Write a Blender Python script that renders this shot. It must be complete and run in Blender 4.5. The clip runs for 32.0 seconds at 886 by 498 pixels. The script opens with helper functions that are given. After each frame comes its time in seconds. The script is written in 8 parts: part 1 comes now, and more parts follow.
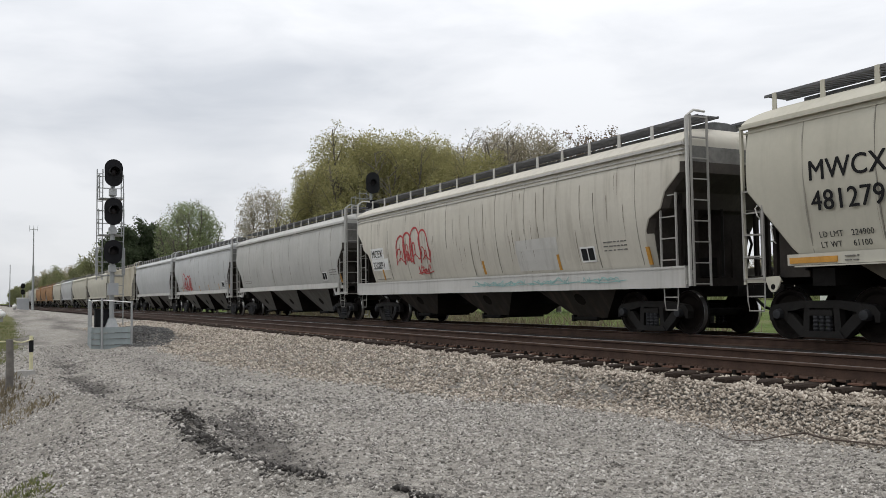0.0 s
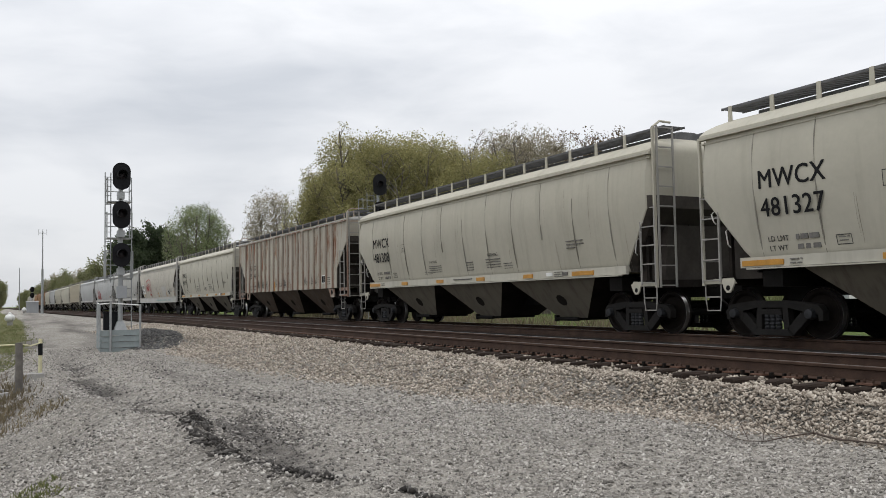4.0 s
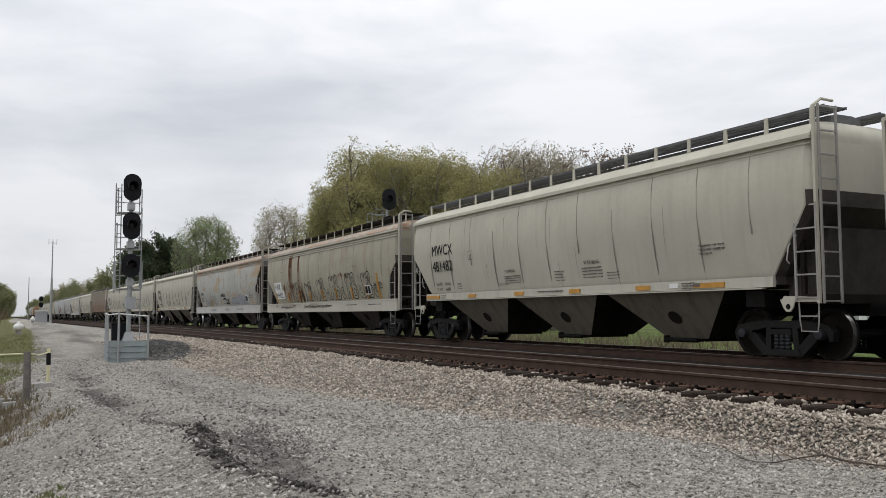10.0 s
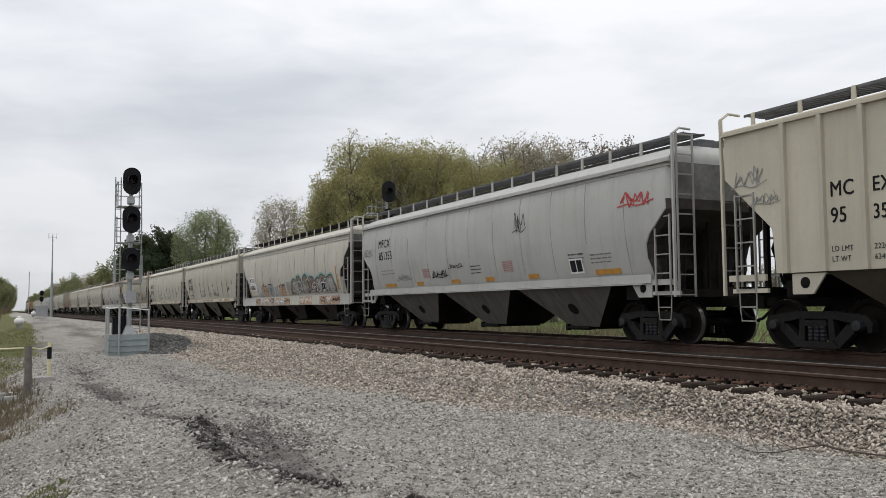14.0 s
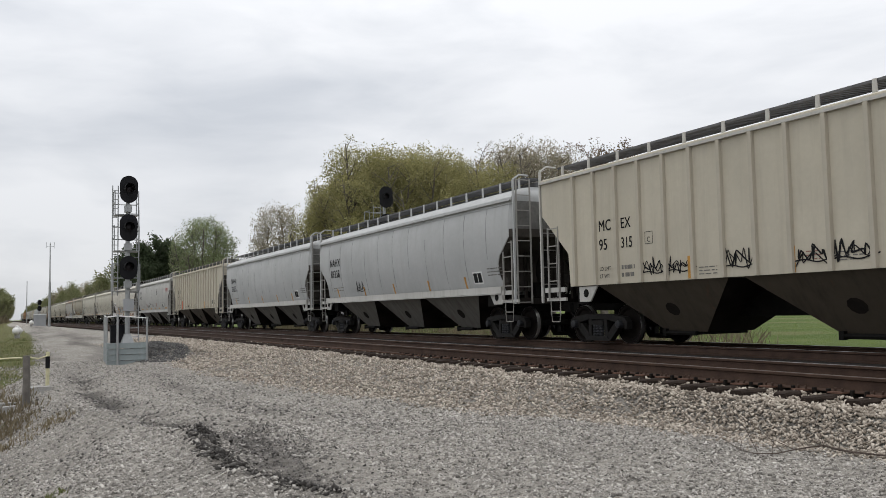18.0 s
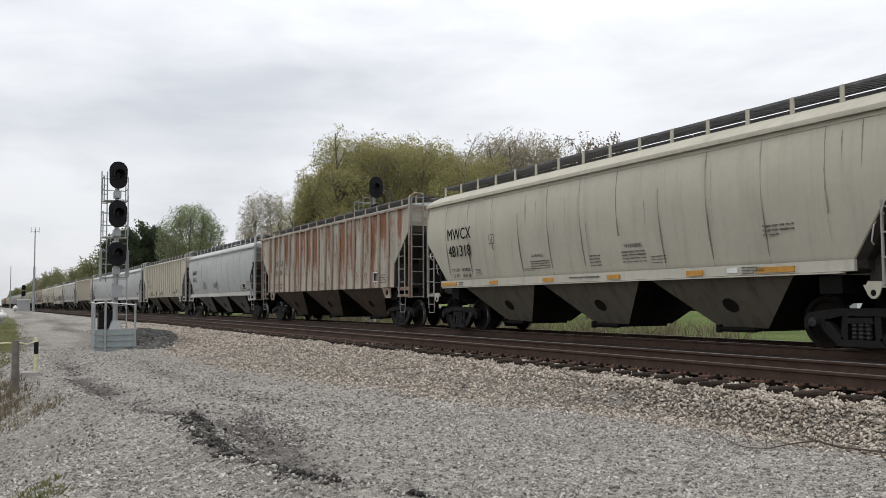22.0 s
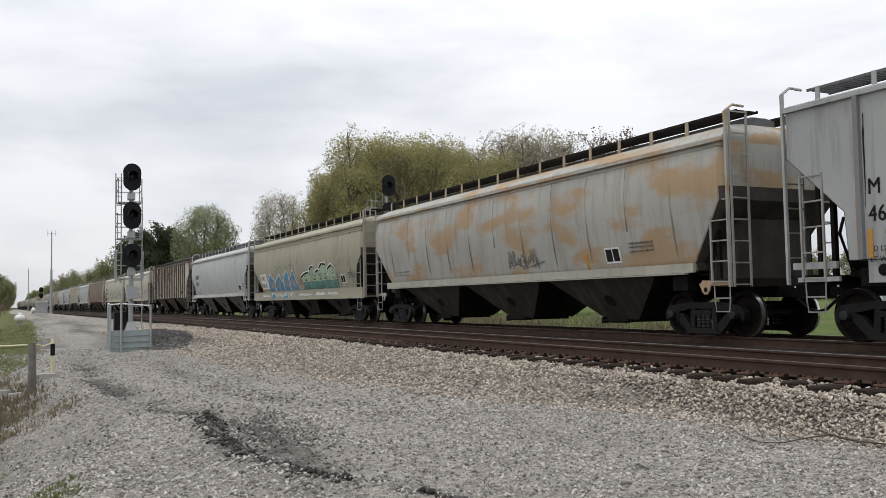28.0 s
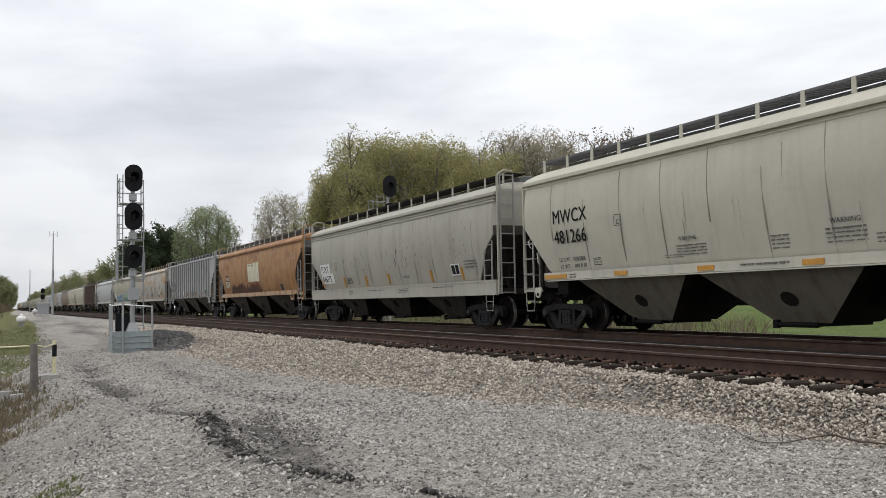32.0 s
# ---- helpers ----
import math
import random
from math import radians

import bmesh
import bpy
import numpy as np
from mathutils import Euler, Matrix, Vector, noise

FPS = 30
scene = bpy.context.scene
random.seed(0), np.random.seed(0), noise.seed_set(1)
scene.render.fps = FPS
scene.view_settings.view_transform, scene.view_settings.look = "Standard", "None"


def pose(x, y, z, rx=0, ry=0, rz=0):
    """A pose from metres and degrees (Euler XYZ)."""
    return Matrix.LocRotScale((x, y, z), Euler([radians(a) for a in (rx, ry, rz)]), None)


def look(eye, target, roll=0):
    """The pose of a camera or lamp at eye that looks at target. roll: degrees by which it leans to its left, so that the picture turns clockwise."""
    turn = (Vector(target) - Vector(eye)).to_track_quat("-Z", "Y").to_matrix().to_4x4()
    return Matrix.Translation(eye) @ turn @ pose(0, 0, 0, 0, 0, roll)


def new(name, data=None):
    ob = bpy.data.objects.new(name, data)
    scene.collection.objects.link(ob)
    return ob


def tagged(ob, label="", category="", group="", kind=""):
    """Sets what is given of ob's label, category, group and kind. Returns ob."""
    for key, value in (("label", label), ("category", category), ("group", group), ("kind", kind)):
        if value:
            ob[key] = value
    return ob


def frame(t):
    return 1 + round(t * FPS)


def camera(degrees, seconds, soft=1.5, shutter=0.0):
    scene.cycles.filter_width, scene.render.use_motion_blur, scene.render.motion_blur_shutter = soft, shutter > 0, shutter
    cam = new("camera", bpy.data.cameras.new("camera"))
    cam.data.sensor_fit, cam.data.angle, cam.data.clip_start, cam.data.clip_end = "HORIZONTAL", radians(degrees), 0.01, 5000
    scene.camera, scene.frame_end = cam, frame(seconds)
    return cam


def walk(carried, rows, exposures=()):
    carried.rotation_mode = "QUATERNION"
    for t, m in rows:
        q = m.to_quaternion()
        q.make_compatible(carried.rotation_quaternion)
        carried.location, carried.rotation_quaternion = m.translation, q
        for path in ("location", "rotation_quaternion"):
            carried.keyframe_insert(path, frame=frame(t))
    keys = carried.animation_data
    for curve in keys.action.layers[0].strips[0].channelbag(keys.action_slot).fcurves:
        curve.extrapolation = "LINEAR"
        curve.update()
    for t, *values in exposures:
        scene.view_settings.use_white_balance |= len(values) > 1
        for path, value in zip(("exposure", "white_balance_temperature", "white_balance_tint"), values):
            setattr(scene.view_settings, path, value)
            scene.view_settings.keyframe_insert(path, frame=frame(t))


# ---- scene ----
# A double-track main line on a low ballast bed; a long train of covered hopper cars runs away along +y.
# x is the distance to the right of the viewer's line along the tracks, z = 0 is the gravel lot.
EYE_Z = 1.5
cam = camera(54.26, 32.0, soft=0.5)
PATH = [
    (0.0, 0.035, -0.018, -26.99, 3.21, 0.77),
    (0.5, 0.036, -0.018, -26.49, 2.96, 0.64),
    (1.0, 0.040, -0.020, -26.04, 2.80, 0.63),
    (1.5, 0.039, -0.019, -26.01, 2.91, 0.30),
    (2.0, 0.042, -0.021, -26.30, 2.93, 0.30),
    (2.5, 0.043, -0.022, -26.37, 2.83, 0.52),
    (4.5, 0.045, -0.023, -26.53, 3.65, 1.19),
    (5.0, 0.043, -0.022, -26.65, 4.09, 1.25),
    (5.5, 0.039, -0.019, -26.44, 4.63, 1.14),
    (6.0, 0.042, -0.021, -26.49, 4.69, 1.29),
    (6.5, 0.044, -0.022, -26.33, 4.62, 1.13),
    (7.0, 0.045, -0.022, -26.01, 4.61, 0.65),
    (7.5, 0.043, -0.021, -25.97, 4.61, 0.37),
    (8.0, 0.036, -0.018, -26.07, 4.44, 0.38),
    (8.5, 0.030, -0.015, -26.16, 4.11, 0.62),
    (9.0, 0.032, -0.016, -26.04, 4.02, 0.43),
    (9.5, 0.033, -0.016, -26.01, 4.18, 0.56),
    (10.0, 0.034, -0.017, -25.99, 4.32, 0.23),
    (10.5, 0.033, -0.016, -25.96, 4.28, 0.26),
    (11.0, 0.039, -0.019, -25.88, 4.39, 0.34),
    (11.5, 0.039, -0.019, -25.91, 4.31, 0.82),
    (12.0, 0.043, -0.021, -26.00, 4.22, 1.14),
    (12.5, 0.039, -0.019, -25.90, 3.96, 1.25),
    (13.0, 0.041, -0.020, -25.93, 3.91, 0.60),
    (13.5, 0.035, -0.017, -25.85, 3.89, 0.65),
    (14.0, 0.035, -0.017, -25.97, 3.81, 0.50),
    (14.5, 0.035, -0.017, -25.92, 3.83, 0.62),
    (16.5, 0.034, -0.017, -26.25, 4.03, 0.39),
    (17.0, 0.037, -0.018, -25.84, 4.14, 0.07),
    (17.5, 0.036, -0.017, -25.73, 4.13, 0.80),
    (18.0, 0.039, -0.019, -26.06, 4.12, 1.16),
    (18.5, 0.036, -0.018, -26.22, 3.88, 1.87),
    (19.0, 0.004, -0.002, -26.50, 3.66, 0.99),
    (19.5, -0.035, 0.018, -26.83, 3.72, 0.89),
    (20.0, -0.069, 0.036, -27.43, 3.86, 1.64),
    (20.5, -0.085, 0.045, -27.98, 3.83, 1.24),
    (21.0, -0.074, 0.039, -27.95, 3.94, 0.74),
    (21.5, -0.071, 0.037, -27.51, 3.90, 0.30),
    (22.0, -0.073, 0.037, -26.99, 3.53, 0.33),
    (22.5, -0.075, 0.038, -26.86, 3.44, 0.48),
    (23.0, -0.074, 0.037, -26.91, 3.57, 0.65),
    (23.5, -0.061, 0.031, -26.88, 3.51, 1.21),
    (24.0, -0.053, 0.027, -26.94, 3.68, 1.00),
    (24.5, -0.043, 0.022, -26.96, 3.68, 1.27),
    (25.0, -0.050, 0.025, -26.84, 3.55, 1.14),
    (25.5, -0.041, 0.021, -26.82, 3.47, 1.45),
    (26.0, -0.043, 0.022, -27.00, 3.62, 1.15),
    (26.5, -0.040, 0.020, -27.06, 3.91, 1.19),
    (28.5, -0.034, 0.016, -25.59, 3.13, 0.90),
    (29.0, -0.038, 0.018, -25.35, 2.99, 0.90),
    (29.5, -0.039, 0.019, -25.56, 3.00, 1.29),
    (30.0, -0.054, 0.026, -25.78, 3.01, 1.17),
    (30.5, -0.057, 0.028, -25.88, 3.19, 0.96),
    (31.0, -0.059, 0.029, -25.80, 3.07, 1.20),
    (31.5, -0.053, 0.026, -26.09, 3.03, 1.24),
    (32.0, -0.037, 0.018, -25.93, 3.41, 1.06),
]
walk(cam, [(t, pose(x, y, EYE_Z, 90 + pitch, roll, yaw)) for t, x, y, yaw, pitch, roll in PATH],
     exposures=[(0.0, 0.0), (5.0, -0.03), (8.0, -0.06), (18.0, -0.05), (22.0, 0.03), (32.0, 0.06)])

# ---- world and light ----
world = bpy.data.worlds.new("overcast_sky")
scene.world = world
world.use_nodes = True
wn, wl = world.node_tree.nodes, world.node_tree.links
wn.clear()


def wnode(kind, **values):
    n = wn.new(kind)
    for key, value in values.items():
        n.inputs[key].default_value = value
    return n


w_out = wnode("ShaderNodeOutputWorld")
w_bg = wnode("ShaderNodeBackground", Strength=1.0)
w_sky = wnode("ShaderNodeTexSky")
w_sky.sky_type, w_sky.sun_disc = "NISHITA", False
w_sky.sun_elevation, w_sky.sun_rotation = radians(76), radians(236)
w_dim = wnode("ShaderNodeVectorMath")
w_dim.operation = "SCALE"
w_dim.inputs["Scale"].default_value = 0.10
w_co = wnode("ShaderNodeTexCoord")
w_map = wnode("ShaderNodeMapping", Scale=(1.0, 1.0, 3.2), Location=(3.1, 1.7, 0.4))
w_n1 = wnode("ShaderNodeTexNoise", Scale=1.7, Detail=7.0, Roughness=0.52, Distortion=0.25)
w_ramp = wnode("ShaderNodeValToRGB")
w_ramp.color_ramp.elements[0].position, w_ramp.color_ramp.elements[0].color = 0.36, (0.775, 0.81, 0.87, 1)
w_ramp.color_ramp.elements[1].position, w_ramp.color_ramp.elements[1].color = 0.58, (1.11, 1.125, 1.16, 1)
w_mix = wnode("ShaderNodeMix")
w_mix.data_type = "RGBA"
w_mix.inputs["Factor"].default_value = 0.93
wl.new(w_co.outputs["Generated"], w_map.inputs["Vector"])
wl.new(w_map.outputs["Vector"], w_n1.inputs["Vector"])
w_n2 = wnode("ShaderNodeTexNoise", Scale=5.5, Detail=5.0, Roughness=0.5, Distortion=0.4)
w_soft = wnode("ShaderNodeMix")
w_soft.inputs["Factor"].default_value = 0.34
wl.new(w_map.outputs["Vector"], w_n2.inputs["Vector"])
wl.new(w_n1.outputs["Fac"], w_soft.inputs["A"])
wl.new(w_n2.outputs["Fac"], w_soft.inputs["B"])
wl.new(w_soft.outputs["Result"], w_ramp.inputs["Fac"])
wl.new(w_sky.outputs["Color"], w_dim.inputs[0])
# an overcast sky is dimmer towards the horizon than overhead
w_sep = wnode("ShaderNodeSeparateXYZ")
w_el = wnode("ShaderNodeMapRange")
w_el.inputs["From Min"].default_value, w_el.inputs["From Max"].default_value = 0.0, 0.45
w_el.inputs["To Min"].default_value, w_el.inputs["To Max"].default_value = 0.70, 1.06
w_grad = wnode("ShaderNodeVectorMath")
w_grad.operation = "SCALE"
wl.new(w_co.outputs["Generated"], w_sep.inputs["Vector"])
wl.new(w_sep.outputs["Z"], w_el.inputs["Value"])
wl.new(w_ramp.outputs["Color"], w_grad.inputs[0])
wl.new(w_el.outputs["Result"], w_grad.inputs["Scale"])
wl.new(w_dim.outputs["Vector"], w_mix.inputs["A"])
wl.new(w_grad.outputs["Vector"], w_mix.inputs["B"])
wl.new(w_mix.outputs["Result"], w_bg.inputs["Color"])
wl.new(w_bg.outputs["Background"], w_out.inputs["Surface"])

sun = new("sun", bpy.data.lights.new("sun", "SUN"))
sun.data.energy, sun.data.angle, sun.data.color = 1.0, radians(30), (1.0, 0.96, 0.90)
sun.matrix_world = look((-9, -6, 45), (0, 0, 0))

# ---- materials ----
def material(name, rough=0.8, metal=0.0):
    m = bpy.data.materials.new(name)
    m.use_nodes = True
    b = m.node_tree.nodes["Principled BSDF"]
    b.inputs["Roughness"].default_value, b.inputs["Metallic"].default_value = rough, metal
    b.inputs["Specular IOR Level"].default_value = 0.3
    return m, m.node_tree.nodes, m.node_tree.links, b


def rgba(c):
    return (*c, 1.0)


def tex_coords(nodes, links, scale, kind="Object", shift=(0, 0, 0)):
    co = nodes.new("ShaderNodeTexCoord")
    mp = nodes.new("ShaderNodeMapping")
    mp.inputs["Scale"].default_value, mp.inputs["Location"].default_value = scale, shift
    links.new(co.outputs[kind], mp.inputs["Vector"])
    return mp.outputs["Vector"]


def noise_fac(nodes, links, vec, scale, detail=5.0, rough=0.6, lo=0.0, hi=1.0, distortion=0.0):
    n = nodes.new("ShaderNodeTexNoise")
    n.inputs["Scale"].default_value, n.inputs["Detail"].default_value = scale, detail
    n.inputs["Roughness"].default_value, n.inputs["Distortion"].default_value = rough, distortion
    links.new(vec, n.inputs["Vector"])
    r = nodes.new("ShaderNodeMapRange")
    r.inputs["From Min"].default_value, r.inputs["From Max"].default_value = lo, hi
    links.new(n.outputs["Fac"], r.inputs["Value"])
    return r.outputs["Result"]


def mix_rgb(nodes, links, fac, a, b, blend="MIX"):
    x = nodes.new("ShaderNodeMix")
    x.data_type, x.blend_type = "RGBA", blend
    for key, value in (("Factor", fac), ("A", a), ("B", b)):
        if hasattr(value, "links"):
            links.new(value, x.inputs[key])
        elif key == "Factor":
            x.inputs[key].default_value = value
        else:
            x.inputs[key].default_value = rgba(value)
    return x.outputs["Result"]


def scaled(nodes, links, fac, k):
    s = nodes.new("ShaderNodeMath")
    s.operation = "MULTIPLY"
    links.new(fac, s.inputs[0])
    s.inputs[1].default_value = k
    return s.outputs["Value"]


def add_bump(nodes, links, b, fac, strength, distance):
    bump = nodes.new("ShaderNodeBump")
    bump.inputs["Strength"].default_value, bump.inputs["Distance"].default_value = strength, distance
    links.new(fac, bump.inputs["Height"])
    links.new(bump.outputs["Normal"], b.inputs["Normal"])


def plain(name, c, var=0.12, rough=0.8, metal=0.0, scale=3.0, bump=0.0, bump_dist=0.01, kind="Object"):
    """A surface of one colour with mottling at two scales."""
    m, n, l, b = material(name, rough, metal)
    v = tex_coords(n, l, (1, 1, 1), kind)
    f1 = noise_fac(n, l, v, scale, 4, 0.6, 0.3, 0.7)
    f2 = noise_fac(n, l, v, scale * 9, 3, 0.6, 0.3, 0.7)
    dark, light = [x * (1 - var) for x in c], [min(1, x * (1 + var)) for x in c]
    col = mix_rgb(n, l, f1, dark, light)
    col = mix_rgb(n, l, scaled(n, l, f2, 0.35), col, [x * (1 - 1.6 * var) for x in c])
    l.new(col, b.inputs["Base Color"])
    if bump:
        add_bump(n, l, b, f2, bump, bump_dist)
    return m


def rusted_paint(name, c, rust_col, lo, shift):
    """Old light paint with broad, soft-edged bands of surface rust that run down from the eaves and break up on their way."""
    m, n, l, b = material(name, 0.7)
    v = tex_coords(n, l, (1, 1, 1), shift=(shift, shift * 3.1, 0))
    col = mix_rgb(n, l, noise_fac(n, l, v, 0.6, 5, 0.6, 0.32, 0.68), [x * 0.88 for x in c], [x * 1.08 for x in c])
    col = mix_rgb(n, l, scaled(n, l, noise_fac(n, l, tex_coords(n, l, (1.5, 4.0, 0.25), shift=(1, shift, 2)), 1.3, 6, 0.62, 0.48, 0.72), 0.4), col, (0.16, 0.125, 0.09))
    band = noise_fac(n, l, tex_coords(n, l, (0.2, 1.5, 0.26), shift=(3, shift * 1.3, 0)), 1.0, 2, 0.5, 0.0, 1.0)
    ragged = noise_fac(n, l, tex_coords(n, l, (1, 4.0, 2.0), shift=(5, shift, 1)), 1.5, 9, 0.75, 0.0, 1.0)
    sep = n.new("ShaderNodeSeparateXYZ")
    l.new(tex_coords(n, l, (1, 1, 1)), sep.inputs["Vector"])
    fade = n.new("ShaderNodeMapRange")
    fade.inputs["From Min"].default_value, fade.inputs["From Max"].default_value = 1.5, 3.3
    fade.inputs["To Min"].default_value, fade.inputs["To Max"].default_value = -0.17, 0.03
    l.new(sep.outputs["Z"], fade.inputs["Value"])
    tot = fade.outputs["Result"]
    for f in (band, scaled(n, l, ragged, 0.42)):
        a = n.new("ShaderNodeMath")
        a.operation = "ADD"
        l.new(tot, a.inputs[0])
        l.new(f, a.inputs[1])
        tot = a.outputs["Value"]
    edge = n.new("ShaderNodeMapRange")
    edge.inputs["From Min"].default_value, edge.inputs["From Max"].default_value = lo, lo + 0.13
    l.new(tot, edge.inputs["Value"])
    deep = noise_fac(n, l, tex_coords(n, l, (1, 4.0, 1.0), shift=(7, shift, 3)), 2.2, 7, 0.7, 0.36, 0.66)
    rust = mix_rgb(n, l, deep, [x * 1.8 for x in rust_col], rust_col)
    col = mix_rgb(n, l, scaled(n, l, edge.outputs["Result"], 0.92), col, rust)
    l.new(col, b.inputs["Base Color"])
    add_bump(n, l, b, ragged, 0.15, 0.01)
    return m


def car_paint(name, c, dirt=0.35, rust=0.0, dirt_col=(0.15, 0.118, 0.085), rust_col=(0.135, 0.052, 0.026), patch=None, patch_amount=0.0, shift=0.0, rust_lo=0.55, fine=3.2, run=0.0, patch_lo=0.56, patch_soft=0.06):
    """Weathered paint on a steel car side: dirt and rust washed down in streaks, uneven fading."""
    m, n, l, b = material(name, 0.55)
    v = tex_coords(n, l, (1, 1, 1), shift=(shift, shift * 3.1, 0))
    streak = tex_coords(n, l, (1.5, fine, 0.22), shift=(shift, shift * 1.7, shift))
    wide = noise_fac(n, l, v, 0.55, 5, 0.6, 0.32, 0.68)
    small = noise_fac(n, l, v, 9.0, 5, 0.65, 0.3, 0.7)
    s1 = noise_fac(n, l, streak, 1.3, 6, 0.62, 0.50, 0.74)
    col = mix_rgb(n, l, wide, [x * 0.90 for x in c], [min(1, x * 1.06) for x in c])
    col = mix_rgb(n, l, scaled(n, l, small, 0.16), col, [x * 0.66 for x in c])
    col = mix_rgb(n, l, scaled(n, l, s1, dirt), col, dirt_col)
    if patch:
        pv = tex_coords(n, l, (1, 0.55, 1.3), shift=(shift + 4, shift, 2))
        col = mix_rgb(n, l, scaled(n, l, noise_fac(n, l, pv, 0.9, 4, 0.5, patch_lo, patch_lo + patch_soft), patch_amount), col, patch)
    if rust:
        rv = tex_coords(n, l, (1.5, fine * 0.6, 0.30), shift=(shift + 9, shift * 2.3, shift))
        r1 = noise_fac(n, l, rv, 1.15, 8, 0.7, rust_lo, rust_lo + 0.09)
        if run:
            # rust runs down from the roof edge and thins out on its way
            sep = n.new("ShaderNodeSeparateXYZ")
            l.new(tex_coords(n, l, (1, 1, 1)), sep.inputs["Vector"])
            fade = n.new("ShaderNodeMapRange")
            fade.inputs["From Min"].default_value, fade.inputs["From Max"].default_value = 1.5, 3.6
            fade.inputs["To Min"].default_value, fade.inputs["To Max"].default_value = -run, run
            l.new(sep.outputs["Z"], fade.inputs["Value"])
            tot = n.new("ShaderNodeMath")
            tot.operation = "ADD"
            tot.use_clamp = True
            l.new(r1, tot.inputs[0])
            l.new(fade.outputs["Result"], tot.inputs[1])
            both = n.new("ShaderNodeMath")
            both.operation = "MULTIPLY"
            l.new(tot.outputs["Value"], both.inputs[0])
            l.new(noise_fac(n, l, rv, 2.3, 6, 0.7, 0.40, 0.54), both.inputs[1])
            r1 = both.outputs["Value"]
        r2 = noise_fac(n, l, v, 14, 4, 0.7, 0.35, 0.6)
        rcol = mix_rgb(n, l, r2, rust_col, [x * 1.6 for x in rust_col])
        col = mix_rgb(n, l, scaled(n, l, r1, rust), col, rcol)
    l.new(col, b.inputs["Base Color"])
    rg = noise_fac(n, l, v, 3.0, 4, 0.6, -0.6, 1.2)
    l.new(rg, b.inputs["Roughness"])
    add_bump(n, l, b, wide, 0.25, 0.03)
    return m


def gravel_material(name, a, b_col, c, cell, bump, dark_spots=0.5):
    """Loose stone: every stone its own tint, recesses between them, wide patches of fines and damp."""
    m, n, l, b = material(name, 0.92)
    v = tex_coords(n, l, (1, 1, 1))
    vo = n.new("ShaderNodeTexVoronoi")
    vo.inputs["Scale"].default_value = cell
    l.new(v, vo.inputs["Vector"])
    vo2 = n.new("ShaderNodeTexVoronoi")
    vo2.inputs["Scale"].default_value = cell * 2.7
    l.new(v, vo2.inputs["Vector"])
    sep = n.new("ShaderNodeSeparateColor")
    l.new(vo.outputs["Color"], sep.inputs["Color"])
    sep2 = n.new("ShaderNodeSeparateColor")
    l.new(vo2.outputs["Color"], sep2.inputs["Color"])
    col = mix_rgb(n, l, sep.outputs["Red"], a, b_col)
    col = mix_rgb(n, l, scaled(n, l, sep2.outputs["Green"], 0.55), col, c)
    patches = noise_fac(n, l, v, 0.33, 6, 0.62, 0.46, 0.66)
    col = mix_rgb(n, l, scaled(n, l, patches, dark_spots), col, [x * 0.55 for x in a])
    fines = noise_fac(n, l, v, 1.6, 6, 0.7, 0.45, 0.7)
    col = mix_rgb(n, l, scaled(n, l, fines, 0.35), col, [min(1, x * 1.15) for x in b_col])
    l.new(col, b.inputs["Base Color"])
    add = n.new("ShaderNodeMath")
    add.operation = "ADD"
    l.new(vo.outputs["Distance"], add.inputs[0])
    l.new(vo2.outputs["Distance"], add.inputs[1])
    inv = n.new("ShaderNodeMath")
    inv.operation = "MULTIPLY"
    inv.inputs[1].default_value = -1.0
    l.new(add.outputs["Value"], inv.inputs[0])
    add_bump(n, l, b, inv.outputs["Value"], bump, 0.05)
    return m


def stone_material(name, a, b_col, c):
    m, n, l, b = material(name, 0.9)
    geo = n.new("ShaderNodeNewGeometry")
    info = n.new("ShaderNodeObjectInfo")
    add = n.new("ShaderNodeMath")
    add.operation = "ADD"
    l.new(geo.outputs["Random Per Island"], add.inputs[0])
    l.new(info.outputs["Random"], add.inputs[1])
    frac = n.new("ShaderNodeMath")
    frac.operation = "FRACT"
    l.new(add.outputs["Value"], frac.inputs[0])
    ramp = n.new("ShaderNodeValToRGB")
    e = ramp.color_ramp.elements
    e[0].position, e[0].color = 0.0, rgba(a)
    e[1].position, e[1].color = 1.0, rgba(c)
    mid = e.new(0.5)
    mid.color = rgba(b_col)
    l.new(frac.outputs["Value"], ramp.inputs["Fac"])
    v = tex_coords(n, l, (1, 1, 1))
    f = noise_fac(n, l, v, 30, 4, 0.65, 0.3, 0.7)
    col = mix_rgb(n, l, scaled(n, l, f, 0.4), ramp.outputs["Color"], [x * 0.6 for x in a])
    l.new(col, b.inputs["Base Color"])
    return m


def leaf_material(name, a, b_col):
    m, n, l, b = material(name, 0.7)
    geo = n.new("ShaderNodeNewGeometry")
    v = tex_coords(n, l, (1, 1, 1))
    f = noise_fac(n, l, v, 0.35, 3, 0.5, 0.35, 0.65)
    c1 = mix_rgb(n, l, geo.outputs["Random Per Island"], a, b_col)
    col = mix_rgb(n, l, scaled(n, l, f, 0.5), c1, [x * 0.6 for x in a])
    l.new(col, b.inputs["Base Color"])
    thin = n.new("ShaderNodeBsdfTranslucent")
    l.new(col, thin.inputs["Color"])
    both = n.new("ShaderNodeMixShader")
    both.inputs["Fac"].default_value = 0.45
    l.new(b.outputs["BSDF"], both.inputs[1])
    l.new(thin.outputs["BSDF"], both.inputs[2])
    l.new(both.outputs["Shader"], n["Material Output"].inputs["Surface"])
    return m


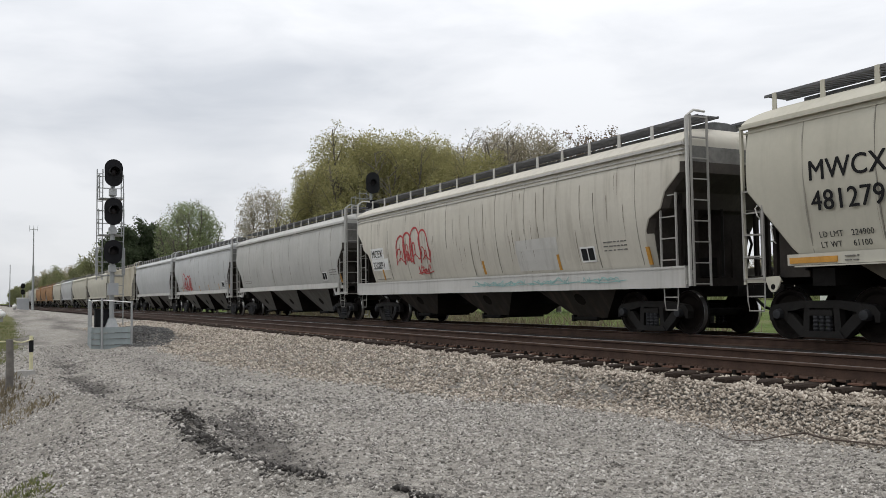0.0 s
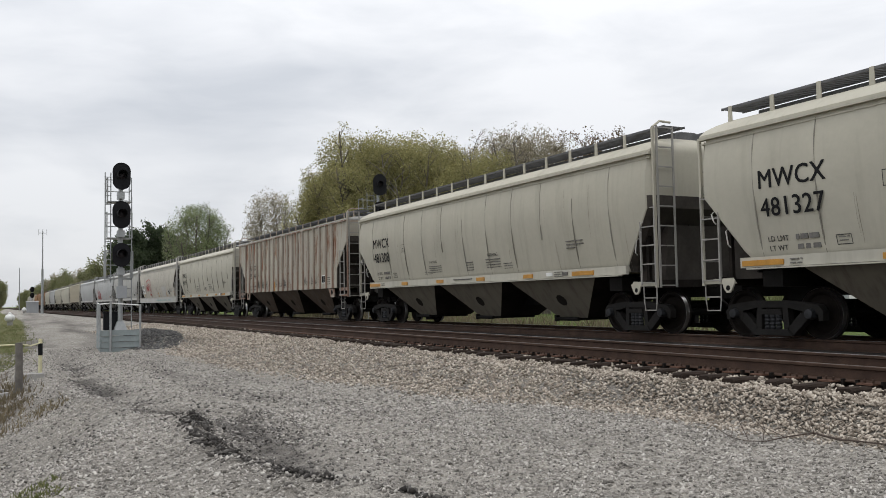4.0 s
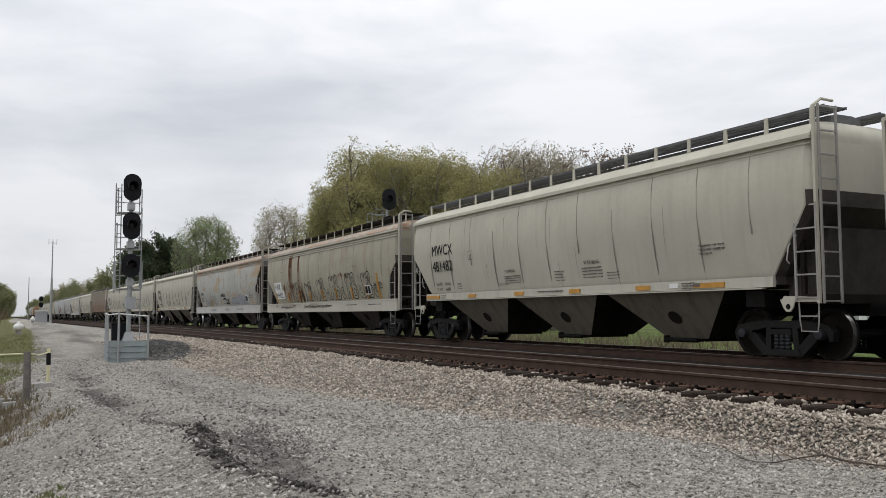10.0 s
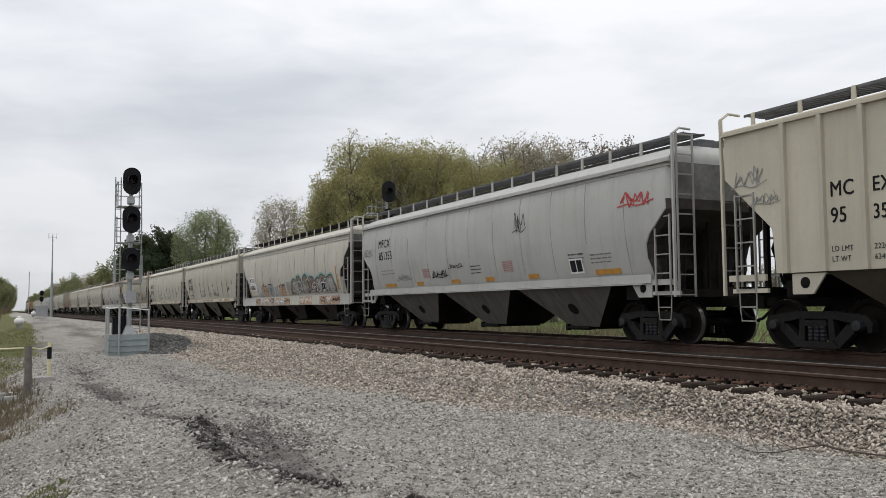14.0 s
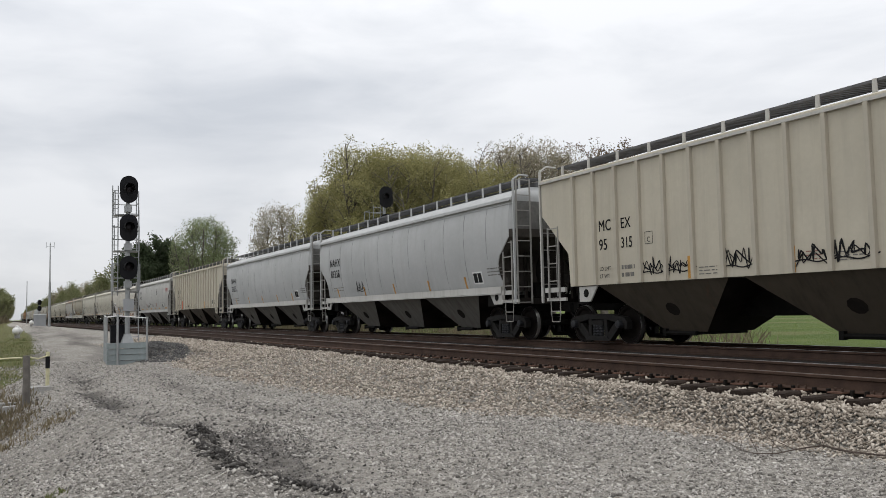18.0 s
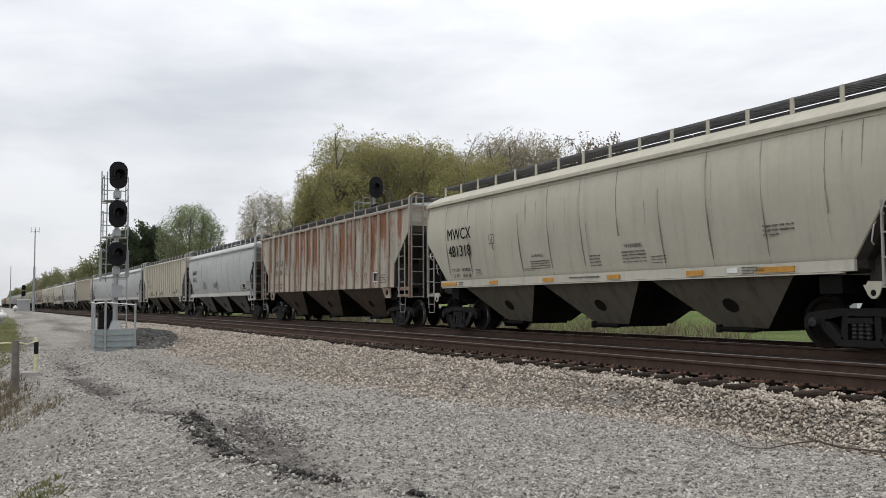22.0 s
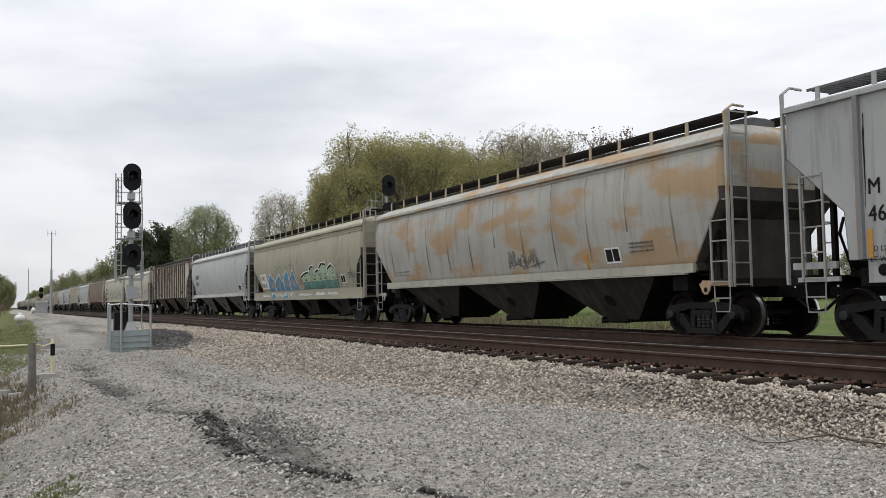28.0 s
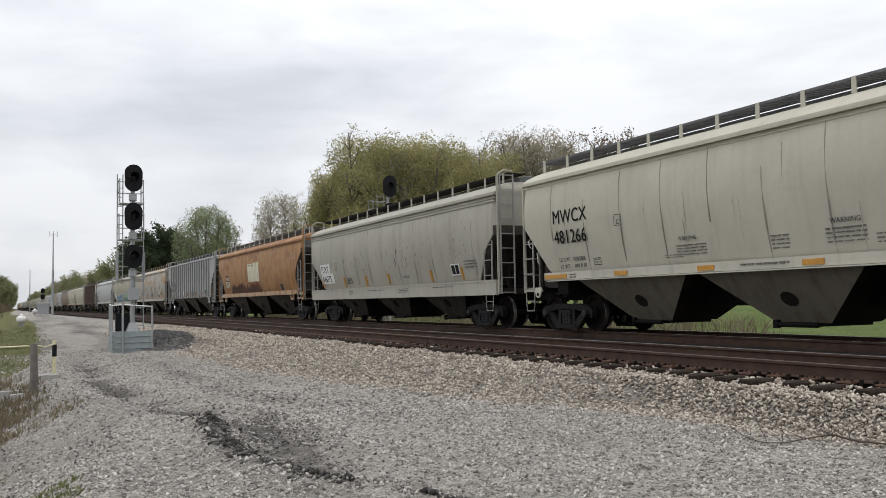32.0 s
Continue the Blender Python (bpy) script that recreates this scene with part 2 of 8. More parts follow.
def ground_material():
    """Gravel lot near the tracks, ballast on the bed, grass and weeds beyond; the kinds meet at ragged edges."""
    m, n, l, b = material("ground_surface", 0.95)
    v = tex_coords(n, l, (1, 1, 1))
    sx = n.new("ShaderNodeSeparateXYZ")
    l.new(v, sx.inputs["Vector"])
    vo = n.new("ShaderNodeTexVoronoi")
    vo.inputs["Scale"].default_value = 17.0
    l.new(v, vo.inputs["Vector"])
    vo2 = n.new("ShaderNodeTexVoronoi")
    vo2.inputs["Scale"].default_value = 48.0
    l.new(v, vo2.inputs["Vector"])
    s1, s2 = n.new("ShaderNodeSeparateColor"), n.new("ShaderNodeSeparateColor")
    l.new(vo.outputs["Color"], s1.inputs["Color"])
    l.new(vo2.outputs["Color"], s2.inputs["Color"])
    grey = mix_rgb(n, l, s1.outputs["Red"], (0.205, 0.190, 0.166), (0.71, 0.662, 0.592))
    grey = mix_rgb(n, l, scaled(n, l, s2.outputs["Green"], 0.6), grey, (0.46, 0.43, 0.383))
    tracks = tex_coords(n, l, (1.0, 0.30, 1.0), shift=(2.3, 0.5, 0))
    damp = noise_fac(n, l, tracks, 0.55, 6, 0.6, 0.48, 0.68)
    grey = mix_rgb(n, l, scaled(n, l, damp, 0.5), grey, (0.205, 0.19, 0.168))
    fines = noise_fac(n, l, v, 0.9, 6, 0.7, 0.45, 0.72)
    grey = mix_rgb(n, l, scaled(n, l, fines, 0.45), grey, (0.62, 0.58, 0.52))
    speck = noise_fac(n, l, v, 55.0, 3, 0.8, 0.36, 0.64)
    grey = mix_rgb(n, l, scaled(n, l, speck, 0.45), grey, (0.13, 0.122, 0.11))
    # damp soil, plus the shade painted in below the shoulder's stones
    damp_and_shade = n.new("ShaderNodeAttribute")
    damp_and_shade.attribute_name = "damp"
    grey = mix_rgb(n, l, scaled(n, l, damp_and_shade.outputs["Fac"], 0.95), grey, (0.10, 0.091, 0.082))
    # grass
    g1 = noise_fac(n, l, v, 0.18, 5, 0.6, 0.35, 0.65)
    g2 = noise_fac(n, l, v, 3.0, 5, 0.7, 0.3, 0.7)
    green = mix_rgb(n, l, g1, (0.10, 0.152, 0.026), (0.152, 0.20, 0.045))
    green = mix_rgb(n, l, scaled(n, l, g2, 0.45), green, (0.06, 0.095, 0.022))
    straw = noise_fac(n, l, v, 0.09, 4, 0.6, 0.55, 0.7)
    green = mix_rgb(n, l, scaled(n, l, straw, 0.6), green, (0.22, 0.19, 0.10))
    att = n.new("ShaderNodeAttribute")
    att.attribute_name = "grass"
    lush = n.new("ShaderNodeMapRange")
    lush.inputs["From Min"].default_value, lush.inputs["From Max"].default_value = 0.82, 0.97
    l.new(att.outputs["Fac"], lush.inputs["Value"])
    olive = mix_rgb(n, l, g2, (0.20, 0.185, 0.075), (0.12, 0.115, 0.045))
    olive = mix_rgb(n, l, scaled(n, l, noise_fac(n, l, v, 0.6, 5, 0.6, 0.42, 0.62), 0.8), olive, (0.115, 0.135, 0.04))
    green = mix_rgb(n, l, lush.outputs["Result"], olive, green)
    edge = noise_fac(n, l, v, 1.1, 6, 0.7, 0.25, 0.75)
    cmp_ = n.new("ShaderNodeMath")
    cmp_.operation = "SUBTRACT"
    l.new(att.outputs["Fac"], cmp_.inputs[0])
    l.new(edge, cmp_.inputs[1])
    sharp = n.new("ShaderNodeMapRange")
    sharp.inputs["From Min"].default_value, sharp.inputs["From Max"].default_value = -0.10, 0.10
    l.new(cmp_.outputs["Value"], sharp.inputs["Value"])
    col = mix_rgb(n, l, sharp.outputs["Result"], grey, green)
    l.new(col, b.inputs["Base Color"])
    add = n.new("ShaderNodeMath")
    add.operation = "ADD"
    l.new(vo.outputs["Distance"], add.inputs[0])
    l.new(vo2.outputs["Distance"], add.inputs[1])
    inv = n.new("ShaderNodeMath")
    inv.operation = "MULTIPLY"
    inv.inputs[1].default_value = -1.0
    l.new(add.outputs["Value"], inv.inputs[0])
    add_bump(n, l, b, inv.outputs["Value"], 1.0, 0.04)
    return m


M_GROUND = ground_material()
M_BALLAST = gravel_material("ballast_bed", (0.035, 0.028, 0.023), (0.09, 0.07, 0.056), (0.055, 0.044, 0.036), 15.0, 1.0, 0.3)
M_RAILDULL = plain("dull_rail_head", (0.12, 0.098, 0.085), 0.25, 0.55, 0.5, 3.0)
M_OILY = gravel_material("oil_stained_ballast", (0.024, 0.020, 0.0175), (0.05, 0.041, 0.035), (0.034, 0.028, 0.025), 15.0, 0.8, 0.4)
M_STONE = stone_material("ballast_stone", (0.178, 0.149, 0.119), (0.44, 0.383, 0.318), (0.71, 0.64, 0.55))
M_OILSTONE = stone_material("rust_stained_stone", (0.03, 0.024, 0.02), (0.06, 0.046, 0.037), (0.11, 0.085, 0.068))
M_DAMPGRIT = stone_material("damp_grit", (0.06, 0.055, 0.051), (0.145, 0.135, 0.126), (0.31, 0.292, 0.272))
M_GRIT = stone_material("grey_grit", (0.135, 0.125, 0.112), (0.43, 0.402, 0.366), (0.68, 0.645, 0.595))
M_CLOD = stone_material("dark_clod", (0.024, 0.0215, 0.0195), (0.055, 0.050, 0.046), (0.17, 0.16, 0.148))
M_HEAP = stone_material("heaped_fill_stone", (0.055, 0.054, 0.053), (0.115, 0.112, 0.108), (0.21, 0.205, 0.20))
M_RAIL = plain("rusty_rail", (0.070, 0.042, 0.030), 0.3, 0.8, 0.2, 4.0, 0.3)
M_RAILHEAD = plain("polished_rail_head", (0.30, 0.29, 0.285), 0.15, 0.42, 0.9, 2.0)
M_TIE = plain("creosoted_tie", (0.042, 0.031, 0.025), 0.45, 0.9, 0.0, 4.0, 0.5)
M_PLATE = plain("rusty_tie_plate", (0.115, 0.062, 0.042), 0.35, 0.85, 0.2, 9.0, 0.4)
M_UNDER = plain("black_running_gear", (0.009, 0.0082, 0.0075), 0.45, 0.7, 0.1, 2.5, 0.2)
M_UNDER2 = plain("grimy_steel_and_slope_shade", (0.021, 0.0175, 0.015), 0.45, 0.8, 0.1, 2.0, 0.2)
M_WHEEL = plain("brown_wheel_steel", (0.011, 0.0085, 0.007), 0.45, 0.75, 0.2, 5.0)
M_FRAME = plain("dusty_cast_frame", (0.014, 0.0125, 0.0112), 0.4, 0.75, 0.1, 4.0, 0.2)
M_CAP = plain("grey_bearing_cap", (0.034, 0.035, 0.038), 0.35, 0.6, 0.2, 6.0)
M_ENDSHEET = plain("dark_brown_end_sheet", (0.055, 0.047, 0.040), 0.35, 0.8, 0.0, 1.5, 0.15)
M_ENDWALL = plain("mid_grey_end_wall", (0.19, 0.185, 0.172), 0.45, 0.8, 0.0, 1.1, 0.1)
M_TREAD = plain("worn_wheel_tread", (0.55, 0.54, 0.53), 0.15, 0.32, 1.0, 3.0)
M_GALV = plain("galvanised_steel", (0.36, 0.37, 0.37), 0.18, 0.5, 0.4, 3.0)
M_GRATE = plain("dark_grating", (0.14, 0.14, 0.143), 0.3, 0.7, 0.3, 4.0)
for _m in (M_UNDER, M_UNDER2, M_WHEEL, M_TIE):
    _m.node_tree.nodes["Principled BSDF"].inputs["Specular IOR Level"].default_value = 0.12
M_BLACK = plain("black_signal_paint", (0.010, 0.010, 0.012), 0.3, 0.85, 0.0, 3.0)
M_LENS = plain("dark_lens", (0.012, 0.008, 0.010), 0.2, 0.4, 0.0, 2.0)
M_PANEL = plain("blue_grey_panel", (0.25, 0.285, 0.285), 0.2, 0.6, 0.1, 2.0)
M_LETTER = plain("black_stencil", (0.012, 0.012, 0.013), 0.25, 0.95, 0.0, 6.0)
M_LETTER_FADED = plain("faded_stencil", (0.17, 0.163, 0.15), 0.35, 0.8, 0.0, 6.0)
M_LETTER_WORN = plain("worn_stencil", (0.06, 0.058, 0.054), 0.35, 0.85, 0.0, 6.0)
M_ORANGE = plain("amber_reflector", (0.50, 0.25, 0.045), 0.2, 0.45, 0.0, 5.0)
M_CREAM = plain("cream_patch", (0.62, 0.585, 0.45), 0.15, 0.7, 0.0, 2.0)
M_WHITE = plain("white_paint", (0.74, 0.74, 0.72), 0.12, 0.5, 0.0, 2.0)
M_WOODPOST = plain("weathered_post", (0.17, 0.155, 0.14), 0.3, 0.9, 0.0, 6.0, 0.4)
M_YELLOW = plain("pale_yellow_rope", (0.66, 0.62, 0.40), 0.15, 0.7, 0.0, 5.0)
M_CONCRETE = plain("concrete_block", (0.36, 0.35, 0.33), 0.2, 0.9, 0.0, 3.0, 0.3)
M_BARK = plain("grey_bark", (0.17, 0.15, 0.125), 0.35, 0.95, 0.0, 2.0, 0.5, 0.05)
M_TWIG = plain("dry_twig", (0.10, 0.078, 0.065), 0.3, 0.9, 0.0, 6.0)
M_LEAF_SPRING = leaf_material("spring_leaves", (0.30, 0.285, 0.125), (0.56, 0.515, 0.25))
M_LEAF_GREEN = leaf_material("fresh_leaves", (0.195, 0.24, 0.115), (0.37, 0.41, 0.235))
M_LEAF_PALE = leaf_material("pale_buds", (0.31, 0.275, 0.195), (0.48, 0.43, 0.32))
M_LEAF_PINE = leaf_material("pine_needles", (0.055, 0.075, 0.04), (0.105, 0.135, 0.07))
M_LEAF_RED = leaf_material("reddish_buds", (0.17, 0.12, 0.075), (0.25, 0.18, 0.12))
M_HEDGE = leaf_material("hedge_leaves", (0.17, 0.19, 0.085), (0.31, 0.31, 0.16))
M_BRUSH = leaf_material("dry_brush", (0.15, 0.12, 0.075), (0.28, 0.235, 0.155))
M_GRASS = leaf_material("grass_blades", (0.12, 0.145, 0.05), (0.25, 0.245, 0.115))
M_GREYBOX = plain("grey_cabinet", (0.34, 0.35, 0.36), 0.1, 0.6, 0.2, 1.0)
M_ROOF = plain("pale_roofing", (0.55, 0.55, 0.54), 0.1, 0.6, 0.1, 0.5)
# ---- mesh helpers ----
class Shape:
    """Collects vertices and faces of one part."""

    def __init__(self):
        self.v, self.f = [], []

    def add(self, verts, faces):
        k = len(self.v)
        self.v.extend(verts)
        self.f.extend([tuple(i + k for i in face) for face in faces])
        return self

    def box(self, x0, x1, y0, y1, z0, z1):
        return self.add([(x, y, z) for z in (z0, z1) for y in (y0, y1) for x in (x0, x1)],
                        [(0, 2, 3, 1), (4, 5, 7, 6), (0, 1, 5, 4), (2, 6, 7, 3), (0, 4, 6, 2), (1, 3, 7, 5)])

    def frustum(self, low, high):
        """low, high: (x0, x1, y0, y1, z)."""
        v = []
        for x0, x1, y0, y1, z in (low, high):
            v += [(x0, y0, z), (x1, y0, z), (x0, y1, z), (x1, y1, z)]
        return self.add(v, [(0, 2, 3, 1), (4, 5, 7, 6), (0, 1, 5, 4), (2, 6, 7, 3), (0, 4, 6, 2), (1, 3, 7, 5)])

    def rings(self, rings, closed=True, caps=True):
        n = len(rings[0])
        faces = []
        for i in range(len(rings) - 1):
            for j in range(n if closed else n - 1):
                a, b = i * n + j, i * n + (j + 1) % n
                faces.append((a, b, b + n, a + n))
        if caps and closed:
            faces.append(tuple(range(n - 1, -1, -1)))
            faces.append(tuple(range((len(rings) - 1) * n, len(rings) * n)))
        return self.add([p for r in rings for p in r], faces)

    def tube(self, points, radii, n=6):
        pts = [Vector(p) for p in points]
        if not hasattr(radii, "__len__"):
            radii = [radii] * len(pts)
        out = []
        for i, p in enumerate(pts):
            d = (pts[min(i + 1, len(pts) - 1)] - pts[max(i - 1, 0)]).normalized()
            side = d.cross(Vector((0, 0, 1)) if abs(d.z) < 0.9 else Vector((1, 0, 0))).normalized()
            up = side.cross(d)
            out.append([tuple(p + radii[i] * (math.cos(a) * side + math.sin(a) * up)) for a in [2 * math.pi * k / n for k in range(n)]])
        return self.rings(out)

    def plate(self, outline, x0, x1, axis=0):
        """A flat plate from an outline of two coordinates, thick along one axis."""
        n = len(outline)

        def put(a, p):
            q = list(p)
            q.insert(axis, a)
            return tuple(q)
        v = [put(x0, p) for p in outline] + [put(x1, p) for p in outline]
        f = [tuple(range(n - 1, -1, -1)), tuple(range(n, 2 * n))] + [(i, (i + 1) % n, (i + 1) % n + n, i + n) for i in range(n)]
        return self.add(v, f)

    def disc(self, centre, axis, rings, n=20, caps=True):
        """A turned shape: rings of (offset along the axis, radius)."""
        c = Vector(centre)
        a = Vector(axis).normalized()
        s = a.cross(Vector((0, 0, 1)) if abs(a.z) < 0.9 else Vector((1, 0, 0))).normalized()
        u = s.cross(a)
        return self.rings([[tuple(c + a * o + r * (math.cos(t) * s + math.sin(t) * u)) for t in [2 * math.pi * k / n for k in range(n)]] for o, r in rings], caps=caps)

    def mesh(self, name, mat=None, smooth=None):
        m = bpy.data.meshes.new(name)
        m.from_pydata(self.v, [], self.f)
        bm = bmesh.new()
        bm.from_mesh(m)
        bmesh.ops.recalc_face_normals(bm, faces=bm.faces)
        bm.to_mesh(m)
        bm.free()
        if smooth is not None:
            m.shade_smooth()
            m.set_sharp_from_angle(angle=radians(smooth))
        if mat:
            m.materials.append(mat)
        return m


def quick_mesh(name, verts, faces, mat, smooth=False):
    """A large mesh, straight from lists."""
    m = bpy.data.meshes.new(name)
    m.from_pydata(verts, [], faces)
    if smooth:
        m.shade_smooth()
    m.materials.append(mat)
    return m


def part(name, mesh, parent, mat=None, label="", m=None):
    """Links a mesh as one part of a thing; mat overrides the mesh's own material for this part alone."""
    ob = new(name, mesh)
    ob.parent = parent
    if m is not None:
        ob.matrix_basis = m
    if mat is not None and ob.material_slots:
        ob.material_slots[0].link = "OBJECT"
        ob.material_slots[0].material = mat
    if label:
        ob["label"] = label
    return ob


MESHES = {}


def kept(key, make):
    if key not in MESHES:
        MESHES[key] = make()
    return MESHES[key]


def smooth_step(a, b, x):
    t = min(1.0, max(0.0, (x - a) / (b - a)))
    return t * t * (3 - 2 * t)


# ---- plan of the line ----
RAIL_Z = 0.66
NEAR_TRACK, TRAIN_TRACK = 9.4, 13.75
BEND, BEND_END, FAR_SLOPE = -0.0003, 120.0, -0.02
BEND_BACK = BEND_END + (BEND * BEND_END - FAR_SLOPE) / BEND


def bend(y):
    """Sideways offset of both tracks: straight here, then a slight reverse curve in the distance."""
    if y < 0:
        return 0.0
    if y < BEND_END:
        return BEND * y * y / 2
    u = min(y, BEND_BACK) - BEND_END
    b = BEND * BEND_END ** 2 / 2 + BEND * BEND_END * u - BEND * u * u / 2
    return b + FAR_SLOPE * max(0.0, y - BEND_BACK)


SPEED_TIMES = (0, 4, 8, 12, 16, 20, 24, 28, 32)
SPEEDS = (13.872, 14.358, 14.761, 15.031, 15.326, 15.68, 16.042, 16.403, 16.778)


def run_length(t):
    """Metres that the train has run since the start."""
    s = 0.0
    for (t0, v0), (t1, v1) in zip(zip(SPEED_TIMES, SPEEDS), zip(SPEED_TIMES[1:], SPEEDS[1:])):
        if t <= t0:
            break
        u = min(t, t1) - t0
        s += v0 * u + (v1 - v0) / (t1 - t0) * u * u / 2
    return s


def bank_edge(y):
    """x of the lot's ragged edge, left of which the fill falls away."""
    pts = ((-60, -6), (0, -4.0), (3.0, -0.7), (7.0, 0.2), (8.8, 0.55), (10.6, 0.98), (12.5, 1.38), (13.6, 1.55), (15.0, 1.15), (18, 0.55), (21, 0.15), (26, 0.25), (32, 0.6), (45, 0.4), (70, -0.6), (120, -0.8), (200, -2.0))
    for (y0, x0), (y1, x1) in zip(pts, pts[1:]):
        if y0 <= y <= y1:
            return x0 + (x1 - x0) * (y - y0) / (y1 - y0)
    return -4.0 if y > 0 else -6.0


def shoulder_edge(y):
    """x (from the tracks' line) where the lot ends and the ballast shoulder begins; the stones spread wider farther on."""
    pts = ((-60, 7.95), (5.0, 7.85), (6.5, 7.5), (9.5, 7.2), (11.0, 6.45), (13.7, 5.95), (16.4, 5.4), (19.0, 4.95), (24.0, 4.7), (4000, 4.7))
    for (y0, x0), (y1, x1) in zip(pts, pts[1:]):
        if y0 <= y <= y1:
            return x0 + (x1 - x0) * (y - y0) / (y1 - y0) + 0.10 * noise.noise((y * 1.3, 2.2, 0.7))
    return 7.75


def berm_x(y):
    """x of the crumbling edge of the heaped gravel."""
    pts = ((4.5, 3.4), (6.0, 2.6), (6.6, 2.12), (7.2, 1.92), (8.0, 1.80), (9.0, 1.84), (10.5, 1.97), (14, 2.3))
    for (y0, x0), (y1, x1) in zip(pts, pts[1:]):
        if y0 <= y <= y1:
            return x0 + (x1 - x0) * (y - y0) / (y1 - y0) + 0.07 * noise.noise((y * 1.9, 3.3, 0.5)) + 0.05 * noise.noise((y * 5.1, 1.3, 0.5))
    return 2.3


def rut_x(y):
    """x of the damp wheel rut that swings round the heap."""
    pts = ((2, 3.6), (7.0, 2.55), (8.5, 2.5), (11.3, 2.6), (12.4, 2.25), (13.5, 1.85), (16, 1.5), (20, 1.35), (40, 1.6))
    for (y0, x0), (y1, x1) in zip(pts, pts[1:]):
        if y0 <= y <= y1:
            return x0 + (x1 - x0) * (y - y0) / (y1 - y0)
    return 1.6


def ground_z(x, y):
    xr = x - bend(y)
    lot = 0.58 * smooth_step(38, 125, y)
    n = noise.noise((x * 0.45, y * 0.45, 1.3)) * 0.05 + noise.noise((x * 1.7, y * 1.7, 7.7)) * 0.018
    bed = 0.455
    z = lot
    if xr > 4.4:
        e = shoulder_edge(y)
        z = lot + (0.36 - lot) * smooth_step(e - 0.1, max(7.85, e + 0.4), xr + 0.10 * noise.noise((x, y * 0.8, 3))) + 0.06 * smooth_step(8.7, 8.8, xr)
    if xr > 15.4:
        z = bed + (0.0 - bed) * smooth_step(15.6, 17.6, xr)
        z -= 0.15 * smooth_step(17, 24, xr)
    if xr < 6.6 or xr > 16:
        z += n * (1.0 if xr < 6 else 0.5)
    if -2.5 < xr < 6.4 and 2 < y < 40:
        z += 0.016 * noise.noise((x * 5.1, y * 5.1, 4.4)) + 0.010 * noise.noise((x * 11, y * 11, 9.4))
        c = rut_x(y)
        z += (-0.06 * math.exp(-((x - c) / 0.30) ** 2) + 0.035 * math.exp(-((x - c - 0.6) / 0.25) ** 2)) * smooth_step(6, 8.5, y) * (1 - smooth_step(24, 32, y))
    # wheel ruts in the lot
    if -1 < xr < 6.3:
        for c in (3.2, 4.9):
            z -= 0.035 * math.exp(-((xr - c - 0.25 * math.sin(y * 0.21)) / 0.28) ** 2) * smooth_step(3, 9, y)
    e = bank_edge(y)
    if x < e:
        d = e - x
        low = -1.35 + 1.3 * smooth_step(19, 27, y)
        z = max(z - 0.44 * d - 0.05 * min(d, 1.0) + n, low + n)
    # low berm of dark clods on the edge of the fill
    if 4.5 < y < 13:
        q = (x - berm_x(y)) / 0.20
        side = 0.10 * (1 - smooth_step(-0.12, 0.10, x - berm_x(y))) * smooth_step(-0.9, -0.2, x - berm_x(y))
        z += (0.09 * math.exp(-q * q) * (1 + 0.9 * noise.noise((x * 5, y * 5, 2))) + side) * smooth_step(4.5, 6.5, y) * (1 - smooth_step(10.7, 12.0, y))
    # fill heaped round the signal's base
    dx, dy = x - 4.30, y - 31.6
    z += 0.64 * math.exp(-((dx / 1.45) ** 2 + (dy / 1.7) ** 2) ** 1.4)
    return z


def grass_edge(y):
    """x of the olive grass strip's edge beyond the bank."""
    pts = ((20, -0.3), (25, 0.2), (33, 0.75), (47, 0.8), (75, 1.15), (95, 0.6), (130, -0.8), (200, -2.0), (4000, -8.0))
    for (y0, x0), (y1, x1) in zip(pts, pts[1:]):
        if y0 <= y <= y1:
            return x0 + (x1 - x0) * (y - y0) / (y1 - y0)
    return -2.0


def grass_share(x, y):
    xr = x - bend(y)
    g = smooth_step(16.6, 18.0, xr)
    left = bank_edge(y) - x
    if y < 25:
        g = max(g, 0.50 * smooth_step(0.9, 2.2, left))
    else:
        g = max(g, 0.80 * smooth_step(-0.25, 0.5, grass_edge(y) - x))
    return g


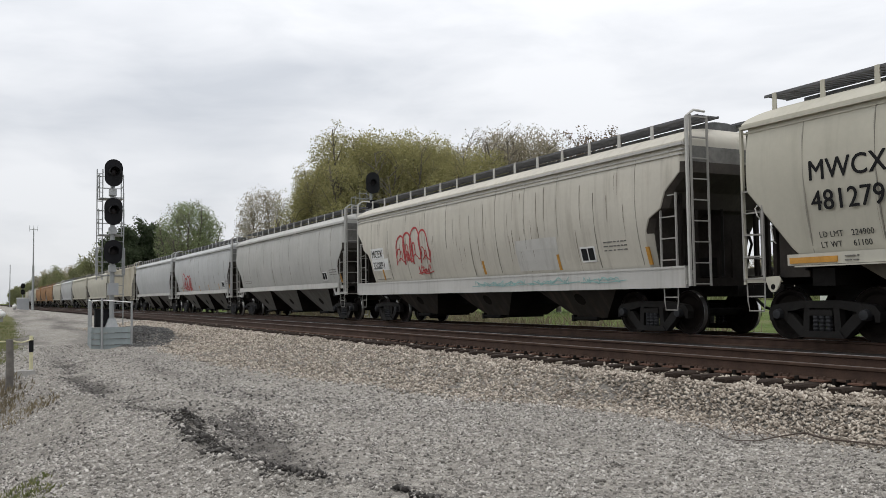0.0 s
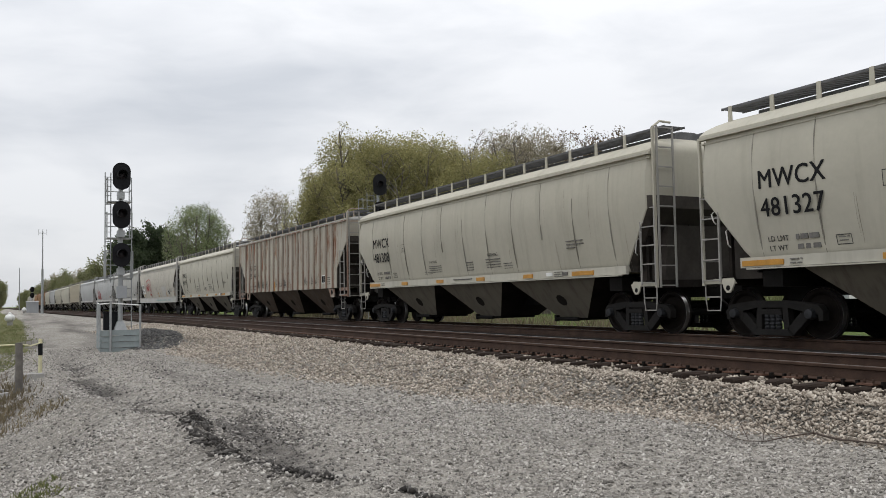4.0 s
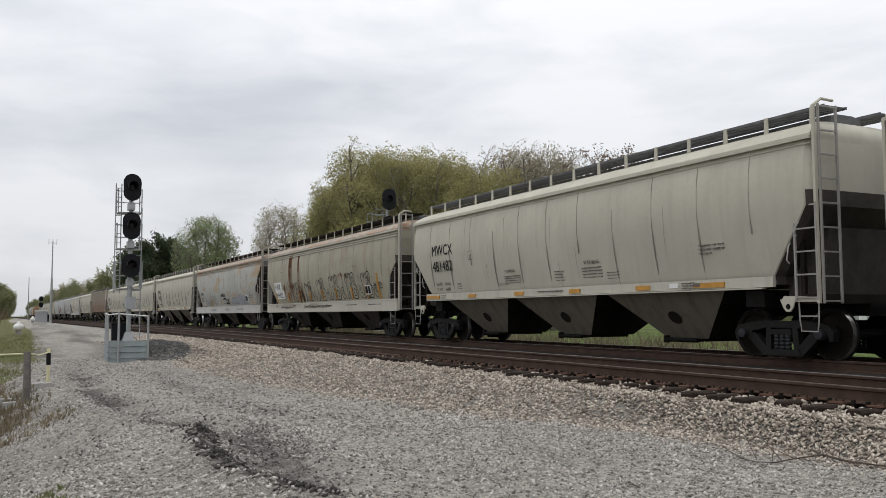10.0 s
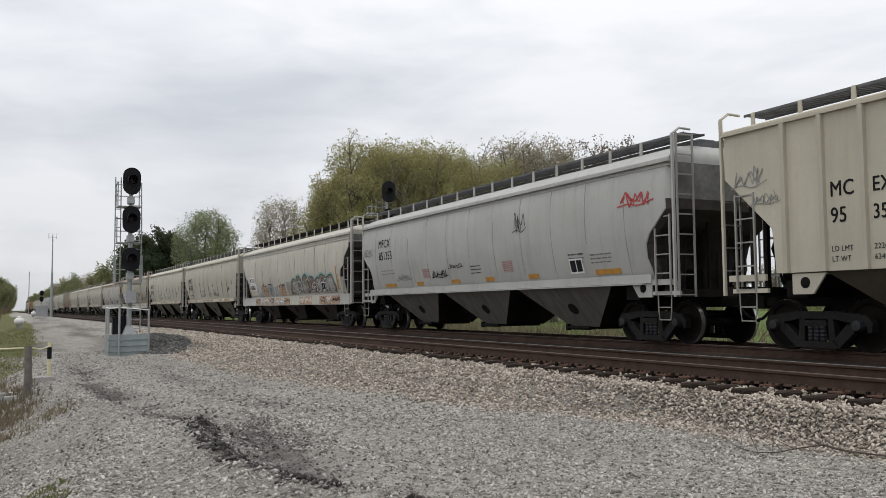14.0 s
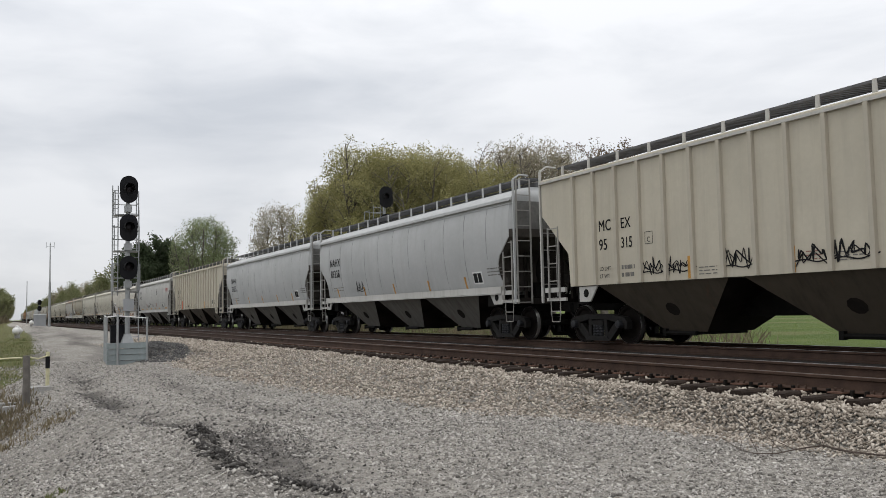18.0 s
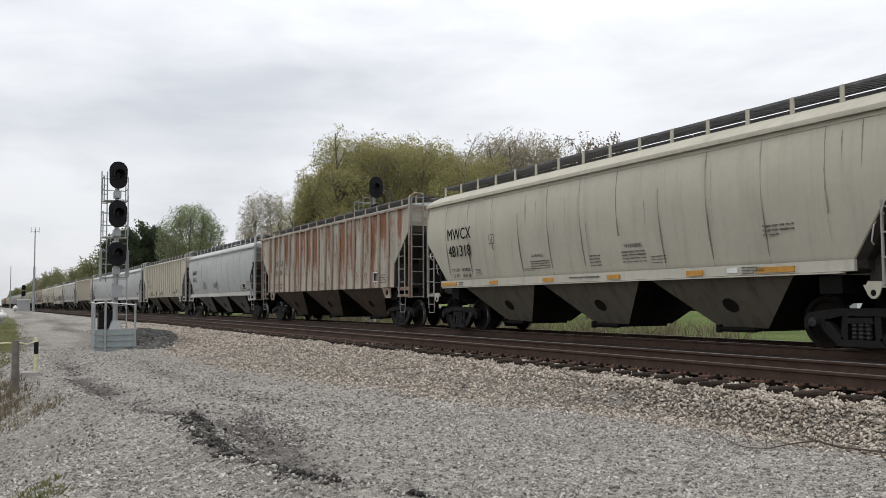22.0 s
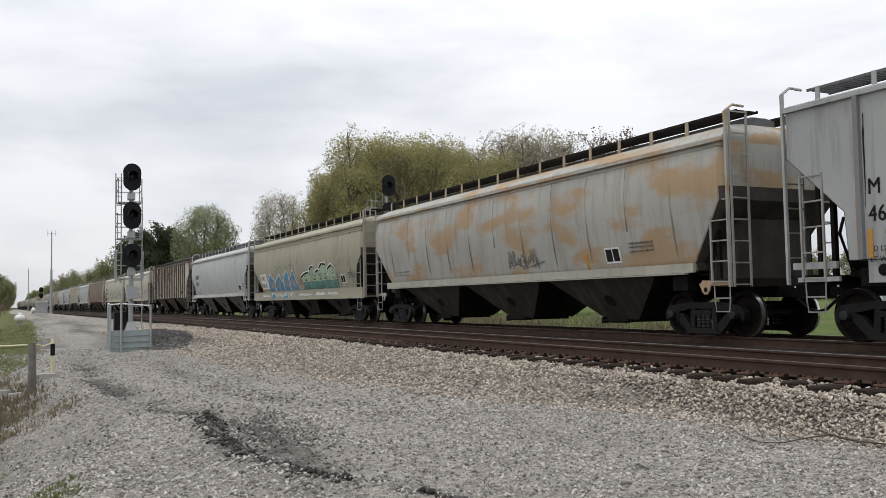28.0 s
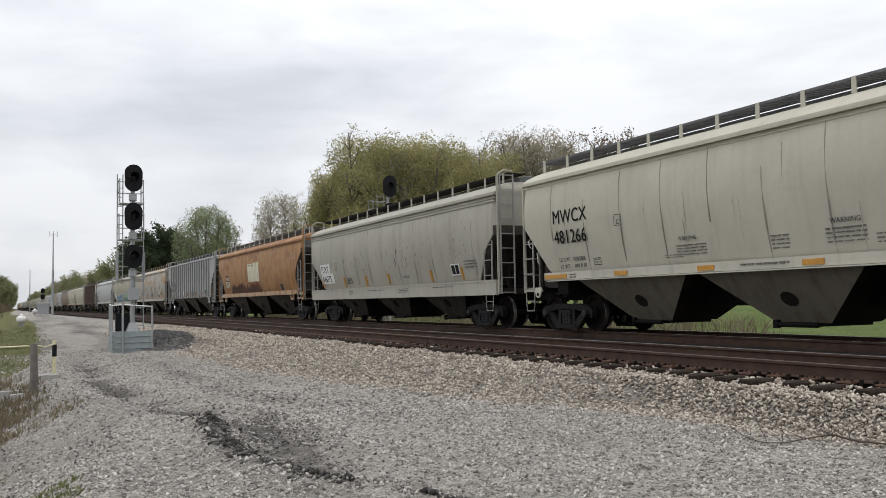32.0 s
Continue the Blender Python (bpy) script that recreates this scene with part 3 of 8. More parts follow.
def damp_and_shade_share(x, y):
    """Dark damp soil turned up in the wheel tracks that swing round the heap; also painted shade between the shoulder's
    stones.
    """
    if 34 <= y < 140 and x - bend(y) < 5.5:
        return min(0.75, max(0.0, 0.22 + 0.75 * noise.noise((x * 0.7, y * 0.10, 5.1)) + 0.35 * noise.noise((x * 2.3, y * 0.5, 2.2))))
    if not 5 < y < 34:
        # even darkening of the shoulder: painted shade for gaps between its stones
        return 0.45 if 7.6 < x - bend(y) < 8.7 and -10 < y < 120 else 0.0
    c = rut_x(y)
    k = math.exp(-((x - c) / (0.42 if y < 12 else 0.30)) ** 2) * smooth_step(5.5, 8.5, y) * (1 - smooth_step(22, 31, y))
    k = max(k, 1.3 * math.exp(-((x - berm_x(y) - 0.06) / 0.13) ** 2) * smooth_step(5, 6.5, y) * (1 - smooth_step(10.6, 11.6, y)))
    k = max(k, 1.0 * math.exp(-((x - berm_x(y) - 0.42) / 0.42) ** 2 - ((y - 8.7) / 1.7) ** 2))
    k = max(k, 0.55 * math.exp(-((x - c - 1.75) / 0.30) ** 2) * smooth_step(9, 13, y) * (1 - smooth_step(20, 28, y)))
    # same painted gap shade on the near shoulder, not moisture
    if shoulder_edge(y) + 0.1 < x - bend(y) < 8.7:
        return 0.45
    if x < bank_edge(y) + 0.3:
        k = max(k, 0.30 * smooth_step(-0.3, 0.5, bank_edge(y) - x) * (0.8 + 0.8 * noise.noise((x * 0.9, y * 0.6, 1.7))))
    heap = math.exp(-(((x - 4.3) / 1.7) ** 2 + ((y - 31.6) / 2.0) ** 2) ** 2)
    return max(heap, k * min(1.0, max(0.0, 0.62 + 0.9 * noise.noise((x * 1.6, y * 0.9, 5.1)) + 0.4 * noise.noise((x * 6, y * 6, 2.2)))))


# ---- ground ----
def axis_lines(points):
    out = []
    for (a, b, step) in points:
        k = max(1, round((b - a) / step))
        out += [a + (b - a) * i / k for i in range(k)]
    return out + [points[-1][1]]


def build_ground():
    xs = axis_lines([(-3000, -400, 650), (-400, -60, 48), (-60, -8, 4), (-8, -1, 0.35), (-1, 8.6, 0.11), (8.6, 15.2, 0.55), (15.2, 19, 0.3), (19, 60, 4), (60, 400, 42), (400, 3000, 650)])
    ys = axis_lines([(-1500, -200, 650), (-200, -20, 30), (-20, 2, 1.5), (2, 14, 0.11), (14, 24, 0.2), (24, 40, 0.35), (40, 80, 1.2), (80, 180, 4), (180, 500, 16), (500, 3500, 250)])
    nx = len(xs)
    verts = [(x, y, ground_z(x, y)) for y in ys for x in xs]
    faces = [(j * nx + i, j * nx + i + 1, (j + 1) * nx + i + 1, (j + 1) * nx + i) for j in range(len(ys) - 1) for i in range(nx - 1)]
    m = quick_mesh("ground", verts, faces, M_GROUND, True)
    att = m.attributes.new("grass", "FLOAT", "POINT")
    att.data.foreach_set("value", [grass_share(x, y) for y in ys for x in xs])
    att = m.attributes.new("damp", "FLOAT", "POINT")
    att.data.foreach_set("value", [damp_and_shade_share(x, y) for y in ys for x in xs])
    g = new("ground", m)
    tagged(g, "grey gravel lot, weedy bank and green field", "ground", kind="structure")


build_ground()


def strip_along(profile, y0, y1, offset, step=4.0):
    """A band with a constant cross-section (x, z) that follows the tracks."""
    s = Shape()
    n = max(2, int((y1 - y0) / step))
    rings = []
    for i in range(n + 1):
        y = y0 + (y1 - y0) * i / n
        rings.append([(offset + bend(y) + x, y, z) for x, z in profile])
    return s.rings(rings, closed=True)


def build_bed():
    s = strip_along([(-0.72, 0.36), (1.75, 0.36), (1.62, 0.452), (-0.66, 0.452)], -60, 900, NEAR_TRACK)
    b = new("ballast_bed", s.mesh("ballast_bed", M_BALLAST))
    tagged(b, "crushed stone ballast under the empty track", "ballast", kind="structure")
    s = strip_along([(-2.35, 0.40), (2.2, 0.40), (1.9, 0.475), (-1.75, 0.475)], -60, 900, TRAIN_TRACK)
    b = new("ballast_bed", s.mesh("ballast_bed", M_OILY))
    tagged(b, "dark oily ballast under the train's track", "ballast", kind="structure")


build_bed()

RAIL_PROFILE = [(-0.076, 0.0), (0.076, 0.0), (0.076, 0.012), (0.018, 0.030), (0.010, 0.135), (0.036, 0.150), (0.037, 0.178), (0.028, 0.184), (-0.028, 0.184), (-0.037, 0.178), (-0.036, 0.150), (-0.010, 0.135), (-0.018, 0.030), (-0.076, 0.012)]


def build_track(centre, label, near):
    track = new("railway_track")
    track.location = (centre, 0, 0)
    tagged(track, label, "railway track", "tracks of the main line", kind="structure")
    for side in (-1, 1):
        off = side * 0.755
        z0 = RAIL_Z - 0.186
        rail = part("rail", strip_along([(x, z + z0) for x, z in RAIL_PROFILE], -60, 900, off).mesh("rail", M_RAIL, 40), track)
        part("rail_head", strip_along([(-0.027, RAIL_Z - 0.004), (0.027, RAIL_Z - 0.004), (0.024, RAIL_Z), (-0.024, RAIL_Z)], -60, 900, off).mesh("rail_head", M_RAILDULL if near and side < 0 else M_RAILHEAD), rail, label="dull brown top of the rail" if near and side < 0 else "shiny worn top of the rail")
    rnd = random.Random(5 if near else 6)
    ties = [kept(("tie", i), lambda i=i: tie_shape(i)) for i in range(4)]
    plates = kept("tie_plate", plate_shape)
    spike = kept("spike", spike_shape)
    anchor = kept("anchor", lambda: Shape().box(-0.115, -0.07, -0.016, 0.016, -0.035, 0.03).box(-0.115, 0.09, -0.012, 0.012, -0.045, -0.012).mesh("rail_anchor", M_UNDER2))
    y = 1.0
    far = Shape()
    while y < 170:
        jog = rnd.uniform(-0.13, 0.13)
        z = RAIL_Z - 0.192
        if y < (70 if near else 30):
            tie = part("tie", ties[rnd.randrange(4)], track, m=pose(bend(y) + jog, y, z, 0, 0, rnd.uniform(-1.2, 1.2)))
            if y < 20 and near:
                for dy in (-0.16, 0.16):
                    part("rail_anchor", anchor, tie, m=pose(-0.755 - jog, dy, 0.012))
            if y < 34 and near:
                for side in (-1, 1):
                    p = part("tie_plate", plates, tie, m=pose(side * 0.755 - jog, 0, 0))
                    if side < 0:
                        for dx, dy in ((-0.105, -0.05), (-0.105, 0.06)):
                            if y < 20:
                                part("spike", spike, tie, m=pose(side * 0.755 - jog + dx, dy + rnd.uniform(-0.01, 0.01), 0.012))
        else:
            far.box(bend(y) + jog - 1.3, bend(y) + jog + 1.3, y - 0.115, y + 0.115, z - 0.18, z)
        y += 0.5 + rnd.uniform(-0.03, 0.03)
    ob = part("distant_ties", far.mesh("distant_ties", M_TIE), track)
    ob["kind"] = "stuff"
    return track


def tie_shape(i):
    """A weathered tie with a split, broken end."""
    r = random.Random(i + 40)
    s = Shape()
    a, b = 1.30 + r.uniform(-0.05, 0.07), 0.112
    rings = []
    for x in (-a, -a + 0.03, -a + 0.12, -0.5, 0.4, a - 0.02, a):
        k = r.uniform(0.72, 0.95) if abs(x) > a - 0.01 else r.uniform(0.9, 1.02)
        d = r.uniform(0.02, 0.06) if abs(x) > a - 0.01 else r.uniform(0.0, 0.012)
        j = r.uniform(-0.012, 0.012)
        rings.append([(x, -b * k + j, -0.18), (x, b * k + j, -0.18), (x, b * k + j, -0.02 - d), (x, b * 0.8 * k, -d), (x, -b * 0.8 * k, -d * 0.7), (x, -b * k + j, -0.022 - d)])
    return s.rings(rings).mesh("tie", M_TIE)


def plate_shape():
    return Shape().frustum((-0.20, 0.20, -0.10, 0.10, 0.0), (-0.195, 0.195, -0.097, 0.097, 0.018)).mesh("tie_plate", M_PLATE)


def spike_shape():
    return Shape().box(-0.009, 0.009, -0.009, 0.009, 0.0, 0.030).frustum((-0.016, 0.024, -0.015, 0.015, 0.030), (-0.010, 0.018, -0.011, 0.011, 0.048)).mesh("spike", M_RAIL)


build_track(NEAR_TRACK, "empty track with rusty rails on dark wooden ties", True)
build_track(TRAIN_TRACK, "track with rusty rails under the passing train", False)

# ---- covered hopper cars ----
# A car's own space: y along it (the train runs towards +y), z = 0 on the rail; the side at -x faces the lot.
SIDE = ((1.36, 1.31), (1.6, 1.40), (2.0, 1.50), (2.5, 1.575), (3.0, 1.60), (3.5, 1.575), (3.9, 1.49))


def half_width(z, ribbed):
    if ribbed:
        return 1.545 if ribbed == 2 else 1.52
    for (z0, w0), (z1, w1) in zip(SIDE, SIDE[1:]):
        if z <= z1:
            return w0 + (w1 - w0) * max(0.0, (z - z0) / (z1 - z0))
    return SIDE[-1][1]


# outline of a side's end, from the top down: height, and how far it lies inside the end of the body
ENDS = {
    "smooth": ((2.70, 0.0), (1.62, 0.82), (1.50, 0.93), (1.36, 0.93)),
    "light": ((2.85, 0.0), (2.52, 0.36), (2.38, 0.56), (2.15, 0.72), (1.85, 0.76), (1.62, 0.68), (1.36, 0.70)),
    "deep": ((3.30, 0.0), (2.95, 0.42), (2.62, 0.58), (2.44, 0.96), (2.20, 1.10), (1.36, 1.18)),
    "plain": ((2.70, 0.0), (2.32, 0.50), (1.44, 1.20), (1.36, 1.22)),
    "round": ((3.28, 0.0), (3.00, 0.34), (2.72, 0.66), (2.43, 0.92), (2.10, 1.08), (1.75, 1.10), (1.50, 0.98), (1.36, 0.98)),
    "ribbed": ((3.23, 0.0), (2.19, 1.14), (1.38, 1.20)),
}


def end_inset(z, prof):
    for (z0, a), (z1, b) in zip(prof, prof[1:]):
        if z >= z0:
            return a
        if z >= z1:
            return a + (b - a) * (z0 - z) / (z0 - z1)
    return prof[-1][1]


def body_mesh(h, ribbed, prof, bottom, top=3.9):
    s = Shape()
    rings = []
    low = [z for z, a in prof if z > bottom + 0.01]
    zs = sorted(set([bottom] + low + [low[0] + (top - low[0]) * i / 5 for i in range(1, 6)] + [(bottom + low[-1]) / 2]))
    c = 0.04 if ribbed else 0.13
    for z in zs:
        w = half_width(z, ribbed)
        hl = h - end_inset(z, prof)
        rings.append([(-w, -hl + c, z), (-w + c, -hl, z), (w - c, -hl, z), (w, -hl + c, z), (w, hl - c, z), (w - c, hl, z), (-w + c, hl, z), (-w, hl - c, z)])
    return s.rings(rings).mesh("body", None, 35)


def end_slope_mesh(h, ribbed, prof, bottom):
    """The dark slope sheet below the end wall, with the dark lower band of the wall itself."""
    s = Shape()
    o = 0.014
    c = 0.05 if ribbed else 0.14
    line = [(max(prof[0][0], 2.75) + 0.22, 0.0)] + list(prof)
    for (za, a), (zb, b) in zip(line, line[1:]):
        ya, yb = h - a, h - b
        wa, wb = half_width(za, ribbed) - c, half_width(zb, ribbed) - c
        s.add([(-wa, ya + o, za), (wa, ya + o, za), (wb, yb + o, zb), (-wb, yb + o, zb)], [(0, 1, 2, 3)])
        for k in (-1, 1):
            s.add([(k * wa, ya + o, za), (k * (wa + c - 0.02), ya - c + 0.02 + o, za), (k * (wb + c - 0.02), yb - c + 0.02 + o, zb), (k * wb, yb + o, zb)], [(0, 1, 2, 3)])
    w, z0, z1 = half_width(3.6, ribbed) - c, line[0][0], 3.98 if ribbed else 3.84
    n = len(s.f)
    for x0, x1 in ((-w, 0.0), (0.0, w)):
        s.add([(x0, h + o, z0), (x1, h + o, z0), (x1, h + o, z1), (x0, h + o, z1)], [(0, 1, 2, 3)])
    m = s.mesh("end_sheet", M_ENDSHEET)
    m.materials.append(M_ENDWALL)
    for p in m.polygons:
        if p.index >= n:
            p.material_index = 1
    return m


def roof_mesh(h, ribbed):
    s = Shape()
    rings = []
    profile = ((1.54, 3.90, 0.0), (1.54, 3.95, 0.0), (1.43, 4.05, 0.03), (1.22, 4.16, 0.14), (0.97, 4.255, 0.30), (0.6, 4.31, 0.4), (0.3, 4.32, 0.5))
    if ribbed:
        profile = ((1.54, 4.10, 0.0), (1.54, 4.15, 0.0), (1.44, 4.19, 0.03), (1.2, 4.235, 0.1), (0.97, 4.265, 0.2), (0.6, 4.31, 0.3), (0.3, 4.32, 0.4))
    for w, z, e in profile:
        hl = h - e
        rings.append([(-w, -hl, z), (w, -hl, z), (w, hl, z), (-w, hl, z)])
    return s.rings(rings).mesh("roof", None, 30)


def board_mesh(h):
    """One running board: edge angles and a close grating of cross bars."""
    s = Shape()
    hl = h - 0.1
    for x in (-0.295, 0.275):
        s.box(x, x + 0.02, -hl, hl, 0.0, 0.05)
    n = int(2 * hl / 0.11)
    for i in range(n):
        y = -hl + (i + 0.5) * 2 * hl / n
        s.box(-0.275, 0.275, y - 0.027, y + 0.027, 0.012, 0.042)
    return s.mesh("running_board", M_GRATE)


def hatch_mesh(h):
    s = Shape()
    rings = []
    for y in (-h, -h + 0.04, h - 0.04, h):
        k = 0.9 if abs(y) == h else 1.0
        rings.append([(-0.45 * k, y, 0.0), (0.45 * k, y, 0.0), (0.45 * k, y, 0.15 * k), (0.2 * k, y, 0.2 * k), (-0.2 * k, y, 0.2 * k), (-0.45 * k, y, 0.15 * k)])
    return s.rings(rings).mesh("hatch_cover", None)


def bay_mesh(length, top_w, bottom_w, z_top, z_bottom, mouth):
    """One hopper bay; the shade on its sloping front and rear sheets is painted in dark."""
    s = Shape()
    s.frustum((-bottom_w, bottom_w, -mouth, mouth, z_bottom), (-top_w, top_w, -length / 2, length / 2, z_top))
    faces = len(s.f)
    u = 0.45
    x, z = -(bottom_w + (top_w - bottom_w) * u) - 0.012, z_bottom + (z_top - z_bottom) * u
    lean = (top_w - bottom_w) / (z_top - z_bottom)
    s.add([(x - 0.17 * math.sin(a) * lean * 0.8, 0.20 * math.cos(a), z + 0.14 * math.sin(a)) for a in [2 * math.pi * i / 10 for i in range(10)]], [tuple(range(10))])
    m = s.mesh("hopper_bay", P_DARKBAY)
    # dark slot: painted shade on the slopes, and the round side mark
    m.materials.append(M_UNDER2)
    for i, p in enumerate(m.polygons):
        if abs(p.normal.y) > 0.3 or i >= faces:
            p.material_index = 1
    return m


def gate_mesh(w):
    s = Shape().box(-w, w, -0.48, 0.48, -0.06, 0.02)
    for y in (-0.3, 0.3):
        s.tube([(-w - 0.25, y, -0.04), (-w + 0.1, y, -0.04)], 0.035, 6)
    s.disc((-w - 0.22, 0.0, -0.03), (0, 1, 0), [(-0.50, 0.03), (-0.49, 0.05), (0.49, 0.05), (0.50, 0.03)], 8)
    s.box(-w - 0.27, -w - 0.17, 0.42, 0.52, -0.1, 0.06)
    return s.mesh("outlet_gate", M_UNDER)


def ladder_mesh(width, height, rungs):
    """A ladder in the y-z plane, standing at its foot."""
    s = Shape()
    for y in (-width / 2, width / 2):
        s.box(-0.018, 0.018, y - 0.018, y + 0.018, 0, height)
    for i in range(rungs):
        z = 0.03 + (height - 0.08) * i / (rungs - 1)
        s.box(-0.016, 0.012, -width / 2, width / 2, z, z + 0.026)
    return s.mesh("ladder", None)


def step_mesh():
    """A bent-rod stirrup with two treads."""
    s = Shape()
    s.tube([(0, -0.21, 0), (0, -0.20, -0.34), (0, -0.17, -0.52), (0, 0.17, -0.52), (0, 0.20, -0.34), (0, 0.21, 0)], 0.014, 5)
    s.box(-0.012, 0.012, -0.2, 0.2, -0.27, -0.245)
    return s.mesh("sill_step", None)


def gusset_mesh(k, sx):
    """The end of the side sill: a narrow plate under the ladder with a jacking lug and its dark eye."""
    s = Shape()
    s.plate([(k * y, z) for y, z in ((-0.78, 0.05), (0.06, 0.05), (0.06, 0.13), (-0.70, 0.16))], -0.02, 0.02)
    s.plate([(k * y, z) for y, z in ((-0.78, 0.10), (-0.70, -0.06), (-0.64, -0.12), (-0.56, -0.12), (-0.50, -0.06), (-0.44, 0.10))], sx * 0.005, sx * 0.035)
    return s.mesh("end_sill", None)


def jack_plate_mesh(k, sx):
    """A pale plate at the body bolster, cut off aslant, with a round hole drawn as a dark disc of its own."""
    s = Shape()
    s.plate([(k * y, z) for y, z in ((-0.38, 0.36), (0.34, 0.36), (0.34, 0.0), (-0.10, 0.0))], -0.02, 0.02)
    return s.mesh("jacking_plate", None)


def eye_mesh(k, sx, y=-0.60, z=-0.03, r=0.065):
    return Shape().disc((sx * 0.035, k * y, z), (1, 0, 0), [(-0.005, r * 0.6), (0.005, r), (0.012, r)], 12).mesh("jacking_eye", M_UNDER)


def side_frame_mesh():
    """Cast truck side frame: heavy arched top chord, pedestals, slanting struts round two windows, spring seat."""
    s = Shape()
    for k in (-1, 1):
        s.plate([(k * y, z) for y, z in ((1.12, 0.34), (1.14, 0.50), (1.04, 0.62), (0.78, 0.66), (0.70, 0.52), (0.72, 0.34), (0.78, 0.34), (0.80, 0.46), (1.02, 0.46), (1.04, 0.34))], -0.08, 0.08)
        s.plate([(k * y, z) for y, z in ((0.84, 0.52), (0.80, 0.36), (0.46, 0.06), (0.26, 0.06), (0.30, 0.15), (0.62, 0.46))], -0.07, 0.07)
        s.plate([(k * y, z) for y, z in ((0.40, 0.08), (0.36, 0.60), (0.24, 0.60), (0.27, 0.08))], -0.07, 0.07)
    s.plate([(-0.84, 0.50), (-0.80, 0.655), (-0.42, 0.70), (0.42, 0.70), (0.80, 0.655), (0.84, 0.50), (0.60, 0.52), (0.36, 0.57), (-0.36, 0.57), (-0.60, 0.52)], -0.085, 0.085)
    s.plate([(-0.46, 0.06), (0.46, 0.06), (0.38, 0.17), (-0.38, 0.17)], -0.10, 0.10)
    s.plate([(-0.24, 0.44), (0.24, 0.44), (0.22, 0.54), (-0.22, 0.54)], -0.09, 0.09)
    return s.mesh("side_frame", M_FRAME, 30)


def coil_mesh():
    s = Shape()
    rings = []
    for i in range(9):
        z = 0.17 + 0.27 * i / 8
        rings.append((z, 0.066 if i % 2 else 0.046))
    s.disc((0, 0, 0), (0, 0, 1), rings, 8)
    return s.mesh("spring", M_CAP)


def wheel_mesh():
    s = Shape()
    s.disc((0, 0, 0.457), (1, 0, 0), [(-0.075, 0.10), (-0.07, 0.13), (-0.02, 0.16), (0.0, 0.34), (-0.045, 0.38), (-0.05, 0.455), (0.045, 0.462), (0.05, 0.485), (0.075, 0.485), (0.08, 0.40), (0.03, 0.34), (0.04, 0.14), (0.08, 0.10)], 28)
    return s.mesh("wheel", M_WHEEL, 40)


def tread_mesh():
    return Shape().disc((0, 0, 0.457), (1, 0, 0), [(-0.053, 0.4570), (-0.050, 0.4590), (0.044, 0.464), (0.047, 0.46)], 28, False).mesh("tread", M_TREAD, 40)


def bearing_mesh():
    return Shape().disc((0, 0, 0.457), (1, 0, 0), [(-0.14, 0.05), (-0.13, 0.085), (-0.04, 0.10), (0.02, 0.10)], 12).mesh("bearing_cap", M_CAP, 40)


def build_truck(parent, y):
    truck = part("truck", kept("bolster", lambda: Shape().box(-1.0, 1.0, -0.19, 0.19, 0.36, 0.62).box(-0.35, 0.35, -0.25, 0.25, 0.6, 0.78).mesh("truck_bolster", M_UNDER)), parent, m=pose(0, y, 0))
    for sx in (-1, 1):
        part("side_frame", kept("frame", side_frame_mesh), truck, m=pose(sx * 0.98, 0, 0))
        for k in (-0.13, 0.0, 0.13):
            part("spring", kept("coil", coil_mesh), truck, m=pose(sx * 1.02, k, 0))
        for wy in (-0.89, 0.89):
            w = pose(sx * 0.76, wy, 0, 0, 0, 0 if sx < 0 else 180)
            part("wheel", kept("wheel", wheel_mesh), truck, m=w)
            part("tread", kept("tread", tread_mesh), truck, m=w)
            part("bearing_cap", kept("bearing", bearing_mesh), truck, m=pose(sx * 1.02, wy, 0, 0, 0, 0 if sx < 0 else 180))
    for wy in (-0.89, 0.89):
        part("axle", kept("axle", lambda: Shape().tube([(-1.0, 0, 0.457), (1.0, 0, 0.457)], 0.085, 10).mesh("axle", M_UNDER)), truck, m=pose(0, wy, 0))
    return truck


def coupler_mesh():
    s = Shape().box(-0.09, 0.09, -0.2, 0.42, 0.80, 0.96).box(-0.16, 0.13, 0.38, 0.62, 0.74, 1.02)
    s.tube([(-0.28, -0.1, 0.85), (-0.33, 0.25, 0.55), (-0.25, 0.6, 0.48)], 0.03, 6)
    return s.mesh("coupler", M_UNDER)


def brake_mesh():
    s = Shape().disc((-0.45, 0, 1.42), (0, 1, 0), [(-0.3, 0.02), (-0.28, 0.16), (0.2, 0.17), (0.26, 0.05)], 12)
    s.tube([(-0.7, 0.1, 1.2), (-0.7, 0.35, 1.9), (-0.4, 0.5, 2.2)], 0.03, 6)
    s.tube([(-1.2, -0.3, 1.25), (0.9, -0.3, 1.25)], 0.028, 6)
    s.box(0.15, 0.55, -0.1, 0.35, 1.2, 1.6)
    s.tube([(0.3, 0.5, 1.2), (0.3, 0.5, 2.6)], 0.03, 6)
    return s.mesh("brake_gear", M_UNDER)


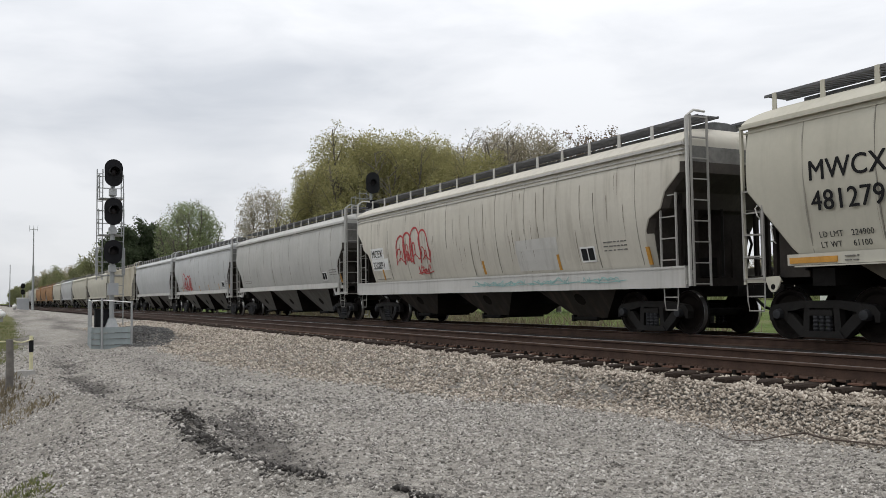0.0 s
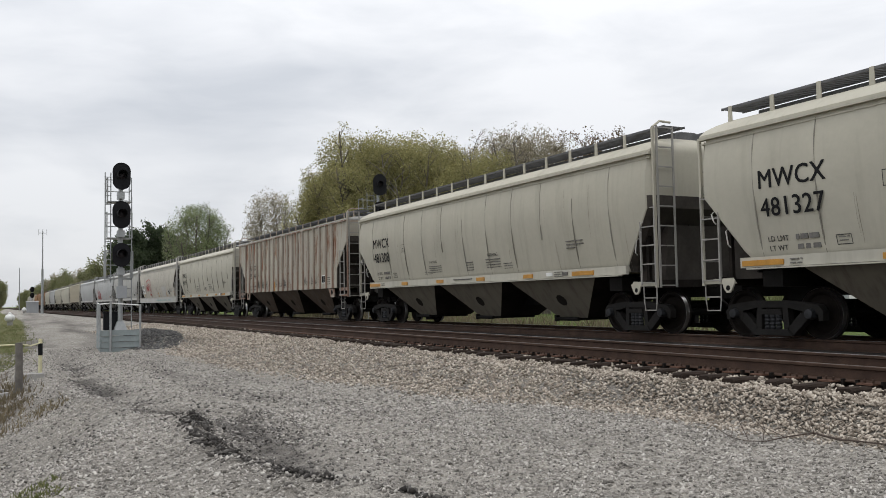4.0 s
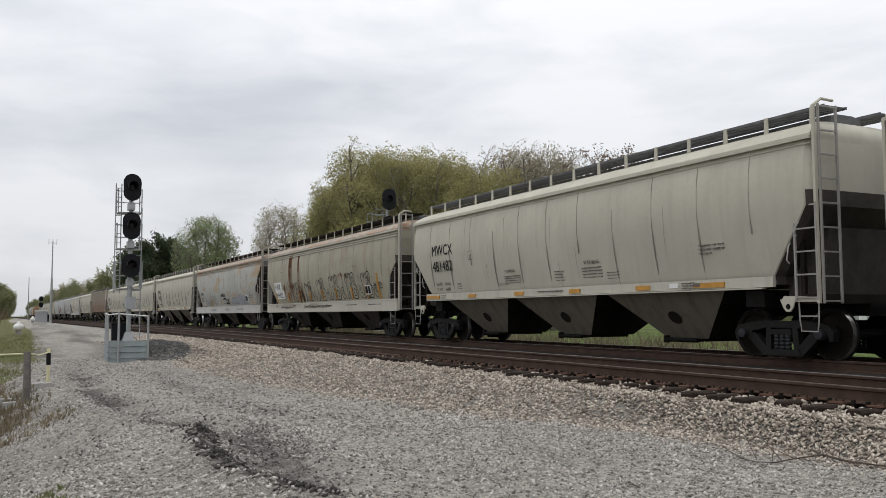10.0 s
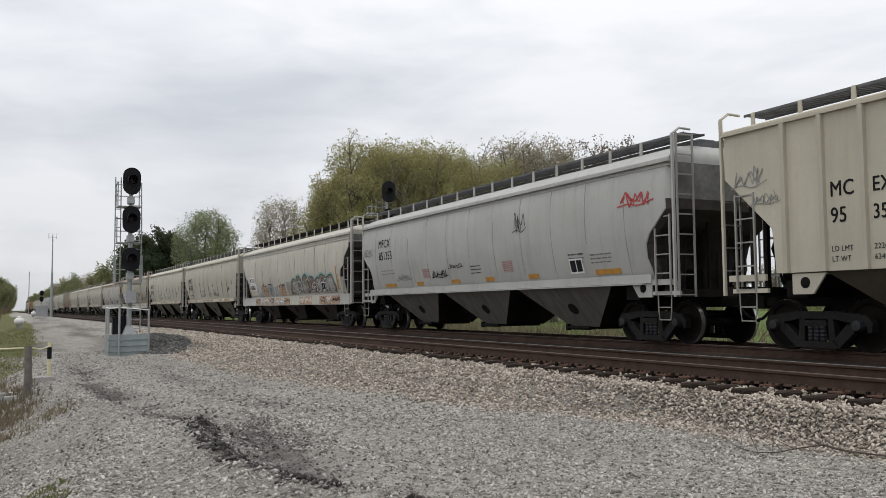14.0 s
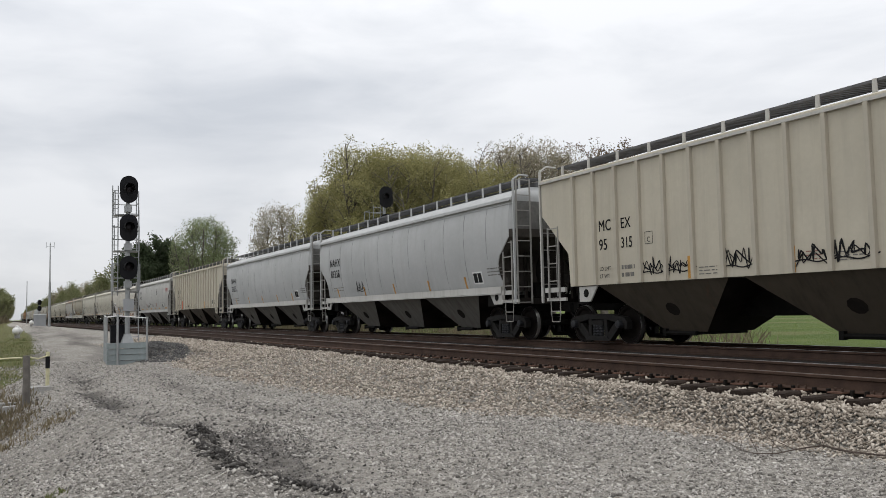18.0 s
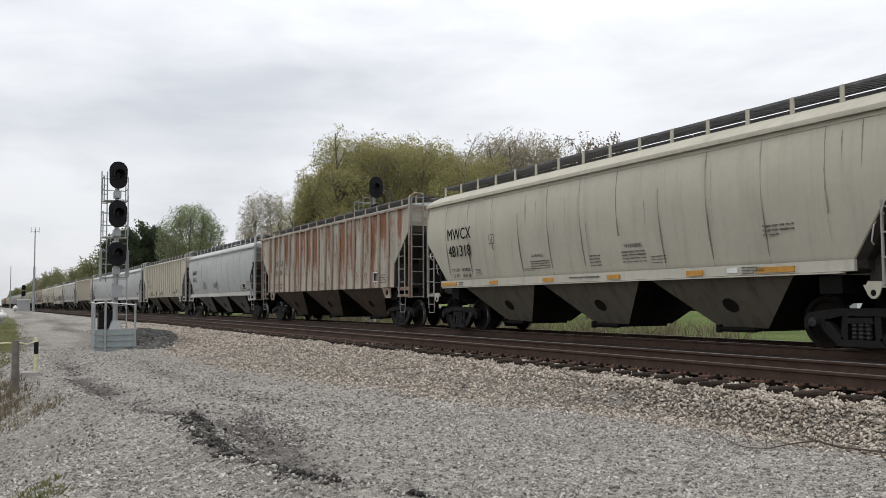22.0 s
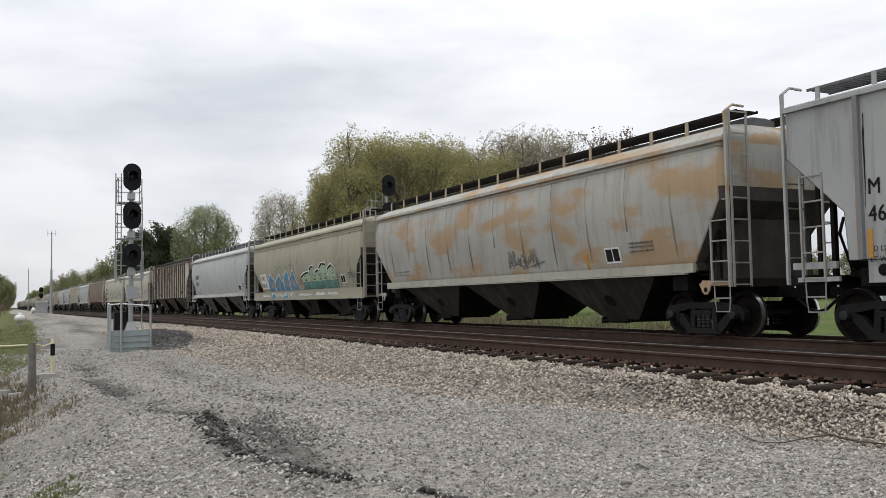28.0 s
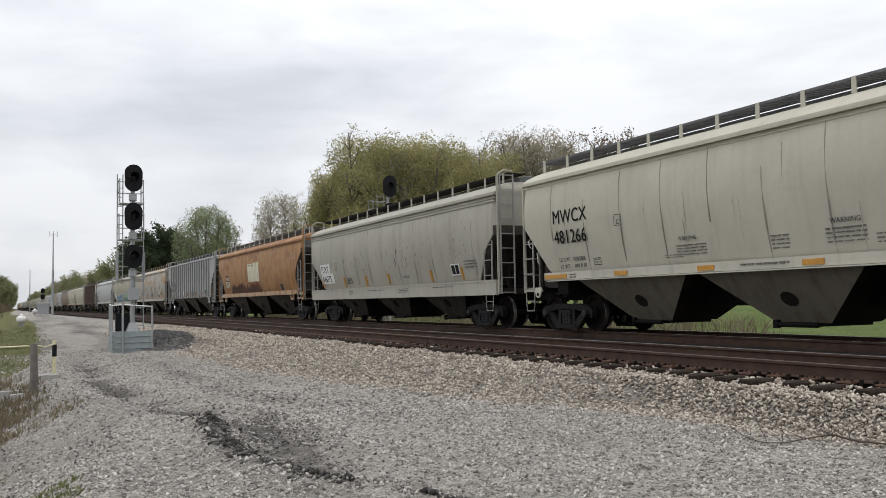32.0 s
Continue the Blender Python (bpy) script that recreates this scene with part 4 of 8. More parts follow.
def text_mesh(text, height, width_scale=0.93, align="LEFT"):
    """Bold letters as a thin mesh: three coats, hair-thin apart."""
    def make():
        cu = bpy.data.curves.new("lettering", "FONT")
        cu.body, cu.size, cu.align_x = text, height * 1.36, align
        cu.resolution_u, cu.space_character = 3, 1.05
        ob = new("lettering", cu)
        m = bpy.data.meshes.new_from_object(ob.evaluated_get(bpy.context.evaluated_depsgraph_get()))
        bpy.data.objects.remove(ob)
        coats, faces = Shape(), [tuple(p.vertices) for p in m.polygons]
        for i, (dy, dz) in enumerate(((-0.022, 0.0), (0.022, 0.0), (0.0, 0.018))):
            coats.add([(-0.0006 * i, -v.co.x * width_scale - dy * height, v.co.y + dz * height) for v in m.vertices], faces)
        out = quick_mesh("lettering", coats.v, coats.f, M_LETTER)
        bpy.data.meshes.remove(m)
        return out
    return kept(("text", text, height, width_scale, align), make)


def put_text(car, text, y, z, height, ribbed, mat=M_LETTER, name="lettering", width_scale=0.93):
    """Stencilled letters on the side that faces the lot; they read towards -y and lie just clear of its bulge."""
    m = text_mesh(text, height, width_scale)
    low, high = half_width(z, ribbed), half_width(z + height, ribbed)
    bulge = max(half_width(z + height * i / 8, ribbed) - low - (high - low) * i / 8 for i in range(9))
    lean = math.degrees(math.atan2(high - low, height))
    return part(name, m, car, mat, m=pose(-low - bulge - 0.006, y, z, 0, -lean, 0))


def bars(car, y, z, w, h, lines, ribbed, mat=M_LETTER_FADED, seed=0):
    """Small print that cannot be read: rows of short bars."""
    r = random.Random(seed * 31 + int(y * 10))
    s = Shape()
    for i in range(lines):
        zz = -i * h / lines
        x = half_width(z + zz - 0.15 * h / lines, ribbed) + 0.003
        k = 0.0
        while k < w:
            b = min(r.uniform(0.05, 0.2), w - k)
            s.box(-x - 0.002, -x + 0.03, y - k - b, y - k, z + zz - 0.30 * h / lines, z + zz)
            k += b + r.uniform(0.03, 0.06)
    part("small_print", s.mesh("small_print", mat), car)["kind"] = "stuff"


def panel(car, name, y0, y1, z0, z1, ribbed, mat, proud=0.008, label=""):
    """A thin plate or painted patch that follows the side."""
    s = Shape()
    n = max(1, int((z1 - z0) / 0.2))
    rings = []
    for i in range(n + 1):
        z = z0 + (z1 - z0) * i / n
        x = half_width(z, ribbed)
        rings.append([(-x - proud, y0, z), (-x - proud, y1, z), (-x + 0.02, y1, z), (-x + 0.02, y0, z)])
    part(name, s.rings(rings).mesh(name, mat), car, label=label)


def drawn_frame(car, y, z, w, t, ribbed, mat=M_LETTER_WORN, line=0.014):
    """A thin painted rectangle on the side: y is its edge towards the front."""
    s = Shape()
    for y0, y1, z0, z1 in ((0, w, 0, line), (0, w, t - line, t), (0, line, 0, t), (w - line, w, 0, t)):
        a, b = half_width(z + z0, ribbed) + 0.006, half_width(z + z1, ribbed) + 0.006
        s.add([(-a, y - y0, z + z0), (-a, y - y1, z + z0), (-b, y - y1, z + z1), (-b, y - y0, z + z1)], [(0, 1, 2, 3)])
    part("data_frame", s.mesh("data_frame", mat), car)


def ribbon(points, width, ribbed, proud):
    """A painted stroke on the side, from points (y, z)."""
    v, f = [], []
    for i, (y, z) in enumerate(points):
        y0, z0 = points[max(0, i - 1)]
        y1, z1 = points[min(len(points) - 1, i + 1)]
        d = math.hypot(y1 - y0, z1 - z0) or 1.0
        ny, nz = -(z1 - z0) / d * width / 2, (y1 - y0) / d * width / 2
        for k in (-1, 1):
            v.append((-half_width(z + k * nz, ribbed) - proud, y + k * ny, z + k * nz))
        if i:
            a = 2 * i
            f.append((a - 2, a, a + 1, a - 1))
    return v, f


def rounded_line(points, step=0.07, rounds=3):
    """The same line with more points and softened corners."""
    out = []
    for (y0, z0), (y1, z1) in zip(points, points[1:]):
        n = max(1, int(math.hypot(y1 - y0, z1 - z0) / step))
        out += [(y0 + (y1 - y0) * i / n, z0 + (z1 - z0) * i / n) for i in range(n)]
    out.append(points[-1])
    for _ in range(rounds):
        out = [out[0]] + [((a[0] + 2 * b[0] + c[0]) / 4, (a[1] + 2 * b[1] + c[1]) / 4) for a, b, c in zip(out, out[1:], out[2:])] + [out[-1]]
    return out


def scrawl(car, y0, z0, w, h, loops, seed, mat, width=0.03, ribbed=False, name="graffiti"):
    """A quick sprayed tangle: spiky strokes that run back and forth, with a flourish under them."""
    r = random.Random(seed)
    line = Shape()
    for go in range(2):
        pts, k, up = [], 0.0, go
        step = w / (3.2 * loops)
        while k < w:
            hh = r.uniform(0.5, 1.0) if up % 2 else r.uniform(0.0, 0.4)
            pts.append((y0 - min(w, max(0.0, k + r.uniform(-1.6, 1.6) * step)), z0 + h * hh))
            k += step * r.uniform(0.5, 1.4)
            up += 1
        if len(pts) > 2:
            line.add(*ribbon(rounded_line(pts, 0.05, 1), width * (0.9 if go else 0.65), ribbed, 0.010 + 0.0008 * go))
    line.add(*ribbon(rounded_line([(y0 + 0.1, z0 + h * 0.2), (y0 - w * 0.3, z0 + h * 0.3), (y0 - w * 0.6, z0 + h * 0.12), (y0 - w * 1.15, z0 + h * 0.34)], 0.06), width * 0.7, ribbed, 0.0118))
    part(name, line.mesh("graffiti", mat), car)["kind"] = "stuff"


def top_fill(shape, profile, base, ribbed, proud):
    """Paint between a base height and a top line of (y, z) points."""
    n = 6
    v, f = [], []
    for i, (y, z) in enumerate(profile):
        for j in range(n + 1):
            zz = base + (max(z, base + 0.01) - base) * j / n
            v.append((-half_width(zz, ribbed) - proud, y, zz))
        if i:
            a, b = (i - 1) * (n + 1), i * (n + 1)
            f += [(a + j, b + j, b + j + 1, a + j + 1) for j in range(n)]
    shape.add(v, f)


def arch(y, z, w, h, n=9):
    """A round-topped hump from y towards -y."""
    r = min(w / 2, h * 0.5)
    pts = [(y, z), (y - 0.01 * w, z + (h - r) * 0.5)]
    for i in range(n + 1):
        a = math.pi * i / n
        pts.append((y - w / 2 + w / 2 * math.cos(a), z + h - r + r * math.sin(a)))
    return pts + [(y - 0.99 * w, z + (h - r) * 0.5), (y - w, z)]


def bubbles(car, y0, z0, w, h, count, seed, mat, width, ribbed=False, fill=None, halo=None, inner=True):
    """Bubbly graffiti: crowded, leaning, lumpy forms with loops inside; each filled form is a part."""
    r = random.Random(seed)
    lines = Shape()
    step = w / count
    for k in range(count):
        ww, hh = step * r.uniform(0.9, 1.35), h * r.uniform(0.66, 1.0)
        y, z = y0 - k * step + r.uniform(-0.12, 0.12) * step, z0 + r.uniform(0, 0.08) * h
        lean, bulge, cut = r.uniform(-0.18, 0.18), r.uniform(-0.10, 0.14), r.uniform(0.0, 0.16)

        def bent(pts):
            out = []
            for a, b in pts:
                u = (b - z) / hh
                out.append((a + lean * ww * u + bulge * ww * math.sin(u * 6.5), b - cut * hh * max(0.0, math.sin((y - a) / ww * 5.0 + k)) * u))
            return out
        pts = bent(arch(y, z, ww, hh))
        lift = 0.0012 * (k % 3)
        line, body, rim = Shape(), Shape(), Shape()
        line.add(*ribbon(rounded_line(pts, 0.06), width * r.uniform(0.7, 1.25), ribbed, 0.0110 + lift))
        if inner:
            for _ in range(r.choice((1, 2, 2, 3))):
                q, u = r.uniform(0.18, 0.42), r.uniform(0.1, 0.55)
                line.add(*ribbon(rounded_line(bent(arch(y - ww * u, z + hh * r.uniform(0.08, 0.4), ww * q, hh * r.uniform(0.2, 0.5))), 0.05), width * r.uniform(0.5, 0.9), ribbed, 0.0118 + lift))
            line.add(*ribbon(rounded_line(bent([(y - ww * 0.15, z + hh * 0.1), (y - ww * r.uniform(0.4, 0.7), z + hh * 0.25), (y - ww * 0.9, z + hh * 0.05), (y - ww * 1.15, z + hh * 0.32), (y - ww * 1.0, z + hh * 0.42)]), 0.05), width * 0.7, ribbed, 0.0122 + lift))
        if not fill:
            lines.add(line.v, line.f)
            continue
        top_fill(body, pts, z, ribbed, 0.0075 + lift)
        if halo:
            top_fill(rim, bent(arch(y + 0.09, z, ww + 0.18, hh + 0.10)), z, ribbed, 0.004 + lift)
        mesh = quick_mesh("graffiti_form", body.v + line.v + rim.v, body.f + [tuple(i + len(body.v) for i in f) for f in line.f] + [tuple(i + len(body.v) + len(line.v) for i in f) for f in rim.f], fill)
        mesh.materials.append(mat)
        mesh.materials.append(halo or mat)
        for i, p in enumerate(mesh.polygons):
            p.material_index = 0 if i < len(body.f) else 1 if i < len(body.f) + len(line.f) else 2
        part("graffiti_form", mesh, car)
    if not fill:
        part("graffiti", lines.mesh("graffiti", mat), car)["kind"] = "stuff"


def drips(car, y0, y1, z_top, count, lo, hi, w, seed, mat, ribbed=False, spread=0.0):
    """Thin ragged runs of rust or dirt, each starting near z_top; y0 is towards the front."""
    r = random.Random(seed)
    s = Shape()
    for _ in range(count):
        y, zt, length = r.uniform(y1, y0), z_top - r.uniform(0, 1) * spread, r.uniform(lo, hi)
        n = 4 + int(length / 0.18)
        ww = w * r.uniform(0.4, 1.2)
        v, f = [], []
        for i in range(n + 1):
            u = i / n
            z = zt - length * u
            y += r.uniform(-0.006, 0.006)
            a = ww * 0.5 * r.uniform(0.45, 1.0) * (1.0 - 0.75 * u if i else 0.5)
            x = -half_width(z, ribbed) - 0.0055
            v += [(x, y - a, z), (x, y + a * r.uniform(0.6, 1.3), z)]
            if i:
                f.append((2 * i - 2, 2 * i - 1, 2 * i + 1, 2 * i))
        s.add(v, f)
    part("rust_run", s.mesh("rust_run", mat), car)["kind"] = "stuff"


COUPLING = 1.5


def rib_y(h, i):
    """Place of the rib i, counted from the front; the ribs stop short of both ends."""
    return h - 1.5 - (2 * h - 3.1) * i / 18


def build_car(spec):
    """One covered hopper car in its parts. spec: see CARS."""
    kind, pitch, paint, detail = spec["kind"], spec["pitch"], spec["paint"], spec["detail"]
    ribbed = kind == "ribbed"
    deep = kind == "deep"
    h = (round(pitch * 10) / 10 - COUPLING) / 2
    bottom = 1.38 if ribbed else 1.36
    ends = spec.get("ends", kind)
    prof = ENDS[ends]
    cut_z, cut_y = prof[0][0], prof[-1][1]
    narrow = ends in ("smooth", "light")
    truck_in, ladder_in = (1.2, 0.18) if ends == "smooth" else (1.3, 0.30) if ends == "light" else (1.65, 0.52)
    car = new("hopper_car")
    tagged(car, spec["label"], "hopper car", "cars of the train")
    key = (kind, ends, h)
    trim = spec.get("trim", paint)
    def piece(name, tag, make, mat, m=None, label="", to=car):
        mesh = kept((tag,) + key, make)
        if not mesh.materials:
            mesh.materials.append(mat)
        return part(name, mesh, to, mat, label, m)

    piece("body", "body", lambda: body_mesh(h, ribbed, prof, bottom, 4.10 if ribbed else 3.9), paint)
    roof = piece("roof", "roof", lambda: roof_mesh(h, ribbed), spec.get("roof", paint))
    for sx in (-1, 1):
        piece("eave", "eave", lambda: Shape().box(-0.07, 0.05, -h, h, 3.85, 3.905).mesh("eave"), trim, pose(sx * 1.52, 0, 0.2 if ribbed else 0.0, 0, 0, 0 if sx < 0 else 180), to=roof)
        if deep:
            for z in (3.66, 3.75):
                piece("eave_rail", ("rail", z), lambda z=z: Shape().box(-0.03, 0.04, -h + 0.02, h - 0.02, z, z + 0.028).mesh("eave_rail"), trim, pose(sx * half_width(z, False), 0, 0, 0, 0, 0 if sx < 0 else 180), to=roof)
        elif not ribbed:
            piece("eave_rail", "rail", lambda: Shape().box(-0.022, 0.04, -h + 0.02, h - 0.02, 3.765, 3.785).mesh("eave_rail"), trim, pose(sx * half_width(3.78, ribbed), 0, 0, 0, 0, 0 if sx < 0 else 180), to=roof)
        piece("running_board", "board", lambda: board_mesh(h), spec.get("board", M_GRATE), pose(sx * 0.74, 0, 4.48))
    for k in (-1, 1):
        sheet = piece("end_sheet", "end", lambda: end_slope_mesh(h, ribbed, prof, bottom), M_ENDSHEET, pose(0, 0, 0, 0, 0, 0 if k > 0 else 180), "end sheet, dark brown below")
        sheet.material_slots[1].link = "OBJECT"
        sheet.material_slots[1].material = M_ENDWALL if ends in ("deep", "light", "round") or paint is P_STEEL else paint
    hl = (2 * h - 0.9) / 3
    # hatch covers get the dark grating colour as painted shade under the boards
    for i in range(3):
        piece("hatch_cover", "hatch", lambda: hatch_mesh(hl / 2 - 0.02), M_GRATE, pose(0, (i - 1) * hl, 4.31))
    n = 16
    for sx in ((-1, 1) if detail > 1 else (-1,)):
        for i in range(n):
            y = -h + 0.35 + (2 * h - 0.7) * i / (n - 1)
            piece("stanchion", "stanchion", lambda: Shape().plate([(-0.05, 0.0), (0.05, 0.0), (0.04, 0.31), (-0.04, 0.31)], -0.012, 0.012).mesh("stanchion"), spec.get("stanchion", trim), pose(sx * 1.05, y, 4.22))
    # side sill, hopper bays, centre sill
    ys = h - cut_y
    bay_end = h - 2.1
    if deep:
        for sx in (-1, 1):
            piece("side_sill", "deep_sill", lambda: Shape().box(-0.04, 0.04, -h + 0.05, h - 0.05, 0.97, 1.40).box(-0.055, 0.06, -h + 0.05, h - 0.05, 1.36, 1.41).mesh("side_sill"), spec.get("sill", trim), pose(sx * 1.50, 0, 0))
    elif not ribbed:
        for sx in (-1, 1):
            piece("side_sill", "sill", lambda: Shape().box(-0.035, 0.035, -ys, ys, 1.31, 1.50).box(-0.10, 0.02, -ys + 0.2, ys - 0.2, 1.275, 1.30).mesh("side_sill"), spec.get("sill", trim), pose(sx * 1.485, 0, 0))
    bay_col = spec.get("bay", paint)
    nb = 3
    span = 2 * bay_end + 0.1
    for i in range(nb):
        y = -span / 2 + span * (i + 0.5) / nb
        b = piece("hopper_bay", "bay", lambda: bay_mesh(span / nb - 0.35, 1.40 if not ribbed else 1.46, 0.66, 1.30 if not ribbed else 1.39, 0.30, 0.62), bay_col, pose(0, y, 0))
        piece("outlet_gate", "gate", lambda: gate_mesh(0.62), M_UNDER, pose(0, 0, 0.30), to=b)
    piece("centre_sill", "centre", lambda: Shape().box(-0.22, 0.22, -h - 0.05, h + 0.05, 0.78, 1.12).box(-0.16, 0.16, -h + 2.6, h - 2.6, 0.62, 0.80).box(-1.35, 1.35, -h + 1.3, -h + 1.75, 0.95, 1.25).box(-1.35, 1.35, h - 1.75, h - 1.3, 0.95, 1.25).mesh("centre_sill"), M_UNDER)
    for k in (-1, 1):
        end = pose(0, 0, 0, 0, 0, 0 if k > 0 else 180)
        piece("end_platform", "platform", lambda: Shape().box(-1.46, 1.46, h - 0.35, h + 0.06, 1.0, 1.16).box(-0.10, -0.02, h - 1.0, h - 0.3, 1.1, 2.0).box(-1.30, -1.22, h - 0.5, h - 0.42, 1.1, cut_z).box(1.22, 1.30, h - 0.5, h - 0.42, 1.1, cut_z).mesh("end_platform"), M_UNDER2, end)
        if detail > 1:
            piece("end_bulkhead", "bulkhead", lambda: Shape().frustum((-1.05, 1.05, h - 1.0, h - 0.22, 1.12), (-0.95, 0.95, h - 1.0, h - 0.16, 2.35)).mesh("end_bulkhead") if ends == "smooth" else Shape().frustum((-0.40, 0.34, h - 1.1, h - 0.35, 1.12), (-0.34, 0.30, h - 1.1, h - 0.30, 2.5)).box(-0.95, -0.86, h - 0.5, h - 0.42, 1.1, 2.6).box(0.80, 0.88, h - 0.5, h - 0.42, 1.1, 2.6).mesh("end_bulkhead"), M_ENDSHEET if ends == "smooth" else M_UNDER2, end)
        piece("coupler", "coupler", coupler_mesh, M_UNDER, end @ pose(0, h, 0))
        if k > 0 or detail > 1:
            piece("brake_gear", "brake", brake_mesh, M_UNDER, end @ pose(0, h - 0.75, 0))
        for sx in (-1, 1):
            if detail < 2 and sx > 0:
                continue
            low = ends == "smooth" and k > 0
            piece("corner_post", ("post", low), lambda: Shape().box(-0.028, 0.028, -0.026, 0.026, 1.0, 3.92 if low else 4.42).mesh("corner_post"), spec.get("ladder", trim), pose(sx * 1.50, k * (h + 0.05), 0))
            if not low:
                piece("post_brace", "brace", lambda: Shape().tube([(0, 0, 4.42), (0.2, 0, 4.56), (0.5, 0, 4.55)], 0.026, 6).mesh("post_brace"), trim, pose(sx * 1.50, k * (h + 0.05), 0, 0, 0, 0 if sx < 0 else 180))
            piece("side_ladder", "sladder", lambda: ladder_mesh(0.46, 1.68 if narrow else 1.85, 5), spec.get("ladder", P_LADDER), pose(sx * 1.52, k * (h - ladder_in), 1.06))
            piece("end_ladder", ("eladder", k), lambda: ladder_mesh(0.44, 2.3, 6) if k > 0 else ladder_mesh(0.44, 3.45, 9), spec.get("ladder", P_LADDER), pose(sx * 1.22, k * (h + 0.10), 1.0, 0, 0, 90))
            if sx > 0:
                continue
            piece("sill_step", "step", step_mesh, spec.get("ladder", P_LADDER), pose(sx * 1.49, k * (h - ladder_in), 1.04))
            if ends == "smooth":
                g = piece("end_sill", ("gusset", k, sx), lambda: gusset_mesh(k, sx), trim, pose(sx * 1.49, k * h, 0.98))
                part("jacking_eye", kept(("eye", k, sx), lambda: eye_mesh(k, sx)), g)
            elif not deep:
                g = piece("end_sill", ("jack", k, sx), lambda: jack_plate_mesh(k, sx), spec.get("sill", trim), pose(sx * 1.47, k * (h - (1.05 if narrow else 1.9)), 1.0))
                part("jacking_eye", kept(("eye2", k, sx), lambda: eye_mesh(k, sx, 0.06, 0.20, 0.10)), g)
                piece("end_rail", "endrail", lambda: Shape().box(-0.03, 0.03, -0.85, 0.05, 1.26, 1.38).mesh("end_rail"), spec.get("sill", trim), pose(sx * 1.46, k * (h - 0.1 if k > 0 else h - 0.9), 0))
            if ends != "smooth":
                piece("ladder_foot", "foot", lambda: Shape().box(-0.03, 0.03, -0.5, 0.35, 1.04, 1.12).mesh("ladder_foot"), spec.get("sill", trim), pose(sx * 1.49, k * (h - ladder_in), 0))
        build_truck(car, k * (h - truck_in))
    # ribs, seams
    if ribbed:
        nr = 19
        for sx in ((-1, 1) if detail > 1 else (-1,)):
            for i in range(nr):
                y = rib_y(h, i)
                z0 = bottom
                tag = ("rib", round(z0, 2))
                mesh = kept(tag, lambda z0=z0: Shape().plate([(-0.055, 0.0), (0.055, 0.0), (0.045, 0.075), (-0.045, 0.075)], z0, 4.06, axis=2).mesh("rib"))
                if not mesh.materials:
                    mesh.materials.append(paint)
                part("rib", mesh, car, spec.get("rib", paint), m=pose(sx * 1.515, y, 0, 0, 0, 90 if sx < 0 else -90))
    elif detail > 1:
        ns = spec.get("seams", 11)
        for i in range(ns):
            y = -h + (i + 1) * 2 * h / (ns + 1)
            z0 = 1.48 if abs(y) < h - cut_y - 0.1 else 2.3
            z0, z1 = ((z0, 3.80), (z0, 3.2), (2.3, 3.80), (z0, 3.80))[(i * 5 + int(h * 10)) % 4]
            mesh = kept(("seam", z0, z1), lambda z0=z0, z1=z1: seam_mesh(z0, z1))
            part("panel_seam", mesh, car, spec.get("seam", M_SEAM if (i * 7 + int(h * 10)) % 5 < 2 else M_SEAM3), m=pose(0, y, 0))
    if detail > 1 and spec.get("marks"):
        spec["marks"](car, h, ribbed)
    return car, h


def seam_mesh(z0, z1):
    s = Shape()
    rings = []
    r = random.Random(3)
    for i in range(9):
        z = z0 + (z1 - z0) * i / 8
        x = half_width(z, False)
        w = 0.008 + r.uniform(-0.004, 0.005)
        rings.append([(-x - 0.006, -w, z), (-x - 0.006, w, z), (-x + 0.02, w, z), (-x + 0.02, -w, z)])
    return s.rings(rings).mesh("panel_seam", M_SEAM)


M_SEAM = plain("dark_weld_line", (0.25, 0.235, 0.20), 0.3, 0.8, 0.0, 2.0)
M_SEAM3 = plain("faint_weld_line", (0.32, 0.305, 0.262), 0.25, 0.8, 0.0, 2.0)
M_SEAM2 = plain("grey_weld_line", (0.30, 0.30, 0.30), 0.25, 0.8, 0.0, 2.0)

# paints
P_BEIGE = car_paint("warm_grey_paint", (0.492, 0.468, 0.388), 0.16, 0.0, shift=1.0)
P_BEIGE2 = car_paint("warm_grey_paint_grimy", (0.475, 0.45, 0.37), 0.24, 0.0, shift=5.0)
P_LIGHT = car_paint("light_grey_paint", (0.455, 0.462, 0.458), 0.12, 0.0, shift=2.0)
P_WHITE = car_paint("off_white_paint_dirty", (0.535, 0.505, 0.435), 0.36, 0.2, (0.16, 0.125, 0.09), shift=3.0, rust_lo=0.62)
P_PALE = car_paint("pale_grey_paint", (0.44, 0.435, 0.41), 0.25, 0.0, shift=7.0)
P_OCHRE = car_paint("pale_paint_ochre_patches", (0.405, 0.405, 0.375), 0.40, 0.3, patch=(0.38, 0.23, 0.085), patch_amount=0.6, shift=4.0, rust_lo=0.60, patch_lo=0.53, patch_soft=0.13)
P_OCHREROOF = car_paint("rusty_ochre_roof", (0.36, 0.33, 0.28), 0.5, 0.7, (0.2, 0.13, 0.07), (0.24, 0.11, 0.045), shift=44.0, rust_lo=0.47)
P_RUSTY = rusted_paint("white_paint_rust_bands", (0.43, 0.40, 0.335), (0.142, 0.052, 0.019), 0.730, 6.0)
P_RUSTIER = rusted_paint("cream_paint_heavy_rust_bands", (0.43, 0.40, 0.335), (0.142, 0.051, 0.018), 0.642, 2.0)
P_RUSTSTREAK = car_paint("beige_paint_rust_streaks", (0.365, 0.34, 0.265), 0.35, 0.35, shift=8.0, rust_lo=0.57, run=0.2)
